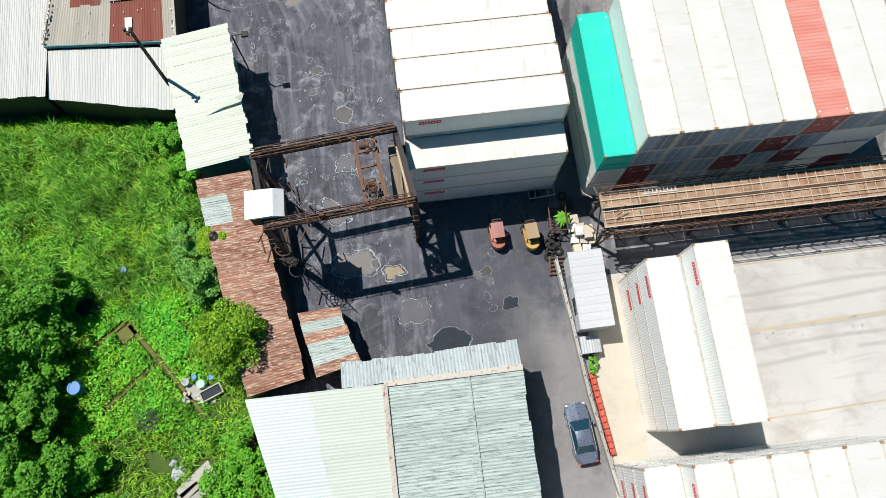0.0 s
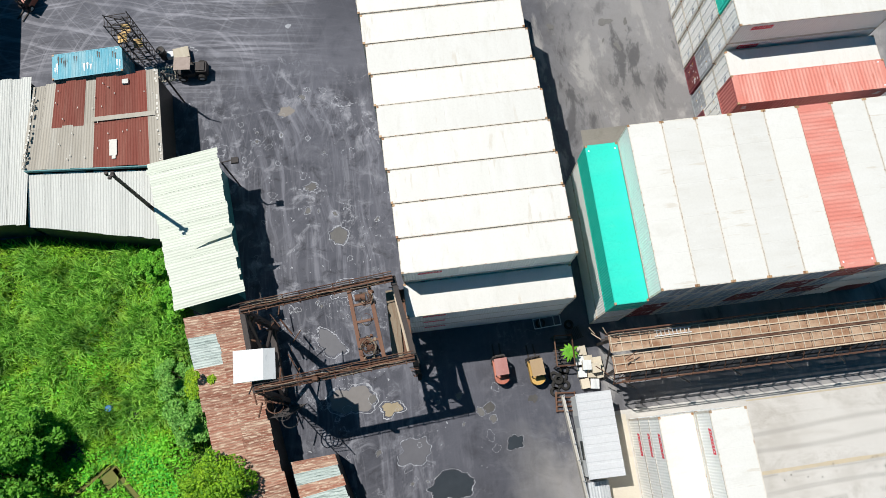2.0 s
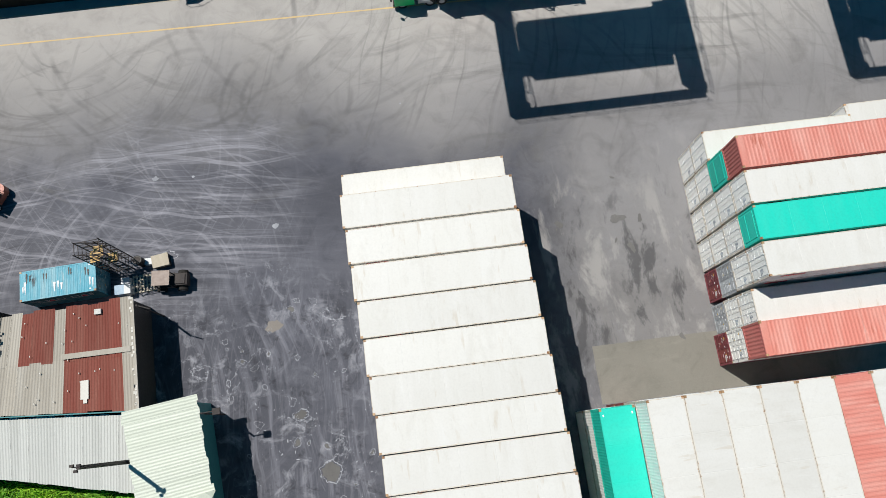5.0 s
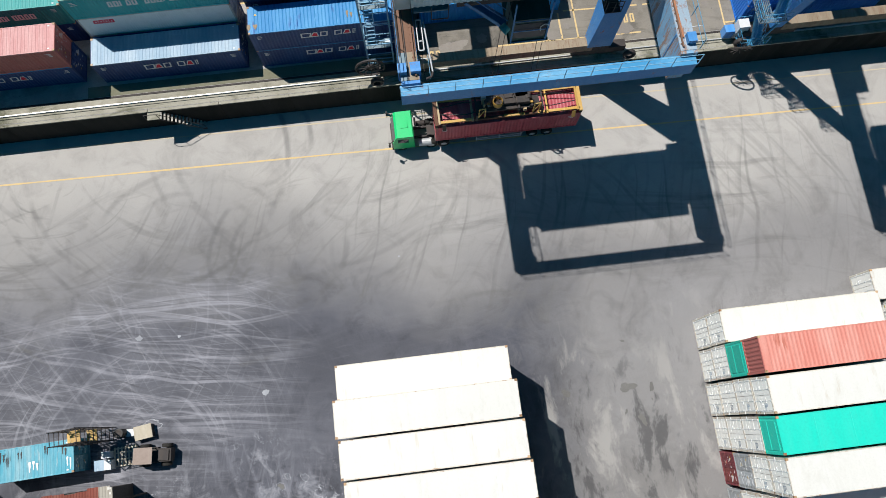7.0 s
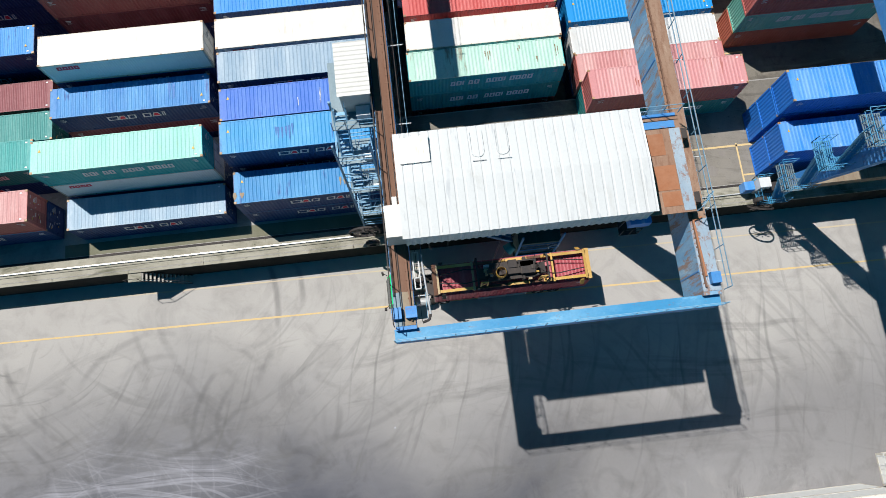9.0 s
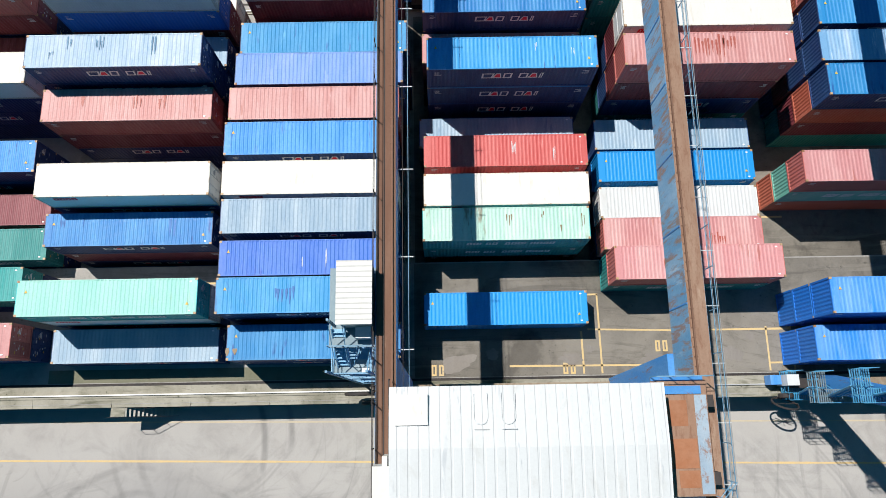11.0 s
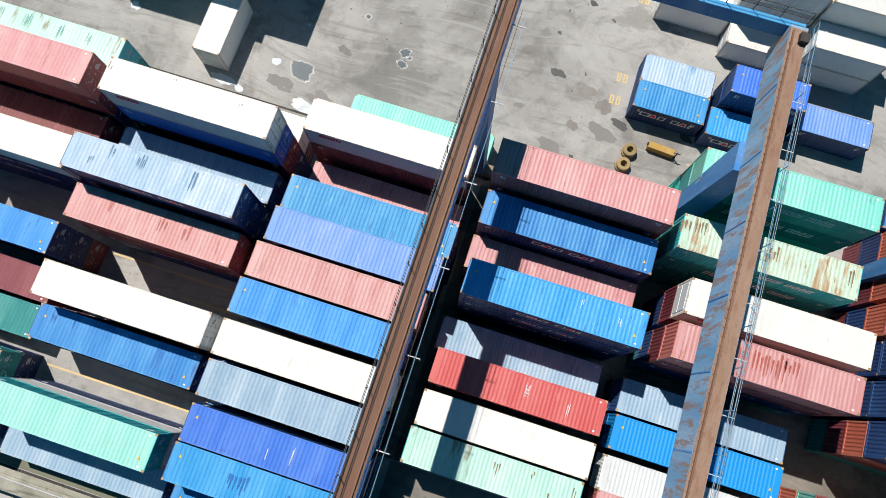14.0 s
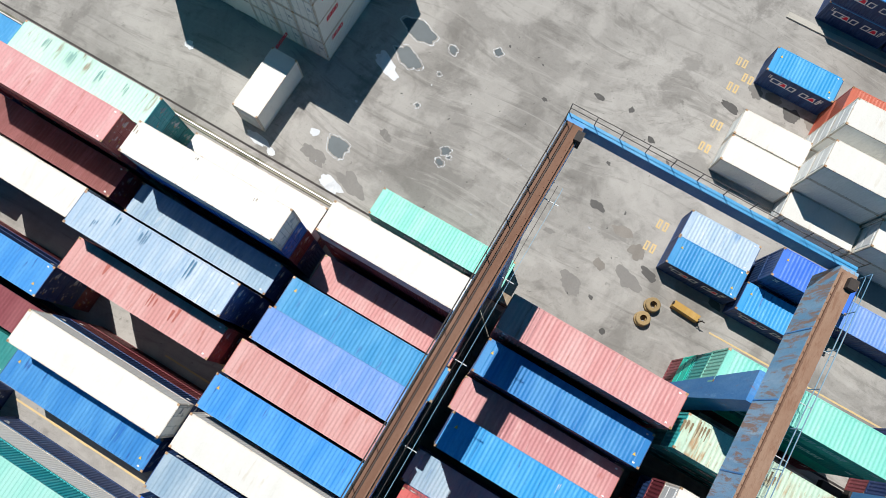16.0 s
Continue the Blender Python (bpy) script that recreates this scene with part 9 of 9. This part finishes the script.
herbs(48, [(-27.5, -18.0, 3.0, 13.5, 0.0), (-30, -25, 18, 27, 0.2), (-24, -19, 13, 18, 0.0)], 0.24, 0.55, HERB_MAT, "garden_plants", "low leafy plants growing in the garden")
herbs(60, [(-26.6, -23.0, 10.6, 12.4, 0.55), (-24.5, -21.0, 7.0, 10.0, 0.6), (-22.5, -19.5, 4.2, 7.5, 0.6), (-20.5, -17.0, 0.5, 3.4, 0.6), (-25, -22.2, 3.6, 6.4, 0.6)], 0.22, 0.45, LEAF_MID, "vegetable_beds", "dense green vegetable beds")
herbs(150, [(-26.7, -23.5, 11.0, 12.6, 0.62)], 0.17, 0.4, BED_GREEN, "leafy_bed", "dense deep green vegetable bed with small leaves")
herbs(90, [(-22.6, -20.2, 8.4, 14.0, 0.55), (-23.9, -21.6, 4.4, 6.0, 0.62)], 0.2, 0.5, BED_GREEN, "leafy_bed", "deep green plants in garden rows")
herbs(55, [(-26.2, -21.8, 13.4, 16.0, 0.1), (-25.2, -23.6, 5.2, 8.4, -0.95), (-21.6, -20.4, 6.0, 9.0, 0.6), (-23.6, -20.8, 1.2, 3.2, 0.3), (-27.4, -25.6, 8.6, 10.2, 0.6)], 0.15, 0.28, LEAF_YELLOW, "yellowish_weeds", "short yellowish green weeds between the beds")
herbs(45, [(-34, -27, 12, 20, 0.0), (-40, -33, 20, 29, 0.0), (-22, -18, 18, 24, 0.3)], 0.30, 0.9, LEAF_MID, "undergrowth", "broad-leaved undergrowth between the reeds")
herbs(70, [(-21.4, -20.0, 12.4, 14.9, 0.0), (-28.9, -26.6, 15.3, 17.2, 0.2)], 0.42, 0.5, HERB_MAT, "taro_plants", "large-leaved bright green taro plants")
EARTH = paint("bare_earth", (0.14, 0.125, 0.045), (0.15, 0.22, 0.05), 0.4, 0.0, 0.95, spec=0.1)
for k, (x, y, w, h, turn) in enumerate(((-24.35, 11.15, 0.75, 0.55, 37), (-23.06, 10.3, 1.85, 0.16, -53), (-20.1, 6.35, 3.2, 0.12, -54), (-24.0, 6.86, 2.5, 0.14, 37.7), (-26.0, 11.0, 1.75, 0.12, 33.7), (-18.5, 5.6, 1.3, 0.6, -14), (-19.2, -0.9, 1.6, 0.4, 38), (-18.5, -1.7, 1.4, 0.35, 40), (-19.9, -2.0, 1.2, 0.35, 33))):
    mb = MB().box(-w, -h, 0, w, h, 0.10)
    ob = tagged(new("garden_bed", mb.mesh("garden_bed", EARTH if k < 5 else CONCRETE)), "bare brown earth bed edge in the garden" if k < 5 else "broken pale concrete slab at the garden edge", "garden bed")
    ob.matrix_basis = pose(x, y, 0.03, 0, 0, turn)
MULCH = paint("grey_twigs", (0.07, 0.06, 0.065), (0.16, 0.14, 0.14), 0.4, 0.0, 0.95)
for x, y, r in ((-27.6, 13.5, 1.1), (-22.4, 15.7, 0.5), (-22.6, 4.0, 0.9)):
    mb = MB()
    for k in range(160):
        a, q = rng.uniform(0, 6.28), r * math.sqrt(rng.random())
        p = Vector((x + q * math.cos(a), y + q * math.sin(a), rng.uniform(0.3, 0.7)))
        mb.beam(p, p + Vector((rng.uniform(-0.35, 0.35), rng.uniform(-0.35, 0.35), rng.uniform(-0.1, 0.2))), 0.03)
    tagged(new("brushwood", mb.mesh("brushwood", MULCH)), "heap of dry grey twigs in the garden", "brushwood", "", "stuff")
BLUE_PLASTIC = paint("blue_plastic", (0.02, 0.20, 0.55), (0.1, 0.3, 0.6), 0.2, 0.0, 0.35)


def barrel(x, y, r, h, mat, label):
    b = thing("barrel", label, "barrel", pose(x, y, 0.03))
    part("shell", MB().cyl((0, 0, 0), (0, 0, h), r, 18), mat, b)
    part("rim", MB().ring((0, 0, h), (0, 0, 1), r * 1.06, r * 0.85, 0.07, 18), mat, b)


barrel(-28.1, 7.1, 0.5, 1.1, BLUE_PLASTIC, "round blue plastic water barrel in the bushes")
barrel(-18.9, 6.9, 0.22, 0.5, BLUE_PLASTIC, "small blue plastic tub among garden clutter")
barrel(-17.6, 6.75, 0.22, 0.4, BLUE_PLASTIC, "small blue plastic tub among garden clutter")
barrel(-24.46, 16.42, 0.25, 0.5, BLUE_PLASTIC, "blue plastic tub standing in the grass")
barrel(-19.6, 6.6, 0.3, 0.5, PAINT["grey"], "grey bucket among garden clutter")
barrel(-18.4, 6.3, 0.33, 0.5, PAINT["mint"], "pale green tub among garden clutter")
for k in range(14):
    x, y = rng.uniform(-19.8, -18.3), rng.uniform(4.8, 6.4)
    c = thing("garden_pot", "pale pot or stone among garden clutter", "pot", pose(x, y, 0.03, 0, 0, rng.uniform(0, 90)), "garden clutter")
    part("pot", MB().cyl((0, 0, 0), (0, 0, rng.uniform(0.2, 0.45)), rng.uniform(0.10, 0.18), 10, rng.uniform(0.11, 0.2)), rng.choice((CARDBOARD, CONCRETE, PAINT["grey"])), c)
t = thing("water_trough", "grey concrete water trough with dark water", "trough", pose(-17.6, 5.55, 0.03, 0, 0, 22))
part("basin", MB().box(-0.9, -0.45, 0, 0.9, -0.35, 0.45).box(-0.9, 0.35, 0, 0.9, 0.45, 0.45).box(-0.9, -0.35, 0, -0.8, 0.35, 0.45).box(0.8, -0.35, 0, 0.9, 0.35, 0.45), CONCRETE, t)
part("water", MB().box(-0.8, -0.35, 0.05, 0.8, 0.35, 0.33), DARK_WATER, t, "dark water")
for k in range(3):
    x, y = -22.6 + rng.uniform(-0.6, 2.2), 0.6 + rng.uniform(-1.2, 0.8)
    c = thing("plastic_sack", "crumpled white plastic sack lying in the garden", "sack", pose(x, y, 0.03, 0, 0, rng.uniform(0, 90)), "white sacks")
    o = outline(0, 0, rng.uniform(0.25, 0.5), 300 + k, 1.3)
    mb = MB()
    for (a, b), (c_, d) in zip(o, o[1:] + o[:1]):
        mb.face((a, b, 0.0), (c_, d, 0.0), (c_ * 0.8, d * 0.8, 0.22), (a * 0.8, b * 0.8, 0.22))
        mb.face((a * 0.8, b * 0.8, 0.22), (c_ * 0.8, d * 0.8, 0.22), (0, 0, 0.30 + 0.06 * math.sin(k)))
    part("sack", mb, PAINT["grey"], c)
# palm beside the crates
p = thing("potted_palm", "small bright palm with arching fronds beside the crates", "plant", pose(12.35, 16.3, 0))
part("trunk", MB().cyl((0, 0, 0), (0, 0, 1.5), 0.10, 8, 0.07), BARK, p)
for k in range(16):
    a = k * 0.3927 + rng.uniform(-0.1, 0.1)
    mb = MB()
    d, sd = Vector((math.cos(a), math.sin(a), 0)), Vector((-math.sin(a), math.cos(a), 0))
    L = rng.uniform(0.55, 0.9)
    for j in range(5):
        u0, u1 = j / 5, (j + 1) / 5
        q0 = d * (L * u0) + Vector((0, 0, 1.5 + 0.5 * u0 - 0.75 * u0 * u0))
        q1 = d * (L * u1) + Vector((0, 0, 1.5 + 0.5 * u1 - 0.75 * u1 * u1))
        w0, w1 = 0.13 * (1 - abs(u0 - 0.35)), 0.13 * (1 - abs(u1 - 0.35)) * (1 if j < 4 else 0.1)
        mb.face(q0 - sd * w0, q1 - sd * w1, q1 + sd * w1, q0 + sd * w0)
    part("frond", mb, LEAF_MID, p)
for k in range(6):
    b = tree("potted_shrub", "small green shrub growing beside the boundary wall", 12.75 + rng.uniform(-0.15, 0.25), 3.4 + 0.35 * k, 0.35, 0.9, LEAF_MID, 0.14, 260, 8, 0.1, "shrub") if k < 4 else None
